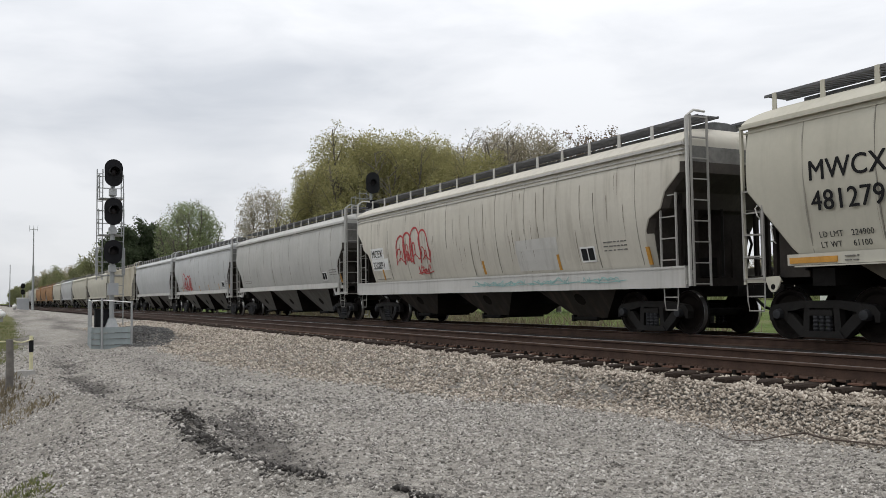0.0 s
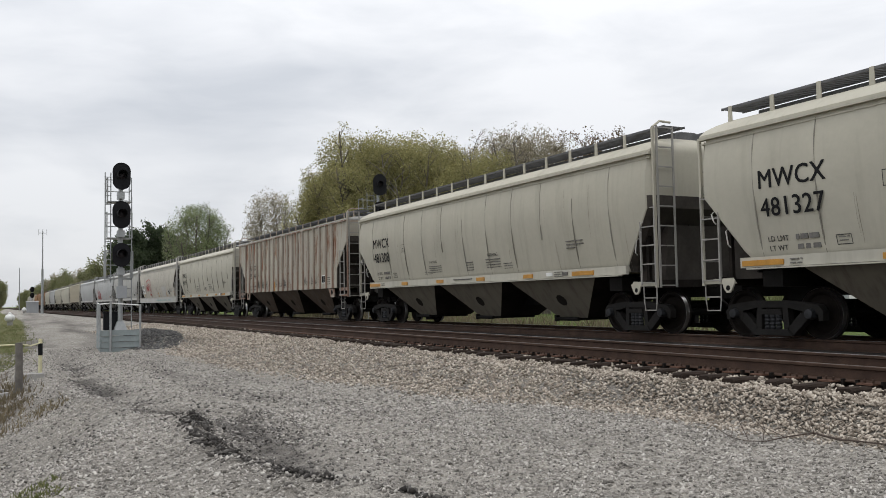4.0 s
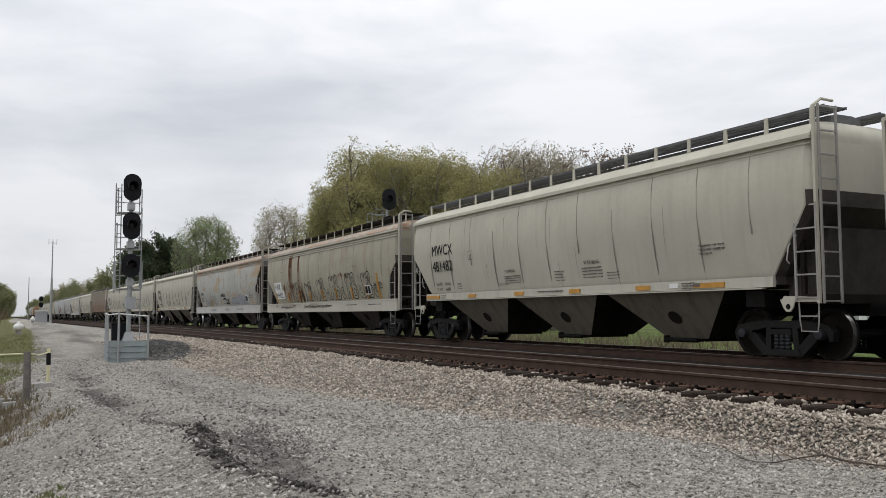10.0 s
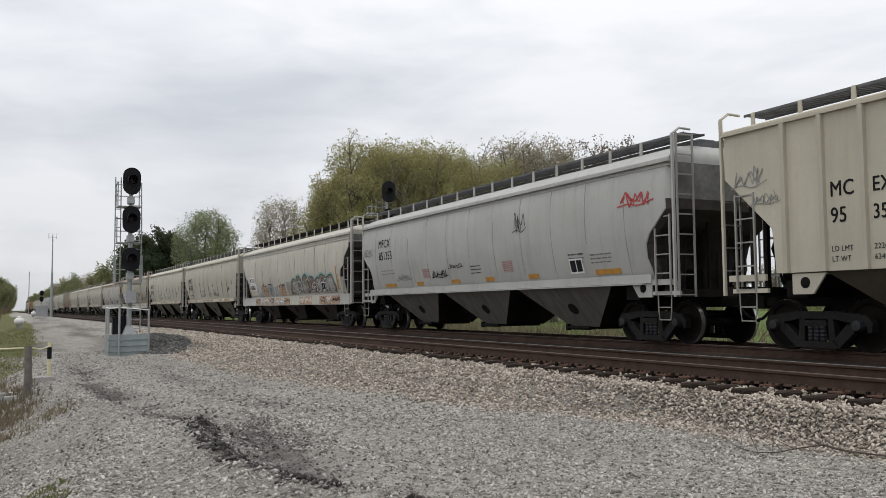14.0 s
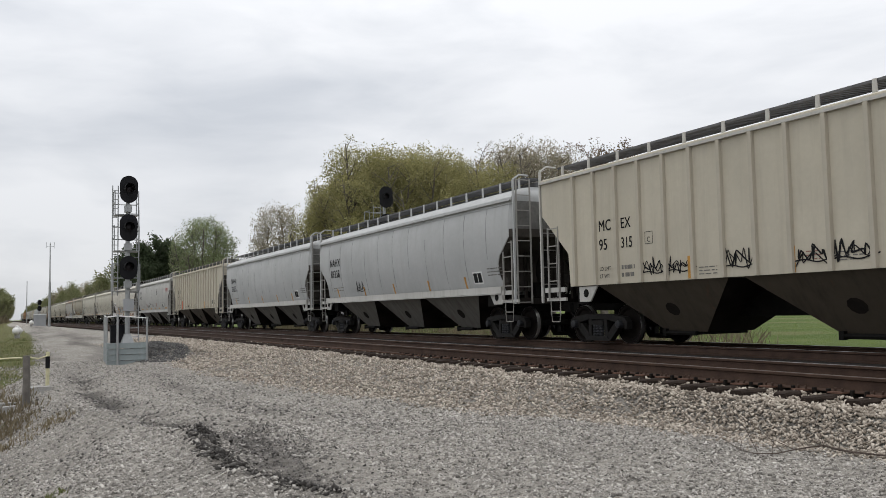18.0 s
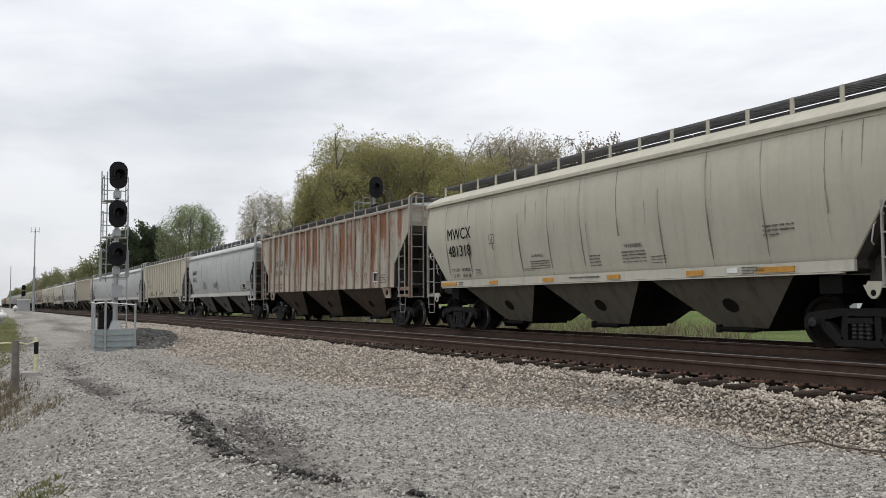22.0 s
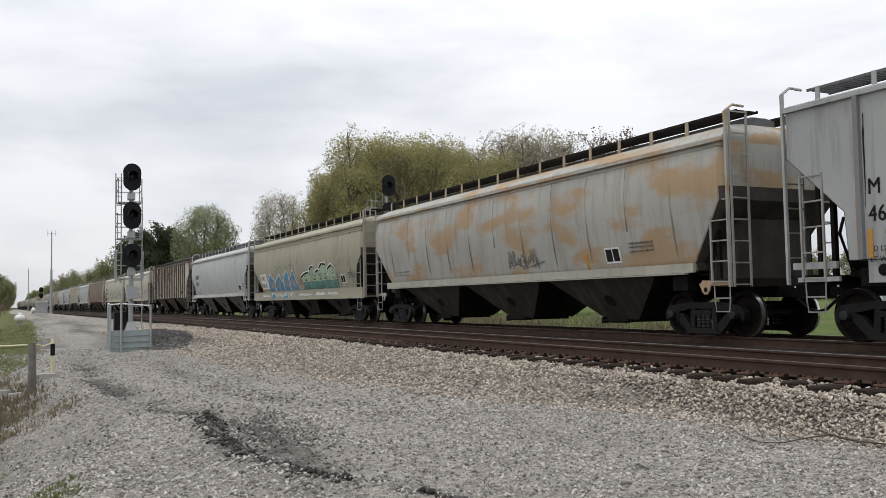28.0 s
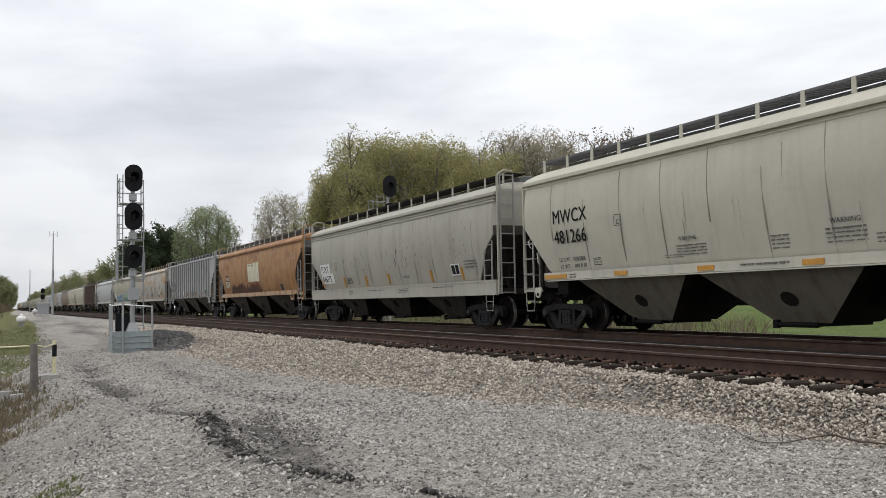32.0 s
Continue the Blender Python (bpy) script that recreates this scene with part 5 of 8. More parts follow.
P_TAN = car_paint("tan_paint", (0.52, 0.478, 0.385), 0.16, 0.0, shift=9.0)
P_STAINED = rusted_paint("cream_paint_rust_stains", (0.47, 0.445, 0.385), (0.105, 0.045, 0.022), 0.715, 11.0)
P_OLIVE = car_paint("olive_tan_paint", (0.37, 0.345, 0.26), 0.35, 0.15, shift=12.0, rust_lo=0.62)
P_OCHRE2 = car_paint("grimy_pale_paint_ochre_patches", (0.41, 0.40, 0.365), 0.55, 0.3, (0.16, 0.13, 0.10), patch=(0.38, 0.23, 0.09), patch_amount=0.7, shift=41.0, rust_lo=0.60, patch_lo=0.49, patch_soft=0.10)
M_MAROON = plain("maroon_repaint", (0.14, 0.055, 0.035), 0.5, 0.8, 0.0, 1.5)
P_GRIMY = car_paint("grimy_grey_paint", (0.34, 0.335, 0.31), 0.6, 0.2, (0.09, 0.085, 0.08), shift=13.0, rust_lo=0.6)
P_STEEL = car_paint("blue_grey_paint_grimy", (0.385, 0.39, 0.385), 0.6, 0.25, (0.10, 0.092, 0.085), shift=14.0, rust_lo=0.62)
P_ORANGE = car_paint("faded_orange_paint", (0.355, 0.192, 0.08), 0.5, 0.6, (0.15, 0.072, 0.034), (0.16, 0.07, 0.03), patch=(0.20, 0.085, 0.034), patch_amount=0.8, shift=15.0, rust_lo=0.52, patch_lo=0.50, patch_soft=0.16)
P_ORANGESILL = car_paint("worn_orange_sill", (0.43, 0.31, 0.19), 0.5, 0.7, (0.15, 0.072, 0.034), (0.17, 0.07, 0.035), shift=51.0, rust_lo=0.50)
P_GREY = car_paint("plain_grey_paint", (0.385, 0.368, 0.31), 0.30, 0.1, shift=16.0, rust_lo=0.63)
# a tone below the tan panels: the ribs' shadow is put into the paint
P_TANRIB = car_paint("tan_rib_shade_and_dirt", (0.47, 0.43, 0.35), 0.35, 0.0, shift=21.0)
P_DARKRIB = car_paint("rust_brown_rib", (0.085, 0.06, 0.046), 0.6, 0.6, (0.04, 0.03, 0.025), shift=31.0, rust_lo=0.50)
P_RUSTRIB = car_paint("rust_edged_rib", (0.40, 0.36, 0.30), 0.45, 0.7, shift=22.0, rust_lo=0.44)
# dirt and painted-in rib shadow, darker than the blue-grey panels
P_STEELRIB = car_paint("grey_rib_shade_and_dirt", (0.22, 0.22, 0.22), 0.6, 0.2, shift=23.0)
P_LADDER = car_paint("worn_grey_ladder_paint", (0.30, 0.29, 0.268), 0.4, 0.0, shift=24.0)
P_BROWNBAY = car_paint("brown_black_hopper_sheet", (0.066, 0.047, 0.033), 0.5, 0.0, shift=25.0)
P_TRIM = car_paint("worn_white_trim", (0.50, 0.49, 0.46), 0.3, 0.0, shift=17.0)
P_CREAM = car_paint("cream_sill_paint", (0.49, 0.47, 0.40), 0.25, 0.0, shift=18.0)
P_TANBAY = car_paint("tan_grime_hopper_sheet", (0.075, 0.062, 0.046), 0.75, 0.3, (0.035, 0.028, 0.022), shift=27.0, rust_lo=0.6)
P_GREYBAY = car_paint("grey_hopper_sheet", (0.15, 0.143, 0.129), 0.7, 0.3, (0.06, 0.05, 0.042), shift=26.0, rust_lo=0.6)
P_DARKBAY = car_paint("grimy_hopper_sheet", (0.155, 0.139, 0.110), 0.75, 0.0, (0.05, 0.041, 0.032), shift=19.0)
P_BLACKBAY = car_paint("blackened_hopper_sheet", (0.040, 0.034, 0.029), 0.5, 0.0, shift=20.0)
M_RED = plain("red_spray", (0.45, 0.07, 0.07), 0.25, 0.8, 0.0, 5.0)
M_TEAL = plain("teal_spray", (0.27, 0.42, 0.40), 0.25, 0.8, 0.0, 5.0)
M_BLUE = plain("blue_spray", (0.125, 0.285, 0.43), 0.3, 0.8, 0.0, 3.0)
M_PALEGREEN = plain("pale_green_spray", (0.36, 0.46, 0.33), 0.3, 0.8, 0.0, 3.0)
M_OLIVEFILL = plain("olive_tan_fill", (0.33, 0.31, 0.24), 0.2, 0.8, 0.0, 3.0)
M_SALMON = plain("salmon_spray", (0.44, 0.31, 0.215), 0.3, 0.8, 0.0, 3.0)
M_SALMONDARK = plain("brown_spray", (0.25, 0.205, 0.165), 0.3, 0.8, 0.0, 3.0)
M_WHITEOLD = plain("old_white_paint", (0.53, 0.51, 0.44), 0.12, 0.7, 0.0, 2.0)
M_GREENTEAL = plain("deep_teal_spray", (0.12, 0.24, 0.22), 0.3, 0.8, 0.0, 3.0)
M_GREYFILL = plain("grey_spray_fill", (0.34, 0.34, 0.33), 0.3, 0.8, 0.0, 3.0)
M_PALEGREYPATCH = plain("pale_grey_repaint", (0.36, 0.365, 0.37), 0.2, 0.75, 0.0, 2.0)
M_SOOT = plain("black_drip", (0.03, 0.025, 0.022), 0.35, 0.85, 0.0, 4.0)
M_RUSTRUN = plain("rust_run", (0.16, 0.062, 0.022), 0.4, 0.85, 0.0, 4.0)
M_RUSTBAND = plain("orange_brown_rust", (0.205, 0.083, 0.038), 0.4, 0.85, 0.0, 7.0)
M_REDSPOT = plain("red_orange_spot", (0.55, 0.14, 0.07), 0.2, 0.8, 0.0, 3.0)

M_GREYFILL2 = plain("thin_grey_spray", (0.27, 0.27, 0.265), 0.3, 0.8, 0.0, 3.0)
M_NOTICE_BACK = plain("faded_pink_notice", (0.40, 0.31, 0.29), 0.2, 0.8, 0.0, 5.0)
M_NOTICE = plain("faded_red_print", (0.30, 0.16, 0.13), 0.3, 0.8, 0.0, 6.0)
M_PRINT = plain("worn_small_print", (0.275, 0.262, 0.235), 0.3, 0.8, 0.0, 6.0)
M_GRIMERUN = plain("pale_grime_run", (0.28, 0.255, 0.21), 0.3, 0.85, 0.0, 4.0)
M_SILVER = plain("silver_white_spray", (0.52, 0.52, 0.50), 0.2, 0.75, 0.0, 3.0)
M_BLUEGREY = plain("blue_grey_repaint", (0.34, 0.365, 0.40), 0.2, 0.75, 0.0, 2.0)
M_EMBLEM = plain("worn_green_black_emblem", (0.10, 0.115, 0.09), 0.5, 0.85, 0.0, 3.0)
# ---- markings: y counts from the car's front end, towards its rear ----
def house_marks(code, number, load=("", "")):
    """Plain lettering of the beige cars: code and number, small print, amber reflectors on the sill."""
    def marks(car, h, ribbed):
        put_text(car, code, h - 1.48, 2.72, 0.35, ribbed)
        put_text(car, number, h - 1.50, 2.21, 0.35, ribbed)
        for i, (words, digits) in enumerate((("LD LMT", load[0]), ("LT WT", load[1]))):
            put_text(car, words, h - 1.55, 1.76 - 0.17 * i, 0.105, ribbed, M_LETTER_WORN)
            if digits:
                put_text(car, digits, h - 2.17, 1.76 - 0.17 * i, 0.105, ribbed, M_LETTER_WORN)
            else:
                bars(car, h - 2.17, 1.86 - 0.17 * i, 0.5, 0.30, 1, ribbed, M_LETTER_FADED, 1 + i)
        for y, z, w, t in ((2.98, 1.62, 0.30, 0.17), (3.98, 2.47, 0.27, 0.26)):
            drawn_frame(car, h - y, z, w, t, ribbed)
        bars(car, h - 3.03, 1.76, 0.2, 0.12, 2, ribbed, M_LETTER_FADED, 3)
        put_text(car, "C", h - 4.06, 2.50, 0.12, ribbed, M_LETTER_WORN)
        for y, z, w, t, n in ((5.92, 1.90, 0.85, 0.25, 4), (5.52, 1.72, 0.55, 0.10, 2), (8.45, 1.92, 0.40, 0.30, 4), (9.65, 1.95, 0.78, 0.30, 4), (10.6, 1.80, 0.45, 0.20, 3), (13.7, 2.20, 0.32, 0.24, 3), (14.08, 2.20, 0.30, 0.16, 2)):
            bars(car, h - y, z, w, t, n, ribbed, M_LETTER_FADED, int(y * 3))
        put_text(car, "WARNING", h - 6.02, 1.99, 0.085, ribbed, M_LETTER_WORN)
        put_text(car, "WARNING", h - 9.78, 2.02, 0.095, ribbed, M_LETTER_WORN)
        bars(car, h - 7.75, 1.43, 1.15, 0.10, 1, 2, M_LETTER_FADED, 4)
        bars(car, h - 2.10, 1.44, 0.25, 0.14, 2, 2, M_LETTER_FADED, 5)
        bars(car, h - 13.2, 1.46, 0.35, 0.16, 3, 2, M_LETTER_FADED, 6)
        for y, w in ((1.0, 0.95), (3.9, 0.45), (6.6, 0.45), (9.2, 0.45), (11.75, 0.45), (2 * h - 2.95, 0.85)):
            panel(car, "reflector", h - y - w, h - y, 1.34, 1.44, 2, M_ORANGE, 0.006)
        panel(car, "sill_label", h - 13.1, h - 12.85, 1.36, 1.45, 2, M_WHITE, 0.006)
        panel(car, "sill_label", h - 13.75, h - 13.55, 1.36, 1.44, 2, M_LETTER_FADED, 0.006)
        grab_iron(car, h)
        drips(car, h - 1.5, h - 16.0, 3.75, 16, 0.3, 1.4, 0.025, int(number[-3:]), M_GRIMERUN, False, 1.6)
    return marks


def grab_iron(car, h):
    """A bent hand grab and its small bracket on the slanting end of the side, at both ends."""
    for k in (-1, 1):
        s = Shape()
        for y, z0, z1 in ((0.62, 1.72, 2.08), (0.36, 2.18, 2.42)):
            x = half_width(z0, False)
            yy = k * (h - y)
            s.tube([(-x - 0.01, yy, z0), (-x - 0.07, yy, z0 + 0.05), (-x - 0.07, yy + k * 0.05, z1 - 0.05), (-x - 0.01, yy + k * 0.05, z1)], 0.014, 5)
        part("grab_iron", s.mesh("grab_iron", P_TRIM), car)


def vertical_reflectors(car, h, ribbed, ys, w=0.10, z0=1.48, z1=1.86, mat=None):
    for y in ys:
        panel(car, "reflector", h - y - w, h - y, z0, z1, ribbed, mat or M_ORANGE, 0.012)


def box_print(car, h, ribbed, y, z):
    panel(car, "inspection_stencil", h - y - 0.55, h - y, z, z + 0.36, ribbed, M_WHITE, 0.010)
    panel(car, "inspection_stencil", h - y - 0.26, h - y - 0.04, z + 0.04, z + 0.32, ribbed, M_LETTER, 0.014)
    panel(car, "inspection_stencil", h - y - 0.51, h - y - 0.30, z + 0.04, z + 0.32, ribbed, M_LETTER, 0.014)


def owner_marks(code, number, y=1.48, z=2.75, size=0.33, mat=M_LETTER, patch=False, extra=None, reflect=(2.3, 5.0, 7.7, 10.4, 13.1, 15.5), stencil=True, load=None):
    def marks(car, h, ribbed):
        if patch:
            panel(car, "patch", h - y - 0.92 * size * len(code) - 0.06, h - y + 0.08, z - 0.05, z + size + 0.06, ribbed, M_WHITE, 0.006, "white repaint behind the letters")
            panel(car, "patch", h - y - 0.05 - 0.76 * size * len(number) - 0.08, h - y + 0.05, z - size - 0.20, z - 0.06, ribbed, M_WHITE, 0.006, "white repaint behind the number")
        if code:
            wide = 0.93
            put_text(car, code, h - y, z, size, ribbed, mat, width_scale=wide)
            put_text(car, number, h - y - 0.03, z - size - 0.14, size, ribbed, mat, width_scale=wide)
        if stencil:
            if load:
                for i, words in enumerate(("LD LMT " + load[0], "LT WT  " + load[1])):
                    put_text(car, words, h - y - 0.1, z - 2 * size - 0.24 - 0.18 * i, 0.10, ribbed, M_LETTER_FADED)
            else:
                bars(car, h - y - 0.1, z - 2 * size - 0.22, 1.2, 0.22, 2, ribbed, M_PRINT, 2)
            bars(car, h - 14.9, 2.05, 0.8, 0.28, 3, ribbed, M_LETTER_FADED, 9)
            box_print(car, h, ribbed, 14.0, 1.62)
        vertical_reflectors(car, h, ribbed, reflect)
        if extra:
            extra(car, h, ribbed)
    return marks


def low_reflectors(car, h, ribbed):
    """Amber strips lying just above the sill, red notices, quick black tags."""
    for y, w in ((2.05, 1.0), (4.85, 0.5), (7.45, 0.55), (9.65, 0.5), (12.0, 0.5), (15.0, 0.95)):
        panel(car, "reflector", h - y - w, h - y, 1.56, 1.68, ribbed, M_ORANGE, 0.012)
    for y in (5.45, 10.75):
        panel(car, "notice", h - y - 0.55, h - y, 1.78, 2.10, ribbed, M_NOTICE_BACK, 0.005)
        bars(car, h - y - 0.03, 2.07, 0.5, 0.28, 5, ribbed, M_NOTICE, 6)
    for y, z in ((8.85, 2.05), (14.0, 2.1)):
        bars(car, h - y, z, 0.62, 0.30, 3, ribbed, M_LETTER_WORN, 7)
    scrawl(car, h - 3.3, 1.72, 1.1, 0.30, 4, 100, M_GREYFILL2, 0.024)
    scrawl(car, h - 6.2, 1.72, 1.0, 0.34, 4, 101, M_LETTER, 0.030)
    scrawl(car, h - 7.5, 2.0, 0.85, 0.2, 3, 102, M_LETTER, 0.024)
    scrawl(car, h - 0.3, 2.7, 0.8, 0.4, 3, 103, M_GREYFILL2, 0.03)
    scrawl(car, h - 2 * h + 1.6, 2.95, 1.0, 0.45, 3, 104, M_RED, 0.045)
    scrawl(car, h - 11.6, 2.7, 0.55, 0.7, 2, 105, M_LETTER_WORN, 0.03)


def ribbed_marks(code, number, extra=None, mat=M_LETTER, reflect=(5.4, 8.0, 9.6, 12.6), first=1, load=("", ""), top=2.62):
    """Lettering split by the ribs, two letters a panel; code and number come as strings or as ready groups."""
    def marks(car, h, ribbed):
        k = rib_y(h, 0) - rib_y(h, 1)
        a, b = code, number
        if isinstance(code, str):
            a, b = (code[:2], code[2:]), (number[:len(number) // 2], number[len(number) // 2:])
        for i, (u, v) in enumerate(zip(a, b)):
            y = rib_y(h, first + i) - 0.13
            size = 0.27 if len(v) < 3 else 0.25
            put_text(car, u, y, top, size, True, mat, width_scale=0.86)
            put_text(car, v, y, top - 0.44, size, True, mat, width_scale=0.86 if len(v) < 3 else 0.78)
        y = rib_y(h, first) - 0.13
        for i, words in enumerate(("LD LMT", "LT WT")):
            put_text(car, words, y, top - 0.92 - 0.17 * i, 0.095, True, M_LETTER_WORN)
            if load[i]:
                put_text(car, load[i], y - k, top - 0.92 - 0.17 * i, 0.095, True, M_LETTER_WORN)
            else:
                bars(car, y - k, top - 0.83 - 0.17 * i, 0.45, 0.30, 1, True, M_LETTER_FADED, 3 + i)
        yy = rib_y(h, first + 2) - 0.14
        drawn_frame(car, yy, 2.20, 0.26, 0.27, True)
        put_text(car, "C", yy - 0.07, 2.24, 0.12, True, M_LETTER_WORN)
        for y in reflect:
            panel(car, "reflector", h - y - 0.09, h - y, 1.40, 1.86, True, M_ORANGE, 0.012)
        for y in (1.40, 2 * h - 1.75):
            panel(car, "reflector", h - y - 0.10, h - y, 1.42, 2.36, True, M_ORANGE, 0.012)
        box_print(car, h, True, 2 * h - 3.0, 1.60)
        bars(car, h - 2 * h + 2.4, 1.85, 0.45, 0.36, 4, True, M_LETTER_WORN, 8)
        bars(car, rib_y(h, 5) - 0.12, 1.62, 0.5, 0.2, 3, True, M_LETTER_FADED, 9)
        bars(car, rib_y(h, 8) - 0.12, 1.75, 0.5, 0.2, 3, True, M_NOTICE, 10)
        bars(car, rib_y(h, 9) - 0.12, 1.70, 0.5, 0.2, 3, True, M_LETTER_FADED, 11)
        if extra:
            extra(car, h, ribbed)
    return marks


def steel_marks(car, h, ribbed):
    """Grime of the blue-grey car: soot along the ribs and at the rear, a white sprayed letter."""
    k = rib_y(h, 0) - rib_y(h, 1)
    for i in range(18):
        y = rib_y(h, i)
        drips(car, y - 0.06, y - 0.14, 3.9, 3, 0.6, 2.3, 0.05, 800 + i, M_SOOT, True, 0.6)
        drips(car, y - 0.1, y - k + 0.08, 1.9, 8, 0.05, 0.35, 0.06, 820 + i, M_RUSTRUN if i % 2 else M_GRIMERUN, True, 0.4)
    put_text(car, "K", rib_y(h, 6) - 0.16, 1.56, 0.62, True, M_WHITE)
    for i in (8, 10, 11, 12):
        scrawl(car, rib_y(h, i) - 0.1, 1.5, k - 0.25, 0.4, 2, 850 + i, M_LETTER_WORN if i % 2 else M_RUSTRUN, 0.03, ribbed=True)
    for i in (3, 4, 5):
        panel(car, "patch", rib_y(h, i + 1) + 0.1, rib_y(h, i) - 0.1, 1.95, 2.55, True, M_PALEGREYPATCH, 0.004, "paler repainted patch")
    drips(car, h - 14.6, h - 16.4, 3.9, 26, 0.4, 1.6, 0.04, 840, M_GRIMERUN, True, 1.2)


def deuce(car, h, ribbed):
    bubbles(car, h - 3.6, 1.95, 2.4, 1.15, 4, 12, M_RED, 0.06)
    scrawl(car, h - 5.2, 1.55, 0.9, 0.4, 3, 13, M_RED, 0.04)
    panel(car, "patch", h - 13.1, h - 11.2, 1.5, 2.3, ribbed, P_TRIM, 0.006, "clean repainted patch")
    for i, (y, n) in enumerate(((9.0, 6), (12.0, 4), (14.2, 3))):
        scrawl(car, h - y, 1.1, 0.45 * n, 0.2, n, 20 + i, M_TEAL, 0.03, ribbed=2)
    drips(car, h - 2, h - 16, 3.7, 40, 0.2, 1.2, 0.05, 26, M_GRIMERUN, False, 1.4)


def tall_tag(car, y, w, hh, seed, mat, width=0.034, base=1.47):
    """One outlined throw-up: two leaning bubble strokes with inner lines, a crossed form and a small round one."""
    r = random.Random(seed)
    line = Shape()
    forms = (
        [(0.02, 0.0), (0.10, 0.45), (0.0, 0.85), (0.12, 1.0), (0.20, 0.75), (0.30, 0.98), (0.36, 0.7), (0.30, 0.3), (0.34, 0.02), (0.22, 0.0), (0.18, 0.35), (0.12, 0.05), (0.02, 0.0)],
        [(0.38, 0.04), (0.42, 0.6), (0.38, 0.95), (0.52, 1.0), (0.62, 0.78), (0.52, 0.55), (0.66, 0.48), (0.72, 0.2), (0.58, 0.0), (0.38, 0.04)],
        [(0.47, 0.62), (0.47, 0.86), (0.54, 0.80), (0.50, 0.64)],
        [(0.48, 0.14), (0.50, 0.40), (0.60, 0.32), (0.58, 0.14), (0.48, 0.14)],
        [(0.76, 0.22), (0.84, 0.52), (0.93, 0.42), (0.86, 0.26), (1.0, 0.18), (0.94, 0.02), (0.80, 0.06), (0.76, 0.22)],
        [(0.82, 0.34), (0.90, 0.36)],
    )
    for k, pts in enumerate(forms):
        pts = [(y - w * (u + r.uniform(-0.012, 0.012)) + 0.06 * v, base + hh * (v + r.uniform(-0.02, 0.02))) for u, v in pts]
        line.add(*ribbon(rounded_line(pts, 0.05, 2), width * (1.0 if k < 2 else 0.75), False, 0.009 + 0.0006 * k))
    part("graffiti", line.mesh("graffiti", mat), car)["kind"] = "stuff"


def black_tags(car, h, ribbed):
    for i, (y, w, hh) in enumerate(((4.45, 1.8, 0.92), (6.4, 1.6, 0.86), (8.15, 1.7, 0.98), (9.9, 1.85, 1.05), (11.9, 1.85, 1.10), (13.75, 1.55, 1.05))):
        tall_tag(car, h - y, w, hh, 40 + i, M_LETTER)
    vertical_reflectors(car, h, ribbed, (1.42, 3.5, 5.3, 6.95, 8.7, 10.5, 12.4, 14.0), 0.11, 1.46, 1.95)
    panel(car, "reflector", h - 15.4, h - 15.27, 1.44, 2.4, ribbed, M_ORANGE, 0.012)
    drips(car, h - 4.0, h - 4.5, 3.80, 16, 1.2, 2.3, 0.10, 301, M_RUSTRUN)
    drips(car, h - 5.45, h - 5.75, 3.7, 8, 0.7, 2.2, 0.08, 302, M_RUSTRUN)
    drips(car, h - 2.8, h - 6.2, 2.5, 60, 0.15, 0.9, 0.07, 303, M_RUSTRUN, False, 0.7)
    drips(car, h - 6.0, h - 15.6, 2.5, 80, 0.04, 0.22, 0.05, 304, M_RUSTRUN, False, 1.0)
    drips(car, h - 10.6, h - 12.3, 2.62, 24, 0.1, 0.3, 0.08, 305, M_RUSTRUN, False, 0.12)
    drips(car, h - 2, h - 16, 3.2, 90, 0.04, 0.12, 0.04, 306, M_SOOT, False, 1.4)
    drips(car, h - 0.6, h - 9.0, 1.40, 40, 0.05, 0.3, 0.09, 307, M_RUSTRUN, 2, 0.06)
    drips(car, h - 5.3, h - 6.1, 2.2, 16, 0.4, 1.0, 0.12, 308, M_RUSTRUN, False, 0.5)
    for i, y in enumerate((2.7, 6.5, 8.2)):
        scrawl(car, h - y, 1.14, 1.7, 0.18, 6, 310 + i, M_LETTER_WORN, 0.025, ribbed=2)
    for y in (9.0, 12.0, 14.5):
        bars(car, h - y, 1.25, 1.3, 0.10, 1, 2, M_LETTER_WORN, int(y))


def small_tags(seed, spots, mat=M_LETTER_FADED, width=0.025, ribbed_side=False):
    def extra(car, h, ribbed):
        for i, (y, z, w, hh, n) in enumerate(spots):
            scrawl(car, h - y, z, w, hh, n, seed + i, mat, width, ribbed=ribbed)
    return extra


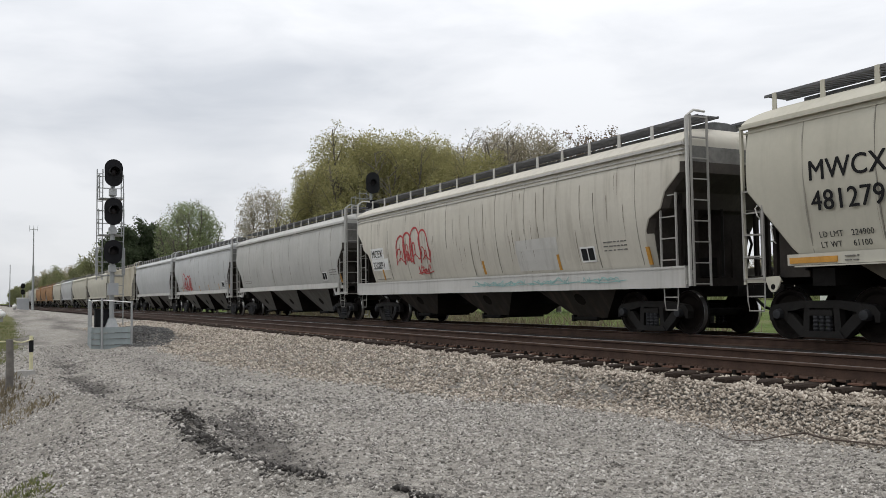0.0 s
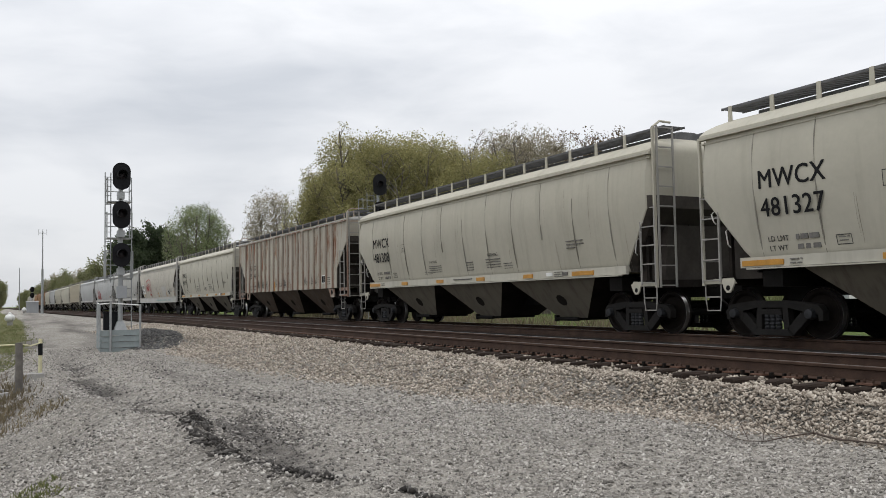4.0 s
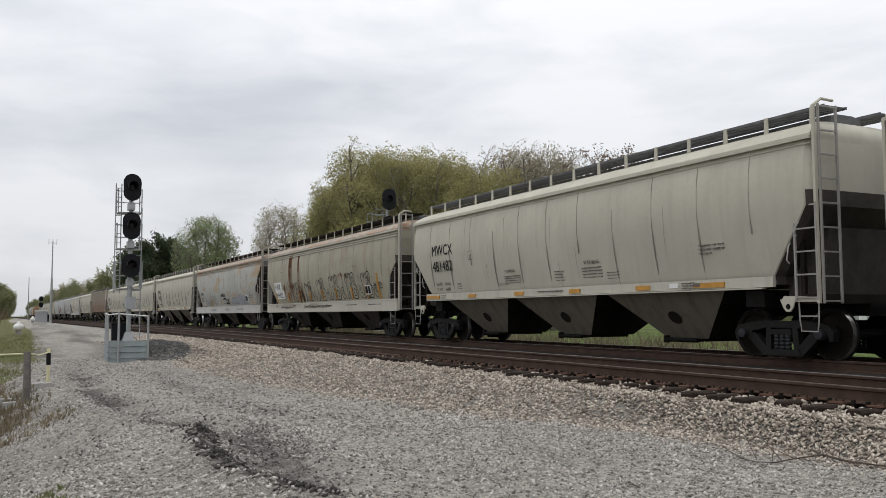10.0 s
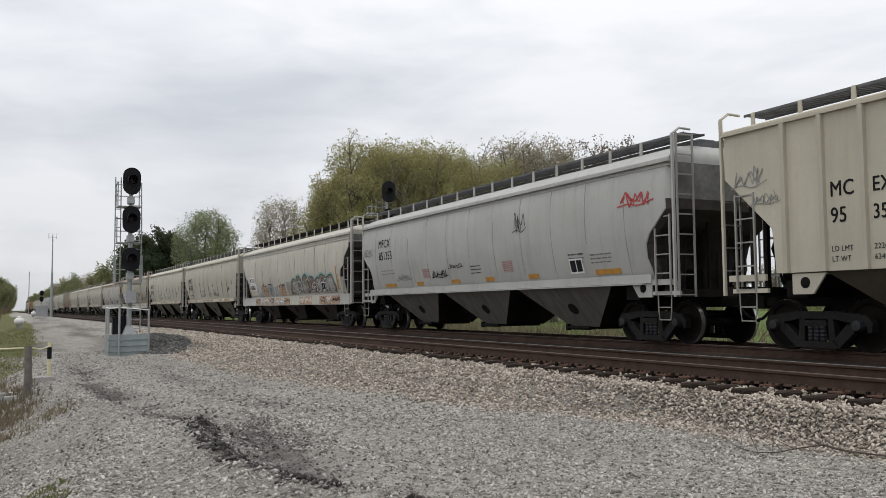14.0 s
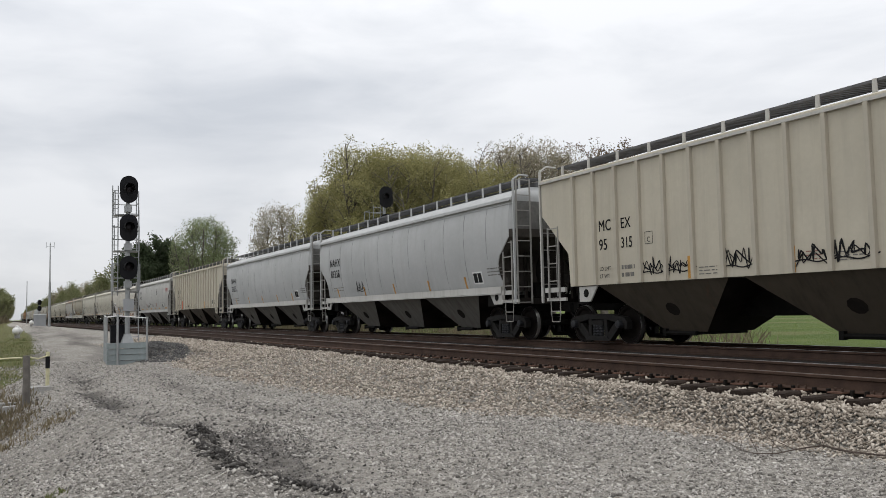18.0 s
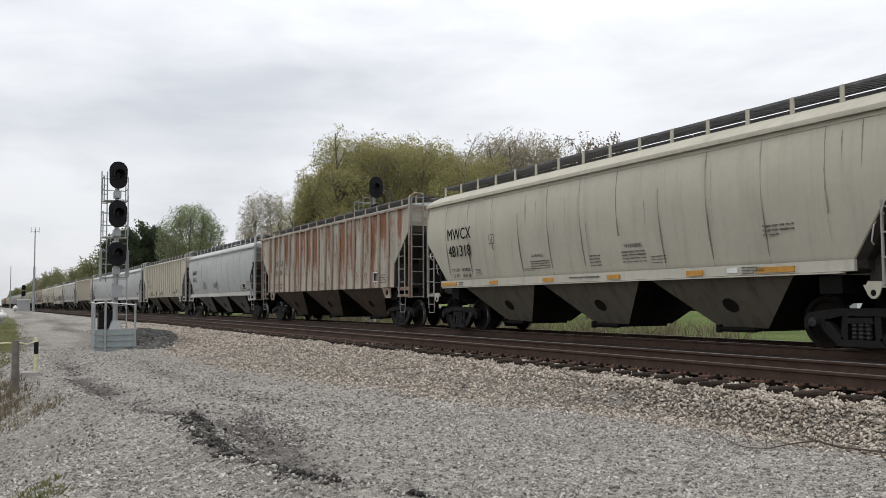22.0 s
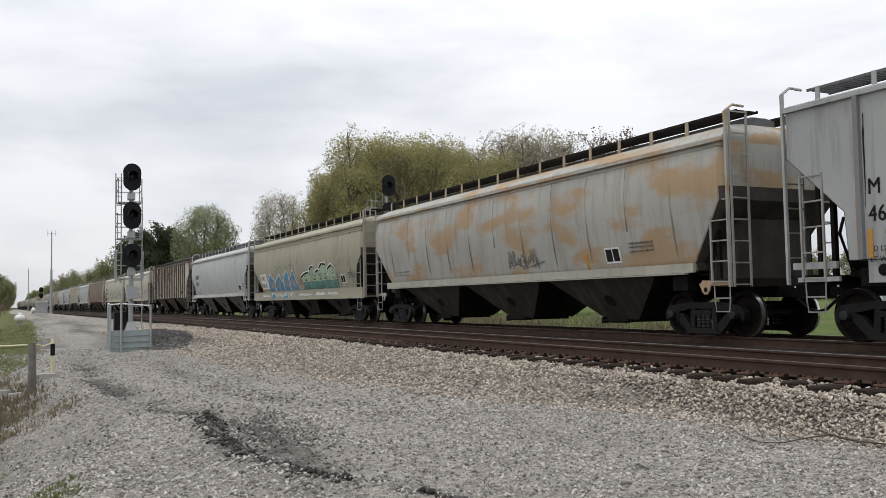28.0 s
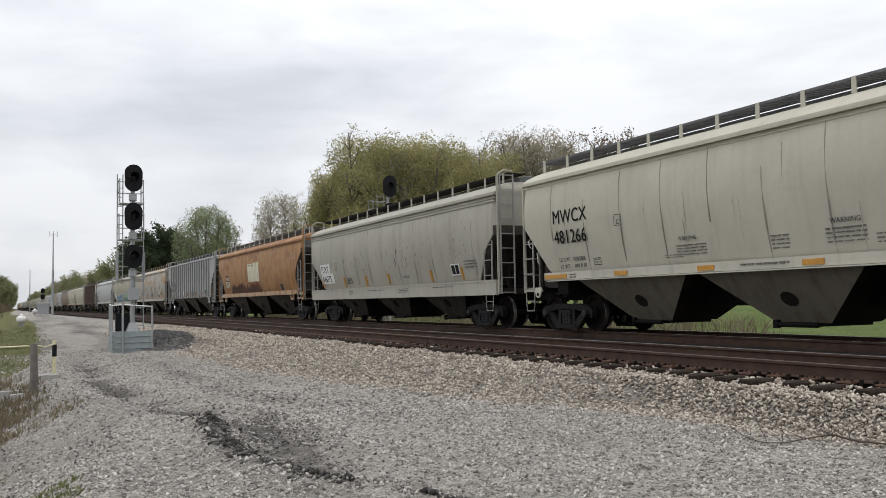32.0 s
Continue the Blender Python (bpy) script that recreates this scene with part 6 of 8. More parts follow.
def blocks(car, y0, w, count, base, top, seed, fill, edge, inner, halo=None, ribbed=False, ragged=0.12):
    """Spiky block forms of a painted piece: each a filled polygon of its own with a bold edge and inner bars."""
    r = random.Random(seed)
    step = w / count
    for k in range(count):
        y, ww = y0 - k * step, step * r.uniform(0.92, 1.08)
        pts = [(y, base), (y - 0.04 * ww, base + (top - base) * r.uniform(0.55, 0.75))]
        for u in (0.14, 0.30, 0.46, 0.60, 0.76, 0.90):
            pts.append((y - u * ww, top - (top - base) * r.choice((0.0, ragged, ragged * 0.4, ragged * 2.2))))
        pts += [(y - 0.97 * ww, base + (top - base) * r.uniform(0.5, 0.7)), (y - ww, base)]
        body, line = Shape(), Shape()
        top_fill(body, pts, base, ribbed, 0.0070)
        line.add(*ribbon(pts, 0.038, ribbed, 0.0086))
        for _ in range(3):
            u0, u1 = sorted((r.uniform(0.12, 0.88), r.uniform(0.12, 0.88)))
            z0 = base + (top - base) * r.uniform(0.08, 0.4)
            z1 = base + (top - base) * r.uniform(0.45, 0.85)
            line.add(*ribbon(rounded_line([(y - u0 * ww, z0), (y - u0 * ww - 0.03, z1), (y - u1 * ww, z1 - 0.05), (y - u1 * ww, z0 + 0.05)], 0.05, 1), 0.026, ribbed, 0.0092))
        mesh = quick_mesh("graffiti_form", body.v + line.v, body.f + [tuple(i + len(body.v) for i in f) for f in line.f], fill[k % len(fill)])
        mesh.materials.append(edge if k % 3 else inner)
        for i, p in enumerate(mesh.polygons):
            p.material_index = 0 if i < len(body.f) else 1
        part("graffiti_form", mesh, car)
    if halo:
        s = Shape()
        n = 40
        top_fill(s, [(y0 + 0.12 - (w + 0.3) * i / n, top + 0.10 + 0.06 * math.sin(i * 1.1) - 0.5 * max(0.0, abs(i / n - 0.5) - 0.4)) for i in range(n + 1)], base, ribbed, 0.0045)
        part("graffiti_halo", s.mesh("graffiti_halo", halo), car, label="pale teal sprayed halo")


def silver_piece(car, h, ribbed):
    blocks(car, h - 2.95, 5.5, 5, 1.46, 2.10, 60, (M_GREYFILL, M_SALMON, M_GREYFILL), M_LETTER, M_WHITE, ragged=0.22)
    panel(car, "patch", h - 9.33, h - 8.63, 1.47, 2.13, ribbed, M_GREYFILL, 0.010, "grey painted-over patch")
    bubbles(car, h - 9.45, 1.46, 6.3, 0.92, 7, 61, M_LETTER, 0.04, fill=M_SALMONDARK, halo=M_TEAL)
    for y, w in ((10.0, 0.62), (11.35, 0.45), (13.6, 0.5), (14.75, 0.85)):
        panel(car, "patch", h - y - w, h - y, 1.50, 2.12, ribbed, M_GREYFILL, 0.0150, "grey painted-over patch")
    for i, y in enumerate((9.65, 10.7, 11.7, 12.6, 13.5, 14.3, 15.1)):
        bubbles(car, h - y, 1.52, 0.6, 0.66, 1, 66 + i, M_WHITE, 0.028)
    panel(car, "graffiti_fill", h - 9.45, h - 2.95, 0.99, 1.35, 2, M_SALMON, 0.0060)
    blocks(car, h - 3.0, 6.4, 7, 1.0, 1.34, 62, (M_SALMON, M_GREYFILL), M_WHITE, M_LETTER, ribbed=2, ragged=0.25)
    panel(car, "graffiti_fill", h - 16.6, h - 9.48, 0.99, 1.35, 2, M_SALMON, 0.0050)
    panel(car, "patch", h - 10.97, h - 9.5, 0.99, 1.36, 2, M_WHITEOLD, 0.0064, "clean white sill patch")
    panel(car, "patch", h - 14.0, h - 12.9, 0.99, 1.36, 2, M_WHITEOLD, 0.0064, "clean white sill patch")
    blocks(car, h - 11.0, 1.9, 2, 1.0, 1.34, 63, (M_SALMON,), M_WHITE, M_WHITE, ribbed=2, ragged=0.25)
    blocks(car, h - 14.05, 1.6, 2, 1.0, 1.34, 64, (M_SALMON,), M_WHITE, M_LETTER, ribbed=2, ragged=0.25)
    scrawl(car, h - 15.7, 1.1, 0.9, 0.22, 3, 65, M_LETTER, 0.035, ribbed=2)
    vertical_reflectors(car, h, ribbed, (1.42, 4.2, 7.0, 9.2, 12.0), 0.09, 1.5, 2.0)
    vertical_reflectors(car, h, ribbed, (16.1,), 0.11, 1.6, 2.6)
    drips(car, h - 2, h - 16.5, 3.8, 22, 0.3, 1.6, 0.03, 68, M_GRIMERUN, False, 1.0)


def peaks(car, h, profile, base, mat, edge, width=0.06):
    """Jagged graffiti: sharp filled peaks with a pale outline; y counts from the front."""
    pts = [(h - y, z) for y, z in profile]
    s = Shape()
    top_fill(s, pts, base, False, 0.006)
    part("graffiti_fill", s.mesh("graffiti_fill", mat), car)
    line = Shape()
    for a, b in zip(pts, pts[1:]):
        line.add(*ribbon([(a[0] + (b[0] - a[0]) * i / 5, a[1] + (b[1] - a[1]) * i / 5) for i in range(6)], width, False, 0.010))
    part("graffiti", line.mesh("graffiti", edge), car)


def blue_piece(car, h, ribbed):
    blue = (((2.75, 1.46), (2.70, 1.98), (3.05, 2.24), (3.40, 2.38), (3.62, 2.16), (3.95, 2.02), (3.85, 1.46)),
            ((3.90, 1.46), (4.15, 1.95), (4.97, 2.30), (5.30, 1.96), (5.65, 1.80), (5.55, 1.46)),
            ((5.55, 1.46), (5.70, 2.20), (5.98, 2.30), (6.23, 2.45), (6.62, 2.28), (6.56, 1.86), (6.70, 1.46)),
            ((6.60, 1.46), (6.75, 2.02), (7.35, 2.48), (7.70, 1.98), (8.10, 1.46)))
    for k, prof in enumerate(blue):
        peaks(car, h, prof, 1.45, M_BLUE, M_WHITE, 0.05)
        a = prof[0][0]
        scrawl(car, h - a - 0.45, 1.55, 0.55, 0.45, 2, 700 + k, M_GREYFILL if k % 2 else M_SALMON, 0.05)
    green = (((8.65, 1.46), (8.60, 1.98), (9.20, 2.14), (9.92, 2.20), (10.0, 1.9), (9.85, 1.46)),
             ((9.95, 1.46), (9.98, 2.30), (10.32, 2.42), (10.66, 2.44), (10.78, 1.9), (10.72, 1.46)),
             ((10.75, 1.46), (10.80, 2.16), (11.24, 2.24), (11.52, 2.20), (11.60, 1.46)),
             ((11.45, 1.46), (11.40, 2.32), (11.80, 2.50), (12.40, 2.46), (12.55, 1.9), (12.50, 1.46)),
             ((12.50, 1.46), (12.55, 2.26), (13.10, 2.40), (13.55, 2.20), (13.60, 1.46)))
    for k, prof in enumerate(green):
        peaks(car, h, [(y - 0.07, z + (0.10 if z > 1.5 else 0.0)) for y, z in prof], 1.45, M_LETTER, M_WHITE, 0.05)
        pts = [(h - y, z) for y, z in prof]
        s = Shape()
        top_fill(s, pts, 1.80, False, 0.0115)
        part("graffiti_fill", s.mesh("graffiti_fill", M_PALEGREEN), car)
        s = Shape()
        top_fill(s, [(y, min(z, 1.80)) for y, z in pts], 1.46, False, 0.0120)
        part("graffiti_fill", s.mesh("graffiti_fill", M_GREENTEAL), car)
        y = prof[0][0]
        panel(car, "graffiti_fill", h - y - 0.75, h - y - 0.55, 1.85, 2.1, False, M_LETTER, 0.014)
    bubbles(car, h - 8.1, 1.46, 0.7, 0.6, 2, 706, M_SALMON, 0.08)
    drips(car, h - 2.8, h - 15.6, 2.75, 220, 0.03, 0.17, 0.045, 320, M_SOOT, False, 1.0)
    drips(car, h - 4.5, h - 9.0, 3.0, 60, 0.04, 0.16, 0.05, 321, M_SOOT, False, 0.7)
    vertical_reflectors(car, h, ribbed, (1.35, 4.75, 7.2, 10.0, 13.3), 0.10, 1.46, 1.98)
    for i, (y, w) in enumerate(((2.0, 1.3), (8.5, 1.6), (11.0, 1.2), (12.6, 1.2))):
        scrawl(car, h - y, 1.14, w, 0.18, 4, 75 + i, M_WHITE, 0.035, ribbed=2)
    blocks(car, h - 3.6, 4.1, 4, 1.07, 1.36, 72, (M_BLUE, M_OLIVEFILL), M_WHITE, M_WHITE, ribbed=2, ragged=0.3)


def orange_patch(car, h, ribbed):
    panel(car, "patch", h - 9.0, h - 7.8, 2.12, 3.16, ribbed, M_CREAM, 0.007, "cream panel")
    panel(car, "patch", h - 10.22, h - 9.03, 2.12, 3.18, ribbed, M_CREAM, 0.006, "cream panel")
    panel(car, "number_patch", h - 3.0, h - 2.12, 1.92, 2.26, ribbed, M_WHITEOLD, 0.007, "old white patch behind the number")
    panel(car, "number_patch", h - 3.0, h - 2.12, 2.28, 2.66, ribbed, M_MAROON, 0.006)
    put_text(car, "NAHX", h - 2.18, 2.34, 0.24, ribbed, M_CREAM)
    put_text(car, "6218", h - 2.20, 1.98, 0.24, ribbed, M_LETTER)
    # ragged maroon repaint low on the side
    r = random.Random(66)
    s = Shape()
    top_fill(s, [(h - 3.2 - 0.12 * i, 1.98 + r.uniform(-0.16, 0.16) - (0.25 if i in (0, 1, 2, 57, 58, 59) else 0.0) - (0.18 if 30 < i < 38 else 0.0)) for i in range(60)], 1.46, False, 0.005)
    part("repaint_patch", s.mesh("repaint_patch", M_MAROON), car, label="ragged maroon repaint")
    scrawl(car, h - 3.4, 1.55, 2.6, 0.45, 8, 184, M_LETTER_WORN, 0.025)
    scrawl(car, h - 7.2, 1.50, 3.0, 0.40, 9, 185, M_LETTER_WORN, 0.022)
    drips(car, h - 2.6, h - 10.5, 2.2, 170, 0.05, 0.35, 0.05, 181, M_MAROON, False, 0.5)
    drips(car, h - 9.5, h - 16.0, 2.5, 60, 0.05, 0.4, 0.035, 182, M_RUSTRUN, False, 1.0)
    drips(car, h - 7.8, h - 10.2, 3.20, 40, 0.05, 0.28, 0.08, 183, M_RUSTRUN, False, 0.04)
    panel(car, "inspection_stencil", h - 14.6, h - 14.1, 1.52, 1.84, ribbed, M_LETTER_WORN, 0.006)
    vertical_reflectors(car, h, ribbed, (16.1,), 0.1, 1.5, 2.4)
    scrawl(car, h - 16.2, 2.9, 0.9, 0.6, 2, 187, M_SALMON, 0.04)


def stained_marks(car, h, ribbed):
    """Wear of the cream car: drips under the roof edge, rust at the ribs, a worn oval emblem, a silver tag."""
    k = rib_y(h, 0) - rib_y(h, 1)
    for i in range(18):
        y = rib_y(h, i)
        big = i in (1, 2, 3, 9)
        drips(car, y - 0.12, y - k + 0.12, 3.85, 5, 0.25, 0.55 if not big else 1.0, 0.06 if not big else 0.11, 500 + i, M_SOOT if i % 4 == 1 else M_RUSTRUN, True, 0.35)
        drips(car, y - 0.08, y - k + 0.08, 3.4, 7, 0.03, 0.25, 0.035, 530 + i, M_RUSTRUN, True, 1.9)
        if i in (8, 9, 13, 14, 16):
            drips(car, y - 0.1, y - k + 0.1, 2.5, 16, 0.05, 0.4, 0.045, 545 + i, M_SOOT, True, 0.9)
        drips(car, y - 0.05, y - 0.15, 3.8, 3, 0.4, 1.6, 0.06, 560 + i, M_RUSTRUN, True, 1.2)
    for i in (0, 1, 2):
        panel(car, "patch", rib_y(h, i + 1) + 0.07, rib_y(h, i) - 0.07, 1.9 if i < 2 else 2.2, 2.95 if i != 1 else 3.0, True, M_BLUEGREY, 0.004, "blue-grey repainted patch")
    for i in (4, 5, 6):
        blocks(car, rib_y(h, i) - 0.08, k - 0.16, 1, 1.40, 2.0 if i == 6 else 1.9, 590 + i, (M_SILVER,), M_LETTER, M_LETTER, ribbed=True, ragged=0.2)
    for i in (4, 7, 10, 13, 16):
        panel(car, "reflector", rib_y(h, i) + 0.07, rib_y(h, i) + 0.16, 1.42, 1.95, True, M_ORANGE, 0.010)
    # worn oval emblem over two panels
    line = Shape()
    cy, cz = h - 10.25, 3.17
    for a0, a1 in ((0.25, 1.35), (1.8, 2.9), (3.3, 4.5), (4.95, 6.05)):
        for q in (1.0, 0.9, 0.8):
            line.add(*ribbon([(cy + 0.42 * q * math.cos(a0 + (a1 - a0) * i / 12), cz + 0.60 * q * math.sin(a0 + (a1 - a0) * i / 12)) for i in range(13)], 0.04, True, 0.007))
    for i in range(5):
        line.add(*ribbon([(cy + 0.28, cz - 0.50 + 0.035 * i), (cy - 0.30, cz - 0.40 + 0.05 * i)], 0.045, True, 0.0078))
    for i in range(6):
        line.add(*ribbon([(cy - 0.62, cz + 0.10 + 0.07 * i), (cy - 1.02, cz + 0.14 + 0.07 * i)], 0.05, True, 0.0078))
    part("worn_emblem", line.mesh("worn_emblem", M_EMBLEM), car)


def red_spot(car, h, ribbed):
    y = rib_y(h, 3) - 0.10
    s = Shape()
    top_fill(s, [(y, 1.75), (y - 0.05, 1.98), (y - 0.16, 2.07), (y - 0.32, 2.07), (y - 0.46, 1.96), (y - 0.52, 1.7)], 1.40, True, 0.006)
    part("spray_spot", s.mesh("spray_spot", M_REDSPOT), car)
    scrawl(car, rib_y(h, 6) - 0.1, 1.5, 0.68, 0.25, 4, 115, M_LETTER, 0.045, ribbed=True)
    scrawl(car, h - 0.3, 2.9, 0.7, 0.6, 2, 116, M_GREYFILL2, 0.03, ribbed=True)
    scrawl(car, h - 0.7, 2.6, 0.65, 0.3, 4, 117, M_GREYFILL2, 0.02, ribbed=True)


def grey_marks(car, h, ribbed):
    """Dark specks and small runs, a curly black tag, amber smears under the strips."""
    drips(car, h - 3.0, h - 15.5, 3.3, 60, 0.03, 0.16, 0.05, 161, M_SOOT, False, 1.3)
    drips(car, h - 6.0, h - 12.0, 2.9, 14, 0.1, 0.5, 0.05, 162, M_SOOT, False, 0.8)
    bubbles(car, h - 4.4, 1.58, 0.6, 0.3, 3, 163, M_LETTER, 0.03)
    for y in (4.05, 6.5, 8.75, 12.4):
        drips(car, h - y + 0.06, h - y - 0.16, 1.95, 8, 0.2, 0.5, 0.06, int(y * 10), M_ORANGE, False, 0.3)
    put_text(car, "CAUTION", h - 10.1, 1.66, 0.10, ribbed, M_LETTER_WORN)
    drawn_frame(car, h - 3.2, 2.2, 0.28, 0.30, ribbed)
    put_text(car, "C", h - 3.28, 2.25, 0.13, ribbed, M_LETTER_WORN)
    for y, w in ((4.9, 0.5), (7.0, 1.6), (9.9, 0.9), (12.8, 1.4)):
        bars(car, h - y, 1.28, w, 0.16 if w < 1 else 0.06, 3 if w < 1 else 1, 2, M_LETTER_WORN, int(y))


def ochre_tags(car, h, ribbed):
    """Outlined grey pieces, quick black tags, slanting amber strips."""
    bubbles(car, h - 3.0, 1.47, 3.4, 0.62, 5, 90, M_GREYFILL2, 0.035, inner=True)
    scrawl(car, h - 7.7, 1.98, 1.2, 0.30, 4, 91, M_LETTER, 0.035)
    scrawl(car, h - 8.3, 1.82, 0.8, 0.15, 2, 92, M_LETTER, 0.03)
    drawn_frame(car, h - 8.2, 1.58, 0.75, 0.24, ribbed, M_LETTER_WORN, 0.02)
    bubbles(car, h - 9.0, 1.50, 0.85, 0.40, 4, 93, M_LETTER, 0.04)
    bubbles(car, h - 10.3, 1.47, 3.9, 0.66, 4, 94, M_GREYFILL2, 0.05, fill=M_BLUEGREY)
    for i, y in enumerate((5.2, 9.0, 12.2)):
        scrawl(car, h - y, 1.12, 1.6, 0.18, 4, 95 + i, M_GREYFILL2, 0.03, ribbed=2)


def rust_bands(seed, heavy, extra=None):
    """Rusty rib edges, and thin runs of rust between the ribs."""
    def marks(car, h, ribbed):
        r = random.Random(seed)
        k = rib_y(h, 0) - rib_y(h, 1)
        for i in range(19):
            y = rib_y(h, i)
            drips(car, y - 0.06, y - 0.12, 4.0, 4, 0.6, 2.2, 0.045, seed + 80 + i, M_RUSTRUN, True, 0.6)
            if r.random() < (0.7 if heavy else 0.4):
                drips(car, y - 0.2 * k, y - 0.8 * k, 3.9, 9, 0.2, 0.9, 0.028, seed + i, M_RUSTBAND, True, 1.2)
            if r.random() < 0.3:
                drips(car, y - k * 0.2, y - k * 0.8, 2.1, 10, 0.06, 0.3, 0.05, seed + 120 + i, M_RUSTBAND, True, 0.5)
        if extra:
            extra(car, h, ribbed)
    return marks


def tag_row(seed, ys, z=1.42, w=1.5, hh=0.45, n=5, mat=M_LETTER, width=0.03):
    def extra(car, h, ribbed):
        for i, y in enumerate(ys):
            scrawl(car, h - y, z, w, hh, n, seed + i, mat, width, ribbed=ribbed)
    return extra


L_BEIGE = "warm grey covered hopper car with black lettering"
L_LIGHT = "clean light grey covered hopper car with white sill"
FRONTS = (-286.47, -268.17, -249.87, -231.57, -213.27, -194.97, -176.63, -158.4, -140.08, -121.68, -103.1, -84.67, -66.66, -48.89, -30.73, -11.59, 6.39, 25.21, 43.6, 61.52, 79.56, 98.62, 117.39, 135.35, 153.38, 172.64, 191.95, 211.0, 229.06, 246.92, 266.17, 284.17, 303.49, 321.46, 339.56, 358.73, 376.66, 394.85, 414.26, 433.57, 453.16, 471.69, 490.03)
NAHX_REFLECT = (2.0, 5.0, 7.9, 10.8, 13.4)


def spec(kind, paint, label, marks=None, detail=2, **more):
    return dict(kind=kind, paint=paint, label=label, marks=marks, detail=detail, **more)


def beige(number, paint=P_BEIGE, load=("", ""), **more):
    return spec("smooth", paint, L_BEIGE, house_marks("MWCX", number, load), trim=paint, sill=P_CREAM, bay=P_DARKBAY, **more)


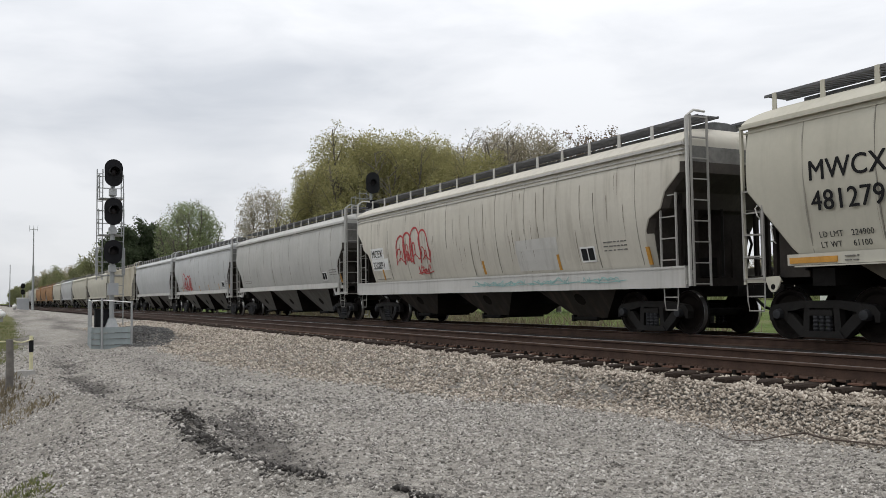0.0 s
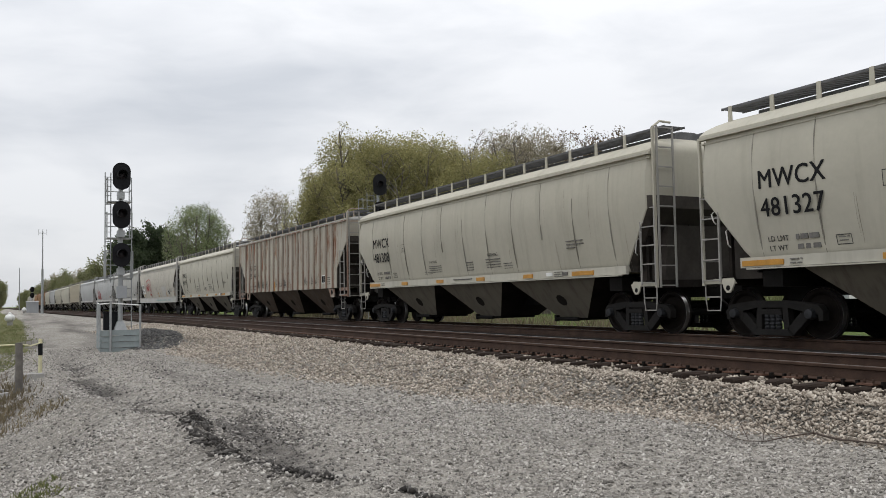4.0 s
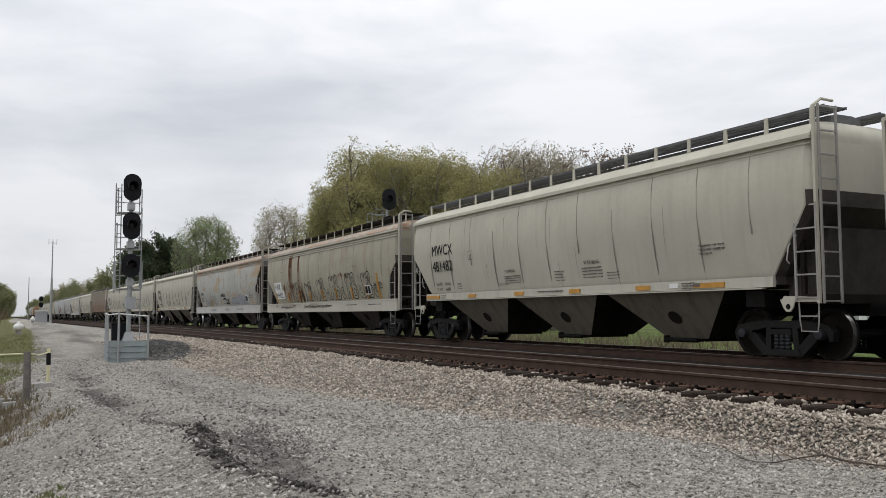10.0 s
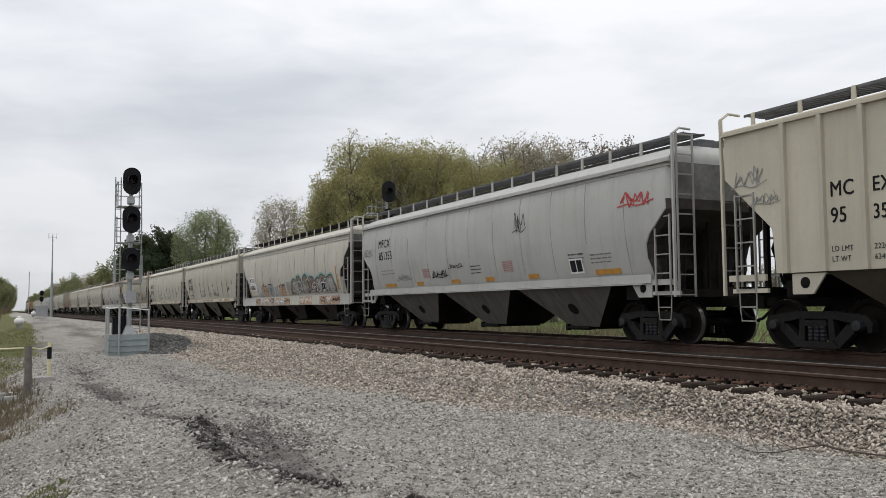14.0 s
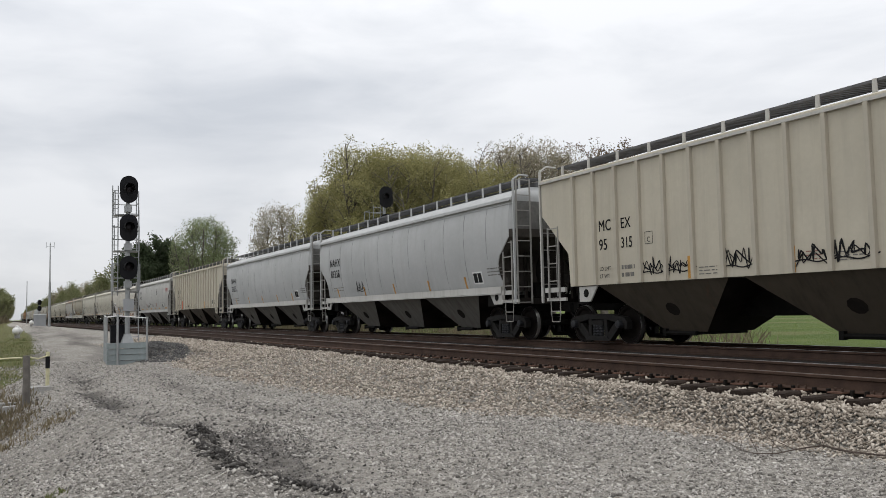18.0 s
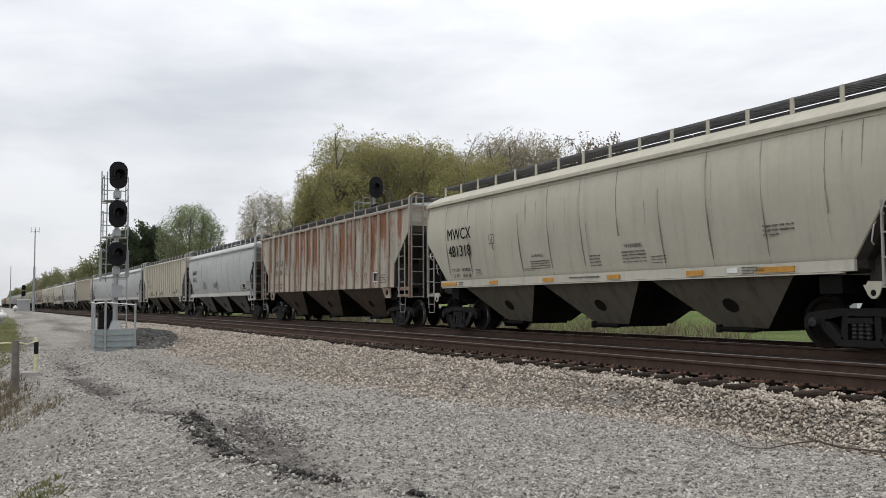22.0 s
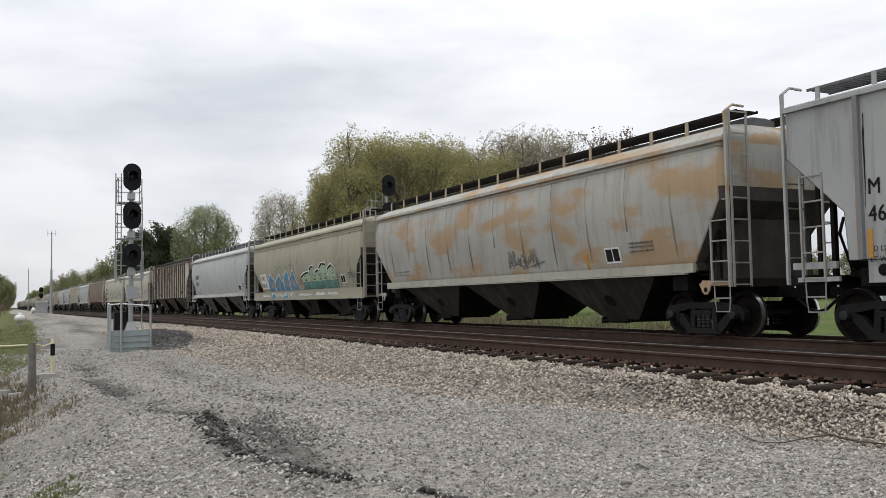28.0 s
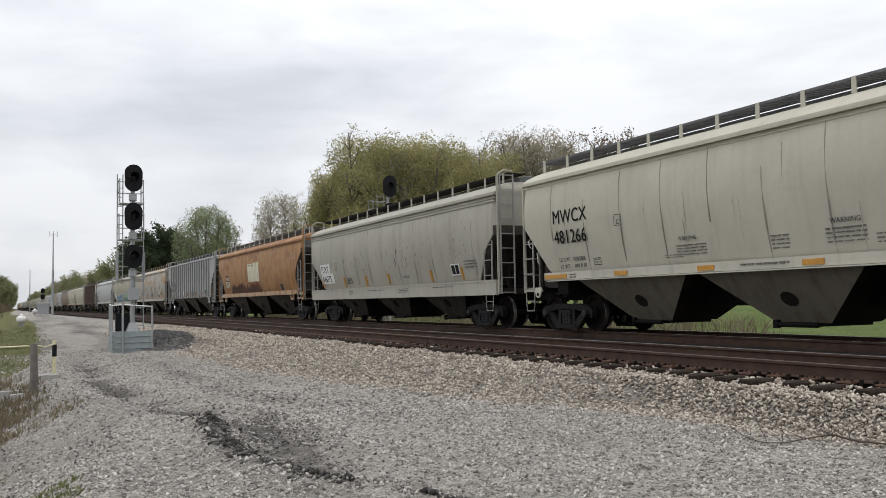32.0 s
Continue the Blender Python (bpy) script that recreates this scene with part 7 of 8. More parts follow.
CARS = [
    spec("smooth", P_BEIGE2, L_BEIGE, detail=1, bay=P_DARKBAY),
    spec("smooth", P_LIGHT, L_LIGHT, detail=1, bay=P_DARKBAY, ends="light"),
    spec("smooth", P_BEIGE, L_BEIGE, detail=1, bay=P_DARKBAY),
    spec("smooth", P_ORANGE, "faded orange covered hopper car", detail=1, bay=P_BLACKBAY, ends="round"),
    spec("smooth", P_ORANGE, "faded orange covered hopper car", detail=1, bay=P_BLACKBAY, ends="round"),
    spec("smooth", P_ORANGE, "rusty orange covered hopper car", detail=1, bay=P_BLACKBAY, ends="round"),
    spec("smooth", P_BEIGE2, "tan covered hopper car", detail=1, bay=P_DARKBAY),
    spec("smooth", P_LIGHT, L_LIGHT, detail=1, bay=P_DARKBAY, ends="light"),
    spec("smooth", P_BEIGE2, L_BEIGE, detail=1, bay=P_DARKBAY),
    spec("smooth", P_BEIGE, L_BEIGE, detail=1, bay=P_DARKBAY),
    spec("ribbed", P_TAN, "tan ribbed covered hopper car", detail=1, bay=P_DARKBAY),
    spec("smooth", P_LIGHT, L_LIGHT, detail=1, bay=P_GREYBAY, sill=P_TRIM, ends="light"),
    spec("smooth", P_LIGHT, "light grey covered hopper car with red graffiti", owner_marks("", "", extra=lambda c, h, r: bubbles(c, h - 3.0, 1.5, 2.6, 1.3, 4, 5, M_RED, 0.09)), bay=P_GREYBAY, sill=P_TRIM, ends="light"),
    spec("smooth", P_PALE, L_LIGHT, owner_marks("", "", reflect=(16.0,)), bay=P_GREYBAY, sill=P_TRIM, ends="light"),
    spec("deep", P_WHITE, "dirty off-white hopper car with red graffiti", owner_marks("MCEX", "350891", y=1.45, z=2.3, size=0.27, patch=True, extra=deuce, reflect=(2.2, 9.3, 13.0, 16.3)), bay=P_BLACKBAY, trim=P_TRIM, sill=P_TRIM),
    beige("481279", load=("224900", "61100")),
    spec("ribbed", P_RUSTY, "white ribbed hopper car streaked with rust", ribbed_marks("GACX", "9546", rust_bands(1100, False, tag_row(80, (3.8, 4.7, 5.5, 7.3, 8.2, 8.7, 11.9, 12.9), 1.5, 0.7, 0.55, 3, M_LETTER_WORN, 0.022)), reflect=(3.6, 4.4, 6.2, 7.1, 9.95, 11.65, 12.4), load=("", ""), top=2.58), bay=P_BROWNBAY, trim=P_RUSTRIB, roof=P_GRIMY, rib=P_RUSTRIB),
    beige("481308", P_BEIGE2),
    beige("481327"),
    beige("481287", P_BEIGE2),
    spec("deep", P_OCHRE, "pale hopper car with ochre stains and tags", owner_marks("NAHX", "61755", y=1.62, z=2.20, size=0.25, extra=ochre_tags, reflect=(1.42, 5.0, 7.5, 9.8, 12.6, 15.4)), bay=P_TANBAY, trim=P_OCHREROOF, roof=P_OCHREROOF, sill=P_TRIM, board=M_UNDER2),
    spec("deep", P_RUSTSTREAK, "beige hopper car with rust streaks and black tags", owner_marks("FURX", "846422", y=1.48, z=2.14, size=0.29, patch=True, load=("222900", "63100"), extra=black_tags, reflect=()), bay=P_BLACKBAY, trim=P_CREAM, roof=P_OCHREROOF, board=M_UNDER2, ends="plain", seam=P_RUSTSTREAK),
    beige("481482", load=("225300", "60700")),
    beige("481305", P_BEIGE2),
    spec("deep", P_WHITE, "dirty off-white hopper car with large graffiti", owner_marks("MCEX", "350836", y=1.62, z=2.26, size=0.25, patch=True, extra=silver_piece, reflect=()), bay=P_BLACKBAY, trim=P_TRIM, sill=P_TRIM, board=M_UNDER2, seam=M_SEAM),
    spec("smooth", P_PALE, "pale grey covered hopper car with scrawled tags", owner_marks("MFCX", "851353", y=1.78, z=3.02, size=0.31, extra=low_reflectors, reflect=()), bay=P_GREYBAY, sill=P_PALE, seam=M_SEAM2, ends="light"),
    spec("ribbed", P_TAN, "tan ribbed covered hopper car with red spot", ribbed_marks("MCEX", "95356", red_spot, load=("222600", "63400"), reflect=(4.45, 6.95, 9.4, 12.3)), bay=P_TANBAY, rib=P_TANRIB),
    spec("smooth", P_LIGHT, L_LIGHT, owner_marks("NAHX", "59335", reflect=NAHX_REFLECT), bay=P_GREYBAY, sill=P_TRIM, seam=M_SEAM2, ends="light"),
    spec("smooth", P_LIGHT, L_LIGHT, owner_marks("NAHX", "69338", y=1.48, z=2.8, extra=small_tags(110, ((4.3, 1.6, 0.8, 0.5, 3),), M_LETTER, 0.03), reflect=NAHX_REFLECT), bay=P_GREYBAY, sill=P_TRIM, seam=M_SEAM2, ends="light"),
    spec("ribbed", P_TAN, "tan ribbed covered hopper car with black tags", ribbed_marks("MCEX", "95315", tag_row(120, (4.0, 4.8, 6.4, 8.1, 8.9, 13.2, 13.9), 1.48, 0.75, 0.46, 3, width=0.036)), bay=P_TANBAY, trim=P_TRIM, rib=P_TANRIB),
    spec("smooth", P_LIGHT, L_LIGHT, owner_marks("NAHX", "69035", y=1.50, z=2.75, extra=small_tags(130, ((4.3, 1.7, 0.8, 0.7, 3), (7.2, 1.7, 1.2, 0.6, 4), (13.5, 1.5, 2.0, 0.25, 7)), M_LETTER_FADED, 0.025), reflect=NAHX_REFLECT), bay=P_GREYBAY, sill=P_TRIM, seam=M_SEAM2, ends="light"),
    spec("ribbed", P_RUSTIER, "cream ribbed hopper car heavily streaked with rust", ribbed_marks("GACX", "9500", rust_bands(900, True), M_LETTER, reflect=(4.5, 8.0), load=("223000", "63 00")), bay=P_BROWNBAY, trim=P_RUSTRIB, roof=P_GRIMY, rib=P_RUSTRIB),
    beige("481318", P_BEIGE2),
    beige("481314"),
    spec("ribbed", P_STAINED, "cream ribbed hopper car with rust drips and emblem", ribbed_marks("MWCX", "461176", stained_marks, M_LETTER, reflect=(), first=0, top=2.70), bay=P_BROWNBAY, trim=P_DARKRIB, roof=P_DARKRIB, rib=P_DARKRIB),
    spec("smooth", P_LIGHT, L_LIGHT, owner_marks("NAHX", "69014", y=1.53, z=2.6, reflect=(2.6, 5.8, 8.6, 11.6, 14.6)), bay=P_GREYBAY, sill=P_TRIM, seam=M_SEAM2, ends="light"),
    spec("deep", P_OLIVE, "olive tan hopper car with blue graffiti", owner_marks("FURX", "846331", y=1.42, z=2.06, size=0.27, patch=True, extra=blue_piece, reflect=()), bay=P_BLACKBAY, trim=P_OLIVE, sill=P_OLIVE, board=M_UNDER2, ends="plain", seam=P_OLIVE),
    spec("smooth", P_OCHRE2, "grimy pale hopper car with ochre stains", owner_marks("", "", extra=small_tags(170, ((9.6, 1.6, 1.6, 0.6, 5),), M_LETTER_FADED, 0.03), reflect=(13.2,)), bay=P_BLACKBAY, trim=P_OCHRE2, sill=P_GREY, board=M_UNDER2),
    spec("ribbed", P_STEEL, "grimy blue-grey ribbed hopper car with white spray mark", ribbed_marks(("M", "W", "CX"), ("46", "25", "67"), steel_marks, M_LETTER, reflect=(1.6, 3.5, 5.3, 7.2, 9.4, 11.6, 13.8, 15.9, 17.0), first=0, top=2.42), bay=P_TANBAY, trim=P_STEEL, rib=P_STEELRIB),
    spec("smooth", P_ORANGE, "faded orange hopper car with cream panels", owner_marks("", "", extra=orange_patch, reflect=(), stencil=False), bay=P_BLACKBAY, trim=P_ORANGE, stanchion=P_CREAM, sill=P_ORANGESILL, seams=6, ends="round"),
    spec("deep", P_GREY, "plain grey hopper car with few tags", owner_marks("FURX", "846375", y=1.38, z=2.16, size=0.29, patch=True, load=("222900", "63100"), extra=grey_marks, reflect=(1.25, 4.05, 6.5, 8.75, 12.4, 14.6)), bay=P_BLACKBAY, trim=P_GREY, sill=P_GREY, board=M_UNDER2, ends="plain", seam=P_GREY),
    beige("481266"),
]

TRAIN = []
for i, one in enumerate(CARS):
    one["pitch"] = FRONTS[i + 1] - FRONTS[i]
    car, h = build_car(one)
    TRAIN.append((car, h, FRONTS[i]))

# ---- signals ----
def signal_head(parent, x, y, z, w, hgt, face):
    """An oval black background with a hooded lens; it faces along -y, turned by face degrees."""
    s = Shape()
    outline = []
    r = w / 2
    for i in range(24):
        a = 2 * math.pi * i / 24
        outline.append((r * math.cos(a), (hgt / 2 - r) * (1 if math.sin(a) >= 0 else -1) + r * math.sin(a)))
    s.plate(outline, -0.02, 0.02, axis=1)
    head = part("signal_head", s.mesh("signal_head", M_BLACK, 40), parent, m=pose(x, y, z, 0, 0, face))
    hood = Shape()
    rings = []
    for yy, k in ((-0.02, 1.0), (-0.32, 0.93)):
        rings.append([(0.165 * k * math.cos(a), yy, 0.165 * k * math.sin(a) + 0.02) for a in [math.radians(-35 + 250 * i / 16) for i in range(17)]])
    hood.rings(rings, closed=False)
    part("hood", hood.mesh("hood", M_BLACK), head)
    part("lens", Shape().disc((0, -0.03, 0.02), (0, 1, 0), [(-0.02, 0.02), (-0.012, 0.09), (0.0, 0.115), (0.01, 0.115)], 16).mesh("lens", M_LENS, 40), head)
    part("lamp_case", Shape().box(-0.17, 0.17, 0.02, 0.26, -0.22, 0.24).mesh("lamp_case", M_BLACK), head)
    return head


def lattice_ladder(parent, x, y, z0, z1, w=0.4):
    s = Shape()
    for k in (-w / 2, w / 2):
        s.tube([(x + k, y, z0), (x + k, y, z1)], 0.02, 5)
    n = int((z1 - z0) / 0.3)
    for i in range(n):
        z = z0 + (i + 0.5) * (z1 - z0) / n
        s.tube([(x - w / 2, y, z), (x + w / 2, y, z)], 0.012, 4)
    part("ladder", s.mesh("ladder", M_GALV), parent)


def platform(parent, x, y, z, w, d, rail):
    s = Shape()
    s.box(x - w / 2, x + w / 2, y, y + d, z - 0.03, z)
    part("platform", s.mesh("platform", M_GALV), parent)
    for px in (x - w / 2, x + w / 2):
        for py in (y + 0.02, y + d):
            part("guard_post", Shape().tube([(px, py, z), (px, py, z + rail)], 0.02, 5).mesh("guard_post", M_GALV), parent)
        for k in (0.5, 1.0):
            part("guard_rail", Shape().tube([(px, y + 0.02, z + rail * k), (px, y + d, z + rail * k)], 0.018, 5).mesh("guard_rail", M_GALV), parent)
    for k in (0.5, 1.0):
        part("guard_rail", Shape().tube([(x - w / 2, y + d, z + rail * k), (x + w / 2, y + d, z + rail * k)], 0.018, 5).mesh("guard_rail", M_GALV), parent)


def build_near_signal():
    x, y = 3.32, 30.9
    sig = new("railway_signal")
    sig.location = (x, y, 0.0)
    tagged(sig, "three-headed black signal on a galvanised mast with ladder", "railway signal", "signals by the tracks")
    s = Shape().tube([(0, 0, 0.45), (0, 0, 6.0)], [0.085, 0.07], 10)
    s.frustum((-0.22, 0.22, -0.22, 0.22, 0.60), (-0.1, 0.1, -0.1, 0.1, 0.95))
    part("mast", s.mesh("mast", M_GALV, 40), sig)
    for z in (5.82, 4.52, 3.17):
        signal_head(sig, 0, -0.28, z, 0.58, 0.92 if z > 3.3 else 0.80, 2)
    for z in (5.12, 3.82, 2.55):
        part("cable_box", Shape().box(-0.11, 0.11, -0.2, 0.16, z - 0.05, z + 0.18).mesh("cable_box", M_GALV), sig)
    part("relay_box", Shape().box(-0.16, 0.16, -0.42, -0.1, 1.72, 2.12).mesh("relay_box", M_GREYBOX), sig)
    lattice_ladder(sig, -0.38, 0.25, 2.25, 6.0, 0.18)
    lattice_ladder(sig, 0.22, 0.22, 0.7, 5.2, 0.32)
    platform(sig, -0.02, 0.12, 2.42, 0.86, 0.65, 0.0001 + 0.9)
    platform(sig, -0.02, 0.12, 3.78, 0.80, 0.65, 0.85)
    platform(sig, -0.02, 0.12, 5.02, 0.76, 0.65, 0.8)
    part("instrument_case", Shape().box(-0.50, -0.06, 0.15, 0.55, 0.66, 1.22).box(-0.53, -0.03, 0.12, 0.58, 1.22, 1.27).mesh("instrument_case", M_BLACK), sig, label="small black instrument case")


def build_signal_base():
    """A square crib of horizontal panels that holds the fill, with corner posts and a white top rail."""
    base = new("retaining_crib")
    base.location = (3.22, 30.2, 0)
    tagged(base, "blue-grey retaining crib with posts round the signal base", "retaining crib")
    for row in range(4):
        z = -0.05 + row * 0.19
        part("panel", kept("crib_front", lambda: Shape().frustum((-0.58, 0.58, -0.055, 0.02, 0.0), (-0.58, 0.58, -0.03, 0.02, 0.175)).mesh("panel", M_PANEL)), base, m=pose(0, -0.62, z))
        part("panel", kept("crib_side", lambda: Shape().frustum((-0.055, 0.02, -0.62, 0.62, 0.0), (-0.03, 0.02, -0.62, 0.62, 0.175)).mesh("panel", M_PANEL)), base, m=pose(-0.60, 0, z))
    for px, py, top in ((-0.34, -0.70, 1.62), (0.56, -0.68, 1.52), (-0.62, -0.1, 1.55), (-0.62, 0.6, 1.6)):
        part("post", Shape().tube([(px, py, -0.15), (px, py, top)], 0.035, 8).mesh("post", M_GALV, 40), base)
    part("top_rail", Shape().tube([(-0.62, 0.6, 1.57), (-0.62, -0.1, 1.53), (-0.34, -0.70, 1.56), (0.56, -0.68, 1.48)], 0.022, 6).mesh("top_rail", M_WHITE), base, label="thin white top rail")


def build_far_signal():
    sig = new("railway_signal")
    sig.location = (17.3, 42.1, 0)
    tagged(sig, "tall signal with black head beyond the train", "railway signal", "signals by the tracks")
    part("mast", Shape().tube([(0, 0, -0.3), (0, 0, 7.6)], [0.09, 0.07], 10).mesh("mast", M_GALV, 40), sig)
    signal_head(sig, 0, -0.28, 7.55, 0.72, 1.14, -12)
    signal_head(sig, 0, -0.28, 6.1, 0.72, 1.14, -12)
    platform(sig, -0.35, 0.1, 5.9, 0.9, 0.7, 0.95)
    lattice_ladder(sig, -0.3, 0.3, 0.2, 7.2, 0.4)


def build_distance_signal():
    sig = new("railway_signal")
    sig.location = (2.95, 152, 0.5)
    tagged(sig, "distant two-headed black signal beside a cabinet", "railway signal", "signals by the tracks")
    part("mast", Shape().tube([(0, 0, -0.1), (0, 0, 4.0)], 0.07, 8).mesh("mast", M_GALV), sig)
    signal_head(sig, 0, -0.28, 3.7, 0.6, 0.85, 0)
    signal_head(sig, 0, -0.28, 2.75, 0.6, 0.85, 0)
    cab = new("relay_cabinet")
    cab.location = (2.9, 147, 0.45)
    tagged(cab, "grey metal relay cabinet on the gravel", "cabinet")
    part("body", Shape().box(-0.85, 0.85, -0.8, 0.8, -0.1, 1.75).mesh("body", M_GREYBOX), cab)
    part("roof", Shape().frustum((-0.95, 0.95, -0.9, 0.9, 1.75), (-0.9, 0.9, -0.85, 0.85, 1.88)).mesh("roof", M_ROOF), cab)
    part("door", Shape().box(-0.4, 0.4, -0.83, -0.8, 0.05, 1.6).mesh("door", M_GREYBOX), cab)


def build_mast():
    mast = new("radio_mast")
    mast.location = (4.15, 143, 0.5)
    tagged(mast, "slender grey radio mast with small antennas", "radio mast")
    part("lower_tube", Shape().tube([(0, 0, -0.2), (0, 0, 6.6)], [0.22, 0.16], 10).mesh("lower_tube", M_GALV), mast)
    part("upper_tube", Shape().tube([(0, 0, 6.6), (0, 0, 12.3)], [0.10, 0.07], 8).mesh("upper_tube", M_GALV), mast)
    s = Shape().tube([(-0.55, 0, 12.0), (0.55, 0, 12.0)], 0.035, 6)
    for k in (-0.55, 0.0, 0.55):
        s.tube([(k, 0, 11.7), (k, 0, 12.6)], 0.035, 6)
    part("antenna", s.mesh("antenna", M_GALV), mast)
    pole = new("utility_pole")
    pole.location = (1.9, 260, 0.4)
    tagged(pole, "thin distant grey pole", "pole")
    part("shaft", Shape().tube([(0, 0, 0), (0, 0, 11.5)], [0.14, 0.09], 8).mesh("shaft", M_GALV), pole)


build_near_signal()
build_signal_base()
build_far_signal()
build_distance_signal()
build_mast()


# ---- tanks, posts, ropes ----
def build_tank(x, y, r, length):
    tank = new("gas_tank")
    z = ground_z(x, y)
    tank.location = (x, y, z)
    tagged(tank, "white cylindrical gas tank on short legs", "tank", "white tanks beside the lot")
    prof = [(-length / 2 + r * (1 - math.cos(a)) - r * 0.6, r * math.sin(a)) for a in [math.radians(d) for d in (4, 25, 45, 65, 90)]]
    prof += [(-o, q) for o, q in reversed(prof)]
    part("shell", Shape().disc((0, 0, r + 0.25), (0.25, 1, 0), prof, 18).mesh("shell", M_WHITE, 40), tank)
    for k in (-1, 1):
        part("leg", Shape().box(-r * 0.7, r * 0.7, k * length * 0.28 - 0.06, k * length * 0.28 + 0.06, -0.1, 0.45).mesh("leg", M_CONCRETE), tank)
    part("valve_dome", Shape().disc((0, 0, 2 * r + 0.25), (0, 0, 1), [(-0.05, 0.14), (0.08, 0.14), (0.14, 0.05)], 10).mesh("valve_dome", M_WHITE), tank)


build_tank(-0.05, 70, 0.26, 1.0)
build_tank(1.55, 128, 0.24, 0.9)


def build_posts():
    post = new("fence_post")
    post.location = (0.18, 18.7, ground_z(0.18, 18.7))
    tagged(post, "weathered grey wooden fence post", "fence post", "posts at the edge of the lot")
    part("shaft", Shape().tube([(0, 0, -0.2), (0.01, 0, 0.4), (0, 0, 0.96)], [0.075, 0.07, 0.065], 9).mesh("shaft", M_WOODPOST, 50), post)
    marker = new("marker_post")
    marker.location = (0.62, 21.0, ground_z(0.62, 21.0))
    tagged(marker, "pale yellow marker post with a black band", "marker post")
    part("shaft", Shape().tube([(0, 0, -0.1), (0, 0, 0.82)], 0.04, 8).mesh("shaft", M_YELLOW, 50), marker)
    part("band", Shape().box(-0.045, 0.045, -0.046, 0.046, 0.46, 0.72).mesh("band", M_BLACK), marker, label="black band")
    far = new("fence_post")
    far.location = (-0.55, 19.6, ground_z(-0.55, 19.6))
    tagged(far, "thin grey stake holding a yellow rope", "fence post", "posts at the edge of the lot")
    part("shaft", Shape().tube([(0, 0, -0.2), (0, 0, 1.25)], 0.035, 7).mesh("shaft", M_WOODPOST), far)
    z0 = ground_z(0.18, 18.7)
    rope = new("rope", Shape().tube([(-2.2, 19.8, z0 + 0.86), (-0.55, 19.6, z0 + 0.88), (0.1, 18.75, z0 + 0.92)], 0.016, 5).tube([(0.22, 18.7, z0 + 0.93), (0.4, 19.8, (z0 + 0.93 + ground_z(0.62, 21) + 0.74) / 2 - 0.05), (0.62, 20.95, ground_z(0.62, 21) + 0.74)], 0.016, 5).mesh("rope", M_YELLOW))
    tagged(rope, "pale yellow rope strung between the posts", "rope")
    wall = new("culvert_headwall")
    wall.location = (-0.62, 19.35, ground_z(-0.1, 19.35) - 0.35)
    tagged(wall, "low pale concrete headwall below the posts", "headwall")
    part("slab", Shape().frustum((-1.6, 0.66, -0.12, 0.14, -0.25), (-1.6, 0.64, -0.10, 0.12, 0.42)).mesh("slab", M_CONCRETE), wall)
    part("wing", Shape().frustum((0.70, 1.05, -0.2, 0.16, -0.2), (0.72, 1.02, -0.16, 0.12, 0.33)).mesh("wing", M_CONCRETE), wall)
    for x, y, r in ((0.32, 19.9, 0.20), (0.55, 20.5, 0.14), (-0.1, 18.9, 0.13)):
        block = new("concrete_block", Shape().frustum((-r, r, -r * 0.7, r * 0.7, -0.08), (-r * 0.9, r * 0.85, -r * 0.6, r * 0.65, r * 0.7)).mesh("concrete_block", M_CONCRETE))
        block.matrix_basis = pose(x, y, ground_z(x, y), 3, -4, 30 * x)
        tagged(block, "broken pale concrete block at the lot's edge", "concrete block", "blocks at the edge of the lot")


build_posts()


def build_shed(x, y, length, depth, hgt, turn, label):
    shed = new("shed")
    shed.matrix_basis = pose(x, y, ground_z(x, y) - 0.05, 0, 0, turn)
    tagged(shed, label, "shed", "buildings across the field")
    part("wall", Shape().box(-length / 2, length / 2, -depth / 2, depth / 2, 0, hgt).mesh("wall", M_WHITE), shed)
    part("roof", Shape().plate([(-depth / 2 - 0.4, hgt), (depth / 2 + 0.4, hgt), (0, hgt + depth * 0.22)], -length / 2 - 0.3, length / 2 + 0.3).mesh("roof", M_ROOF), shed)
    n = int(length / 3)
    for i in range(n):
        xx = -length / 2 + (i + 0.5) * length / n
        part("door", Shape().box(xx - 0.8, xx + 0.8, -depth / 2 - 0.04, -depth / 2, 0, hgt * 0.75).mesh("door", M_GREYBOX), shed)


build_shed(150, 117, 9, 6, 2.3, -38, "low white shed across the field")
build_shed(168, 108, 5, 5, 2.2, -38, "small white shed across the field")


# ---- trees and plants ----
def limb(shape, p, d, length, radius, r, rise, n=4):
    """One branch that bends upwards; returns its points and directions."""
    pts, rad, dirs = [p.copy()], [radius], [d]
    for i in range(n):
        d = (d + Vector((r.uniform(-1, 1) * 0.13, r.uniform(-1, 1) * 0.13, rise + r.uniform(-0.06, 0.06)))).normalized()
        p = p + d * length / n
        pts.append(p.copy())
        rad.append(radius * (1 - 0.72 * (i + 1) / n))
        dirs.append(d)
    shape.tube(pts, rad, 5 if radius > 0.07 else 3)
    return pts, dirs


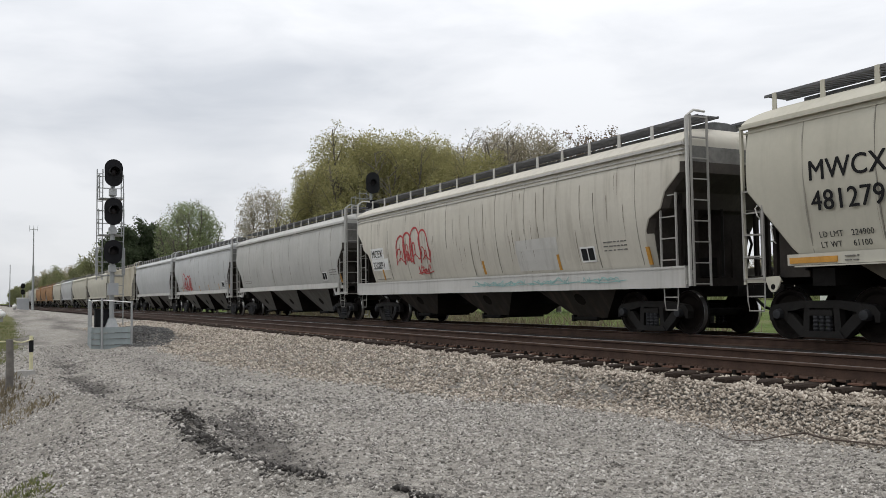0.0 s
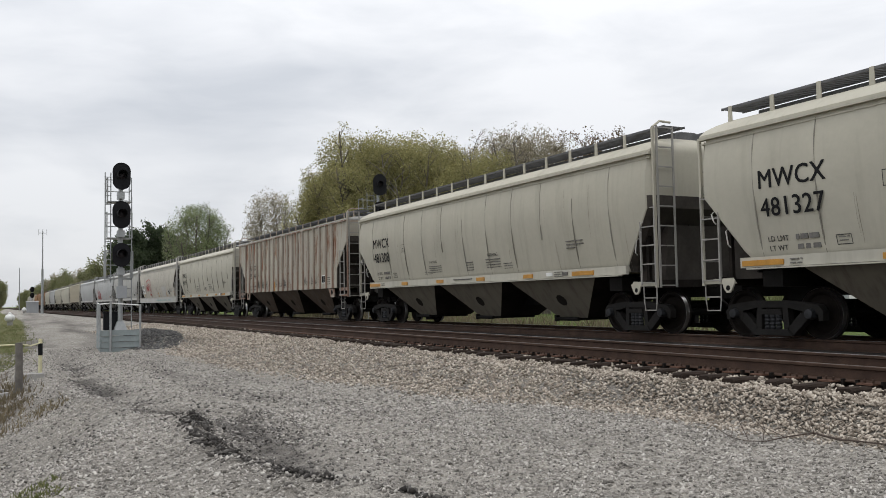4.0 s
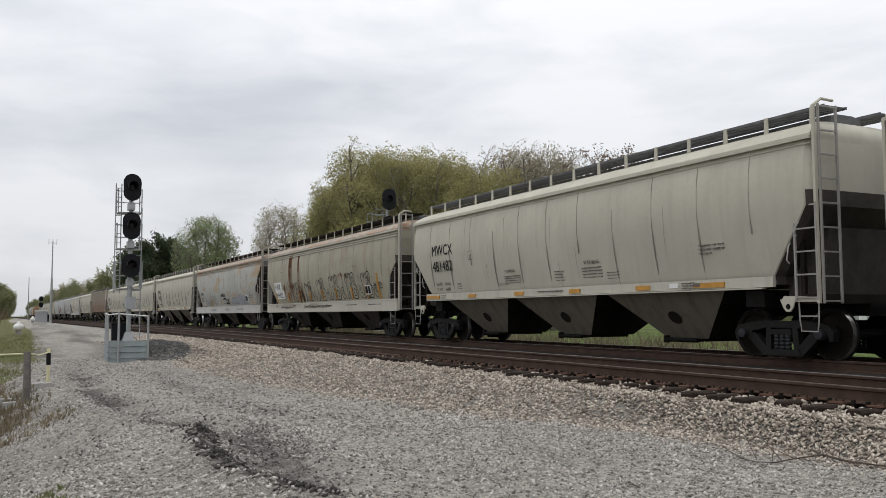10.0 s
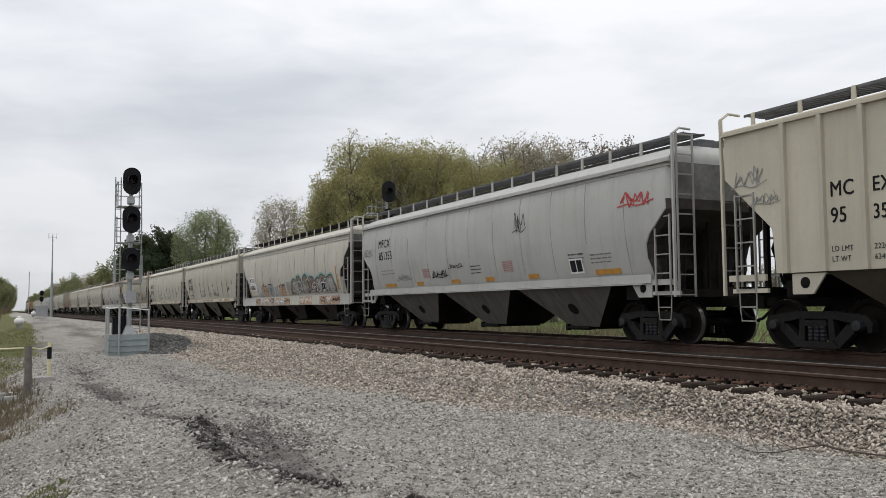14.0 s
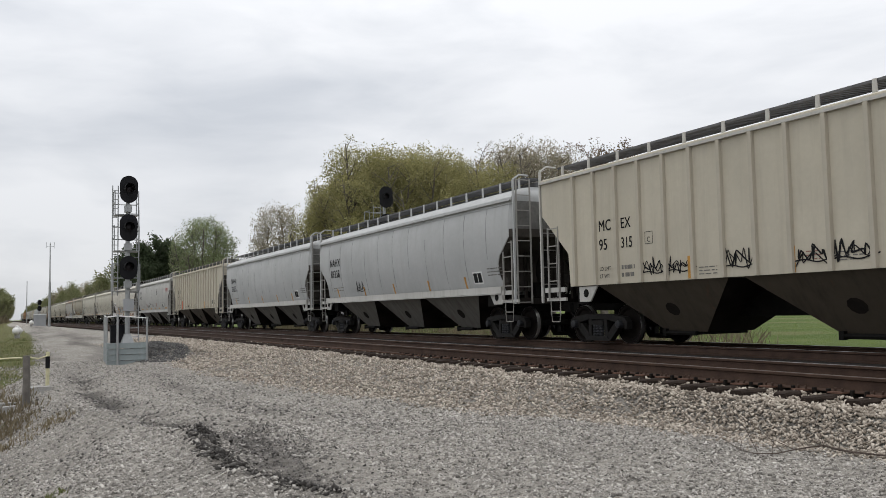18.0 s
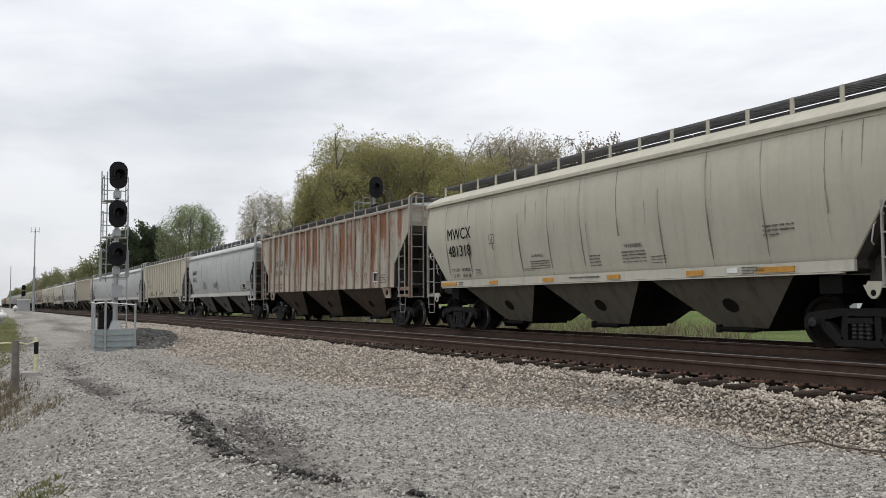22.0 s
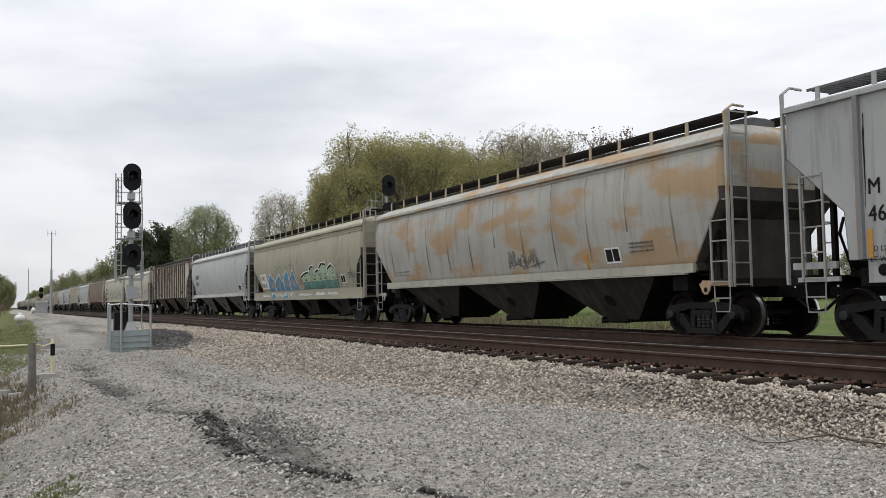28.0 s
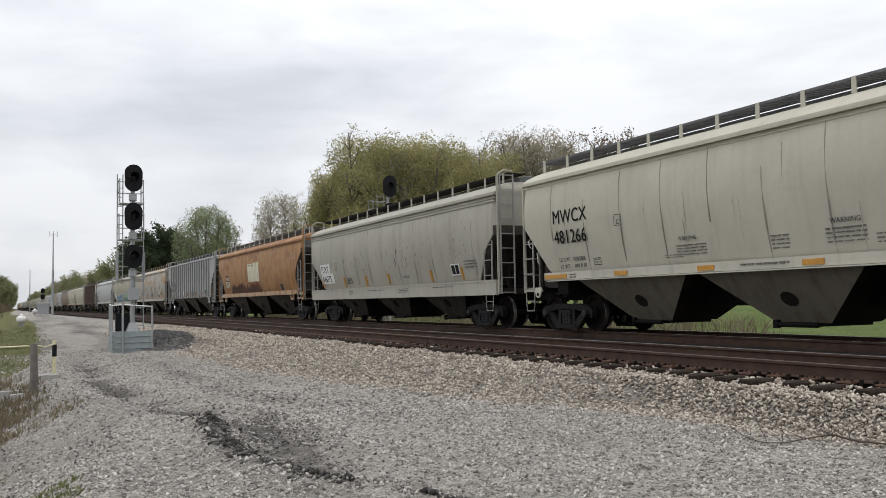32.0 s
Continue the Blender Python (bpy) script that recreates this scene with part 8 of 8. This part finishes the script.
def tree_meshes(seed, height, leaf_mat, leaves, leaf_size, scatter, spread=0.75, twigs=5, limbs=9, girth=0.36, lobes=0):
    """A broad tree: limbs fan out low down and bend upwards, with side branches, twigs and small leaves along them."""
    r = random.Random(seed)
    wood, tips = Shape(), []
    base = height * 0.14
    wood.tube([(0, 0, -0.3), (0.05, 0, base * 0.5), (0.02, 0.05, base)], [height * 0.026, height * 0.021, height * 0.019], 8)
    for i in range(limbs):
        a = 2.4 * i + r.uniform(-0.3, 0.3)
        out = spread * (0.15 + 0.95 * (i + 0.5) / limbs) * r.uniform(0.85, 1.15)
        d = Vector((math.cos(a) * out, math.sin(a) * out, 0.85)).normalized()
        pts, dirs = limb(wood, Vector((0, 0, base * r.uniform(0.6, 1.0))), d, height * r.uniform(0.66, 0.86) * (1.06 - 0.25 * i / limbs), height * 0.0115, r, 0.12, 6)
        for k in range(13):
            u = 0.22 + 0.78 * (k + r.random()) / 13
            j = min(5, int(u * 6))
            q = pts[j].lerp(pts[j + 1], u * 6 - j)
            b = r.uniform(0, 6.28)
            side = Vector((math.cos(b), math.sin(b), r.uniform(-0.1, 0.5)))
            p2, d2 = limb(wood, q, (dirs[j] * 0.7 + side * 0.75).normalized(), height * r.uniform(0.13, 0.24) * (1.15 - 0.5 * u), height * 0.0036, r, 0.14, 3)
            tips += [p2[1], p2[2], p2[3], p2[3]]
            for _ in range(twigs):
                j = r.randrange(1, 4)
                b = r.uniform(0, 6.28)
                side = Vector((math.cos(b), math.sin(b), r.uniform(-0.2, 0.6)))
                p3, _d = limb(wood, p2[j], (d2[j] * 0.6 + side).normalized(), height * r.uniform(0.05, 0.10), height * 0.0014, r, 0.12, 2)
                tips += p3[1:] + p3[1:]
    top = max(t.z for t in tips)
    k = height / top

    def rounded(p):
        """Draws far-reaching shoots back into a rounded, lobed crown."""
        q = Vector((p[0] * k / (girth * height), p[1] * k / (girth * height), (p[2] * k - 0.5 * height) / (0.5 * height)))
        d = q.length
        if d < 0.6 or p[2] < base:
            return (p[0] * k, p[1] * k, p[2] * k if p[2] > 0 else p[2])
        edge = 1.0 + 0.24 * noise.noise(q.normalized() * 2.3 + Vector((seed, 0, 0)))
        far = min(d, 0.6 + (edge - 0.6) * (1 - math.exp(-(d - 0.6) / 0.32)))
        q *= far / d
        return (q.x * girth * height, q.y * girth * height, q.z * 0.5 * height + 0.5 * height)
    wood.v = [rounded(p) for p in wood.v]
    tips = [Vector(rounded(p)) / k for p in tips]
    lift = height / (k * max(t.z for t in tips))
    wood.v = [(x * lift, y * lift, z * lift) for x, y, z in wood.v]
    k *= lift
    verts, faces = [], []
    heads = []
    for i in range(lobes):
        # rounded heads of foliage, spread over the outside of the crown
        a, u = 2.4 * i + r.uniform(-0.4, 0.4), -0.35 + 1.25 * (i + 0.5) / lobes
        w = math.sqrt(max(0.05, 1 - u * u))
        size = height * r.uniform(0.45, 0.75) / math.sqrt(lobes)
        w *= r.uniform(0.62, 1.12)
        heads.append((Vector((math.cos(a) * w * girth * height * 0.74, math.sin(a) * w * girth * height * 0.74, height * (0.53 + 0.43 * u))), size))
    for i in range(leaves):
        t = tips[r.randrange(len(tips))] * k
        if heads and i % 5 < 4:
            c, size = heads[r.randrange(lobes)]
            d = Vector((r.gauss(0, 1), r.gauss(0, 1), r.gauss(0.35, 1))).normalized()
            t = c + d * size * r.random() ** 0.33 * (1.0 + 0.35 * noise.noise(d * 2.6 + c))
        c = t + Vector((r.uniform(-1, 1) + r.uniform(-1, 1), r.uniform(-1, 1) + r.uniform(-1, 1), r.uniform(-1, 1) + r.uniform(-1, 1))) * scatter
        u = Vector((r.gauss(0, 1), r.gauss(0, 1), r.gauss(0.5, 1))).normalized()
        w = u.cross(Vector((r.gauss(0, 1), r.gauss(0, 1), r.gauss(0, 1)))).normalized()
        s = leaf_size * r.uniform(0.6, 1.4)
        b = len(verts)
        verts += [tuple(c - u * s), tuple(c + w * s * 0.55), tuple(c + u * s), tuple(c - w * s * 0.55)]
        faces.append((b, b + 1, b + 2, b + 3))
    return wood.mesh("trunk", M_BARK, 60), quick_mesh("crown", verts, faces, leaf_mat)


def plant_tree(key, make, x, y, turn, size, label, group=""):
    trunk, crown = kept(key, make)
    tree = new("tree")
    tree.matrix_basis = pose(x, y, ground_z(x, y) - 0.1, 0, 0, turn) @ Matrix.Scale(size, 4)
    tagged(tree, label, "tree", group)
    part("trunk", trunk, tree)
    part("crown", crown, tree)
    return tree


def at_bearing(az, dist):
    return dist * math.sin(radians(az)), dist * math.cos(radians(az))


def build_trees():
    big = [lambda s=s: tree_meshes(s, 15, M_LEAF_SPRING, 44000, 0.075, 0.15, 0.95, 4, 13, 0.38, 72) for s in (1, 2, 3)]
    for i, (az, d, hgt) in enumerate(((19.7, 86, 15.2), (21.3, 84, 18.4), (23.1, 86, 18.2), (24.9, 84, 18.0), (26.0, 87, 17.8), (18.6, 92, 12.4), (20.6, 94, 17.4), (22.3, 95, 18.2), (24.0, 95, 18.4), (25.6, 95, 18.0))):
        x, y = at_bearing(az, d)
        plant_tree(("big", i % 3), big[i % 3], x, y, 67 * i, hgt / 15, "tall broad tree with fresh yellow-green spring leaves", "yellow-green trees behind the train")
    x, y = at_bearing(28.9, 82)
    plant_tree(("big", 1), big[1], x, y, 200, 16.2 / 15, "rounder yellow-green tree in spring leaf")
    bare = [lambda s=s: tree_meshes(s, 13, M_LEAF_PALE, 24000, 0.062, 0.13, 0.9, 5, 11, 0.38, 56) for s in (11, 12)]
    for i, (az, d, hgt) in enumerate(((30.9, 88, 18.6), (32.0, 86, 19.0), (33.3, 88, 18.2), (13.1, 120, 9.8), (12.4, 124, 9.0), (34.6, 92, 13))):
        x, y = at_bearing(az, d)
        plant_tree(("bare", i % 2), bare[i % 2], x, y, 51 * i, hgt / 13, "half-bare tree with pale spring buds", "half-bare trees behind the train")
    x, y = at_bearing(15.3, 104)
    plant_tree("slim", lambda: tree_meshes(14, 13, M_LEAF_PALE, 20000, 0.066, 0.12, 0.7, 5, 9, 0.22, 40), x, y, 40, 15.0 / 13, "slim round-headed tree with pale brownish buds")
    x, y = at_bearing(36.6, 85)
    plant_tree("red", lambda: tree_meshes(21, 14, M_LEAF_RED, 14000, 0.09, 0.20, 0.7), x, y, 0, 18.0 / 14, "tree with reddish spring buds")
    green = [lambda s=s: tree_meshes(s, 13, M_LEAF_GREEN, 24000, 0.085, 0.15, 0.95, 4, 11, 0.30, 50) for s in (31, 32)]
    for i, (az, d, hgt) in enumerate(((10.7, 112, 14.2), (11.8, 120, 9.0), (9.6, 126, 8.0))):
        x, y = at_bearing(az, d)
        plant_tree(("green", i % 2), green[i % 2], x, y, 80 * i, hgt / 13, "leafy green tree behind the train", "green trees behind the train")
    pine = lambda: tree_meshes(41, 13, M_LEAF_PINE, 26000, 0.16, 0.35, 0.7)
    for i, (az, d, hgt) in enumerate(((7.6, 128, 13.2), (8.5, 130, 12.4), (6.8, 136, 12.4))):
        x, y = at_bearing(az, d)
        plant_tree("pine", pine, x, y, 100 * i, hgt / 13, "dark evergreen tree beside the line", "dark evergreens beside the line")
    # the wood along the line, on both sides
    row = [lambda s=s, m=m: tree_meshes(s, 12, m, 5500, 0.19, 0.55, 0.85, 1, 6, 0.42) for s, m in ((51, M_LEAF_SPRING), (52, M_HEDGE), (53, M_LEAF_GREEN), (54, M_LEAF_PALE))]
    r = random.Random(9)
    y = 118.0
    i = 0
    while y < 620:
        x = 17.5 + bend(y) + r.uniform(0, 5) + (6 if y < 150 else 0)
        plant_tree(("row", i % 4), row[r.choice((0, 1, 1, 2, 3, 0))] if ("row", i % 4) not in MESHES else None, x, y, r.uniform(0, 360), r.uniform(0.72, 0.92) if y > 150 else r.uniform(0.8, 0.95), "tree in the wood along the line", "wood along the line")
        y += 5.5 + y * 0.012
        i += 1
    for k in range(26):
        x, y = at_bearing(36 + k * 1.75 + r.uniform(-0.5, 0.5), r.uniform(215, 265))
        plant_tree(("row", k % 4), None, x, y, r.uniform(0, 360), r.uniform(0.85, 1.15), "tree in the wood across the field", "wood across the field")
    y = 190.0
    while y < 700:
        x = -3.6 - 0.004 * y - r.uniform(0, 4) - (3 if y < 240 else 0)
        plant_tree(("row", i % 4), None, x, y, r.uniform(0, 360), r.uniform(0.7, 0.95), "tree in the wood along the line", "wood along the line")
        y += 7 + y * 0.012
        i += 1


build_trees()


def scatter_cards(name, spots, mat, label, category):
    """Tufts and low scrub: many thin blades from (x, y, height, spread, count)."""
    r = random.Random(len(spots))
    verts, faces = [], []
    for x, y, hgt, spread, count in spots:
        for _ in range(count):
            px, py = x + r.gauss(0, spread), y + r.gauss(0, spread)
            pz = ground_z(px, py) - 0.02
            a = r.uniform(0, math.pi)
            hh = hgt * r.uniform(0.5, 1.2)
            w = 0.012 + hh * 0.03
            lx, ly = r.gauss(0, hh * 0.35), r.gauss(0, hh * 0.35)
            b = len(verts)
            dx, dy = w * math.cos(a), w * math.sin(a)
            verts += [(px - dx, py - dy, pz), (px + dx, py + dy, pz), (px + lx * 0.5 + dx * 0.6, py + ly * 0.5 + dy * 0.6, pz + hh * 0.6), (px + lx, py + ly, pz + hh)]
            faces.append((b, b + 1, b + 2, b + 3))
    ob = new(name, quick_mesh(name, verts, faces, mat))
    tagged(ob, label, category, kind="stuff")


def build_plants():
    r = random.Random(4)
    scrub = []
    for _ in range(150):
        y = r.uniform(26, 110)
        scrub.append((20.5 + r.uniform(-1, 5) + 0.08 * y + bend(y), y, r.uniform(0.3, 0.9), 0.6, 26))
    scatter_cards("scrub", scrub, M_BRUSH, "dry brown scrub between track and field", "scrub")
    hedge = []
    for _ in range(120):
        y = r.uniform(30, 120)
        hedge.append((22 + r.uniform(0, 10) + 0.1 * y + bend(y), y, r.uniform(0.3, 0.8), 0.7, 36))
    for _ in range(260):
        y = r.uniform(120, 620)
        hedge.append((17.0 + bend(y) + r.uniform(0, 6), y, r.uniform(1.2, 3.4), 1.4, 34))
    for k in range(160):
        x, y = at_bearing(r.uniform(34, 82), r.uniform(212, 230))
        hedge.append((x, y, r.uniform(1.5, 4.0), 1.8, 34))
    scatter_cards("green_scrub", hedge, M_HEDGE, "low green scrub at the field's edge", "scrub")
    grass = []
    for _ in range(420):
        y = r.uniform(5, 20)
        x = bank_edge(y) - r.uniform(0.6, 3.2)
        if noise.noise((x * 0.8, y * 0.5, 4.0)) > 0.22:
            grass.append((x, y, r.uniform(0.04, 0.11), 0.12, 26))
    for _ in range(260):
        y = r.uniform(24, 70)
        grass.append((grass_edge(y) - r.uniform(0.1, 3.5), y, r.uniform(0.05, 0.16), 0.3, 24))
    for _ in range(60):
        grass.append((0.0 + r.gauss(0, 0.16), 8.0 + r.gauss(0, 0.30), r.uniform(0.02, 0.07), 0.09, 40))
    scatter_cards("bank_grass", grass, M_GRASS, "tufts of green grass on the bank", "grass")
    field = []
    for _ in range(900):
        y = r.uniform(4, 60)
        field.append((17.4 + r.uniform(0, 1) ** 2 * 10 + bend(y), y, r.uniform(0.05, 0.14), 0.4, 22))
    scatter_cards("field_grass", field, M_GRASS, "grass along the field's edge", "grass")
    brush = []
    for _ in range(40):
        y = r.uniform(17, 24)
        brush.append((bank_edge(y) - r.uniform(0.3, 1.8), y, r.uniform(0.06, 0.22), 0.2, 40))
    for _ in range(46):
        y = r.uniform(15.5, 18.6)
        brush.append((bank_edge(y) - r.uniform(0.35, 1.9), y, r.uniform(0.04, 0.16), 0.16, 60))
    for _ in range(110):
        y = r.uniform(42, 100)
        brush.append((-1.6 - 0.025 * (y - 42) - r.uniform(0, 4.5), y, r.uniform(0.15, 0.75), 0.45, 44))
    for _ in range(60):
        y = r.uniform(70, 160)
        brush.append((-5.5 - r.uniform(0, 5), y, r.uniform(0.6, 1.6), 0.7, 40))
    for _ in range(260):
        y = r.uniform(150, 640)
        brush.append((-5.0 - 0.004 * y - r.uniform(0, 8), y, r.uniform(1.2, 3.2), 1.4, 34))
    scatter_cards("brush", brush, M_BRUSH, "brown brush below the wooded side", "scrub")


build_plants()


def build_branch():
    s = Shape()
    r = random.Random(2)
    twigs = []

    def zed(x, y, k=0.03):
        return ground_z(x, y) + k
    pts = [(6.95, 7.15), (6.72, 6.75), (6.66, 6.5), (6.82, 6.38), (7.08, 6.35), (7.32, 6.37), (7.48, 6.36), (7.40, 6.12), (7.38, 5.95), (7.44, 5.75), (7.5, 5.5), (7.56, 5.2), (7.6, 4.9)]
    s.tube([(x, y, zed(x, y, 0.02 if i < 4 else 0.045)) for i, (x, y) in enumerate(pts)], [0.003, 0.004, 0.005, 0.006, 0.007, 0.008, 0.010, 0.012, 0.011, 0.009, 0.008, 0.008, 0.007], 6)
    for x, y, dx, dy, dz in ((7.48, 6.36, 0.03, 0.25, 0.55), (7.48, 6.36, -0.16, 0.05, 0.10), (7.08, 6.35, -0.30, 0.35, 0.2), (6.9, 6.37, -0.2, 0.3, 0.36), (6.7, 6.5, 0.0, 0.35, 0.42), (6.72, 6.75, 0.2, 0.2, 0.1), (6.8, 6.4, 0.25, 0.25, 0.16), (7.4, 6.1, 0.05, 0.06, 0.2)):
        z = zed(x, y, 0.03)
        twigs.append(Shape().tube([(x, y, z), (x + dx * 0.5, y + dy * 0.4, z + dz * 0.5), (x + dx, y + dy, z + dz * 0.85)], [0.004, 0.003, 0.0015], 5).mesh("twig", M_TWIG, 60))
    ob = new("fallen_branch", s.mesh("fallen_branch", M_TWIG, 60))
    for twig in twigs:
        part("twig", twig, ob)
    tagged(ob, "thin bare fallen branch lying on the ballast", "branch")


build_branch()


# ---- loose stone, last ----
def stone_mesh(i, mat):
    """A crushed stone: a skewed block with broken corners, all flat facets."""
    r = random.Random(i + 900)
    bm = bmesh.new()
    sx, sy, sz = r.uniform(1.0, 1.5), r.uniform(0.65, 1.0), r.uniform(0.45, 0.8)
    for k in range(8):
        x, y, z = (1 if k & 1 else -1), (1 if k & 2 else -1), (1 if k & 4 else -1)
        c = 0.68
        bm.verts.new((c * sx * (x + r.uniform(-0.5, 0.5)), c * sy * (y + r.uniform(-0.5, 0.5)), c * sz * (z + r.uniform(-0.45, 0.45))))
    bmesh.ops.convex_hull(bm, input=bm.verts[:])
    turn = Matrix.Rotation(r.uniform(-0.7, 0.7), 3, "X") @ Matrix.Rotation(r.uniform(-0.6, 0.6), 3, "Y")
    for v in bm.verts:
        v.co = turn @ v.co
    bmesh.ops.triangulate(bm, faces=bm.faces[:])
    m = bpy.data.meshes.new("stone")
    bm.to_mesh(m)
    bm.free()
    m.materials.append(mat)
    return m


def stone_field(name, places, mat, label):
    """Many small stones in one mesh; places: x, y, z, radius."""
    pick = np.random.RandomState(77)
    kinds = []
    for i in range(24):
        m = stone_mesh(i, mat)
        kinds.append((np.array([v.co for v in m.vertices]), np.array([tuple(p.vertices) for p in m.polygons])))
        bpy.data.meshes.remove(m)
    spots = np.array(places)
    which, angle = pick.randint(0, 24, len(spots)), pick.uniform(0, 2 * math.pi, len(spots))
    tilt = pick.uniform(-0.5, 0.5, (len(spots), 2))
    all_v, all_f, base = [], [], 0
    for k, (v, f) in enumerate(kinds):
        mine = which == k
        p, a, t = spots[mine], angle[mine], tilt[mine]
        if not len(p):
            continue
        c, s = np.cos(a)[:, None], np.sin(a)[:, None]
        q = p[:, 3][:, None]
        x, y = q * (c * v[:, 0] - s * v[:, 1]), q * (s * v[:, 0] + c * v[:, 1])
        z = q * v[:, 2] + t[:, :1] * x + t[:, 1:] * y
        all_v.append(np.stack([x + p[:, :1], y + p[:, 1:2], z + p[:, 2:3]], axis=2).reshape(-1, 3))
        all_f.append((f[None] + base + (np.arange(len(p)) * len(v))[:, None, None]).reshape(-1, 3))
        base += len(p) * len(v)
    verts, tris = np.concatenate(all_v), np.concatenate(all_f)
    m = bpy.data.meshes.new(name)
    m.vertices.add(len(verts))
    m.vertices.foreach_set("co", verts.ravel())
    m.loops.add(tris.size)
    m.loops.foreach_set("vertex_index", tris.ravel())
    m.polygons.add(len(tris))
    m.polygons.foreach_set("loop_start", np.arange(0, tris.size, 3))
    m.update(calc_edges=True)
    m.materials.append(mat)
    ob = new(name, m)
    tagged(ob, label, "stones", kind="stuff")


def in_heap(x, y):
    """On the dark fill round the signal's base."""
    return ((x - 4.15) / 1.15) ** 2 + ((y - 31.2) / 2.0) ** 2 < 1.0 + 0.5 * noise.noise((x * 2, y * 2, 3.1))


def build_stones():
    r = random.Random(8)
    shoulder = new("ballast_shoulder")
    tagged(shoulder, "loose pale crushed stones on the track shoulder", "ballast", kind="structure")
    meshes = [stone_mesh(i, M_STONE) for i in range(12)]
    for _ in range(300):
        y = r.uniform(4.0, 9.5)
        e = shoulder_edge(y)
        x = e + (8.1 - e) * r.random()
        q = r.uniform(0.015, 0.027)
        part("stone", meshes[r.randrange(12)], shoulder, m=pose(x, y, ground_z(x, y) + q * 0.35, r.uniform(0, 360), r.uniform(-30, 30), r.uniform(0, 360)) @ Matrix.Scale(q, 4))
    places = []
    for _ in range(64000):
        y = 3.2 + 50 * r.random() ** 2.2
        e = shoulder_edge(y) - abs(r.gauss(0, 0.22))
        xr = e + (8.75 - e) * r.random()
        x = xr + bend(y)
        q = (0.011 + 0.015 * r.random() ** 1.5) * (1.0 if y < 12 else 1.15 if y < 25 else 1.5)
        if in_heap(x, y):
            continue
        places.append((x, y, ground_z(x, y) + q * r.uniform(0.0, 0.9) + 0.015 * (7.5 < xr < 8.0), q))
    stone_field("ballast_stones", places, M_STONE, "crushed pale ballast stones beside the track")
    places = []
    for _ in range(4000):
        y = 2.5 + 40 * r.random() ** 1.6
        x = 8.75 + 2.0 * r.random() + bend(y)
        q = r.uniform(0.022, 0.042)
        places.append((x, y, 0.445, q))
    stone_field("track_stones", places, M_OILSTONE, "rust-stained stones between the ties")
    places = []
    for _ in range(10000):
        y = 3.2 + 40 * r.random() ** 1.7
        q = r.uniform(0.012, 0.026)
        x = 7.92 + 0.52 * r.random() ** 1.3
        places.append((x + bend(y), y, 0.345 + 0.05 * smooth_step(7.92, 8.15, x) + 0.04 * smooth_step(8.25, 8.44, x) + r.uniform(-0.02, 0.02), q))
    stone_field("ballast_crest", places, M_STONE, "crushed stones heaped against the tie ends")
    # loose gravel of the lot: dense close by, thinner farther on; darker where it lies damp or on the bank
    dry, damp = [], []
    for near in range(2):
        for _ in range(72000 if near else 34000):
            y = 3.4 + 8.2 * r.random() ** 1.15 if near else 11.0 + 22 * r.random() ** 1.5
            x = bank_edge(y) - 2.6 + (shoulder_edge(y) + 2.6 - bank_edge(y)) * r.random()
            q = (0.0065 + 0.014 * r.random() ** 2.0) * (1.0 if near else 1.25)
            if in_heap(x, y) or noise.noise((x * 0.9, y * 0.5, 8.0)) < -0.2 and r.random() < 0.5:
                continue
            spot = (x, y, ground_z(x, y) + q * r.uniform(-0.1, 0.35), q)
            (damp if r.random() < 1.25 * damp_and_shade_share(x, y) else dry).append(spot)
    stone_field("lot_gravel", dry, M_GRIT, "loose grey gravel scattered over the lot")
    stone_field("damp_gravel", damp, M_DAMPGRIT, "darker damp gravel in the ruts and on the bank")
    places = []
    for _ in range(5000):
        y = 5.0 + 6.0 * r.random()
        x = berm_x(y) + r.gauss(0.04, 0.09)
        if noise.noise((x * 2.6, y * 2.0, 6.0)) < -0.12:
            continue
        q = 0.006 + 0.026 * r.random() ** 3
        places.append((x, y, ground_z(x, y) + q * 0.2, q))
    stone_field("clods", places, M_CLOD, "dark damp clods along the low berm")
    places = []
    for _ in range(3600):
        a, d = r.uniform(0, 6.28), r.random() ** 0.5
        x, y = 4.15 + 1.2 * d * math.cos(a), 31.2 + 2.1 * d * math.sin(a)
        places.append((x, y, ground_z(x, y), r.uniform(0.02, 0.045)))
    stone_field("fill_stones", places, M_HEAP, "dark stone fill heaped round the signal base")


build_stones()


# ---- movement ----
def motions():
    for car, h, front in TRAIN:
        rows = []
        for i in range(33):
            t = float(i)
            y = run_length(t) - front - h
            a, b = bend(y - 6.8), bend(y + 6.8)
            turn = -math.degrees(math.atan2(b - a, 13.6))
            rows.append((t, pose(TRAIN_TRACK + (a + b) / 2, y, RAIL_Z, 0, 0, turn)))
        walk(car, rows)


motions()
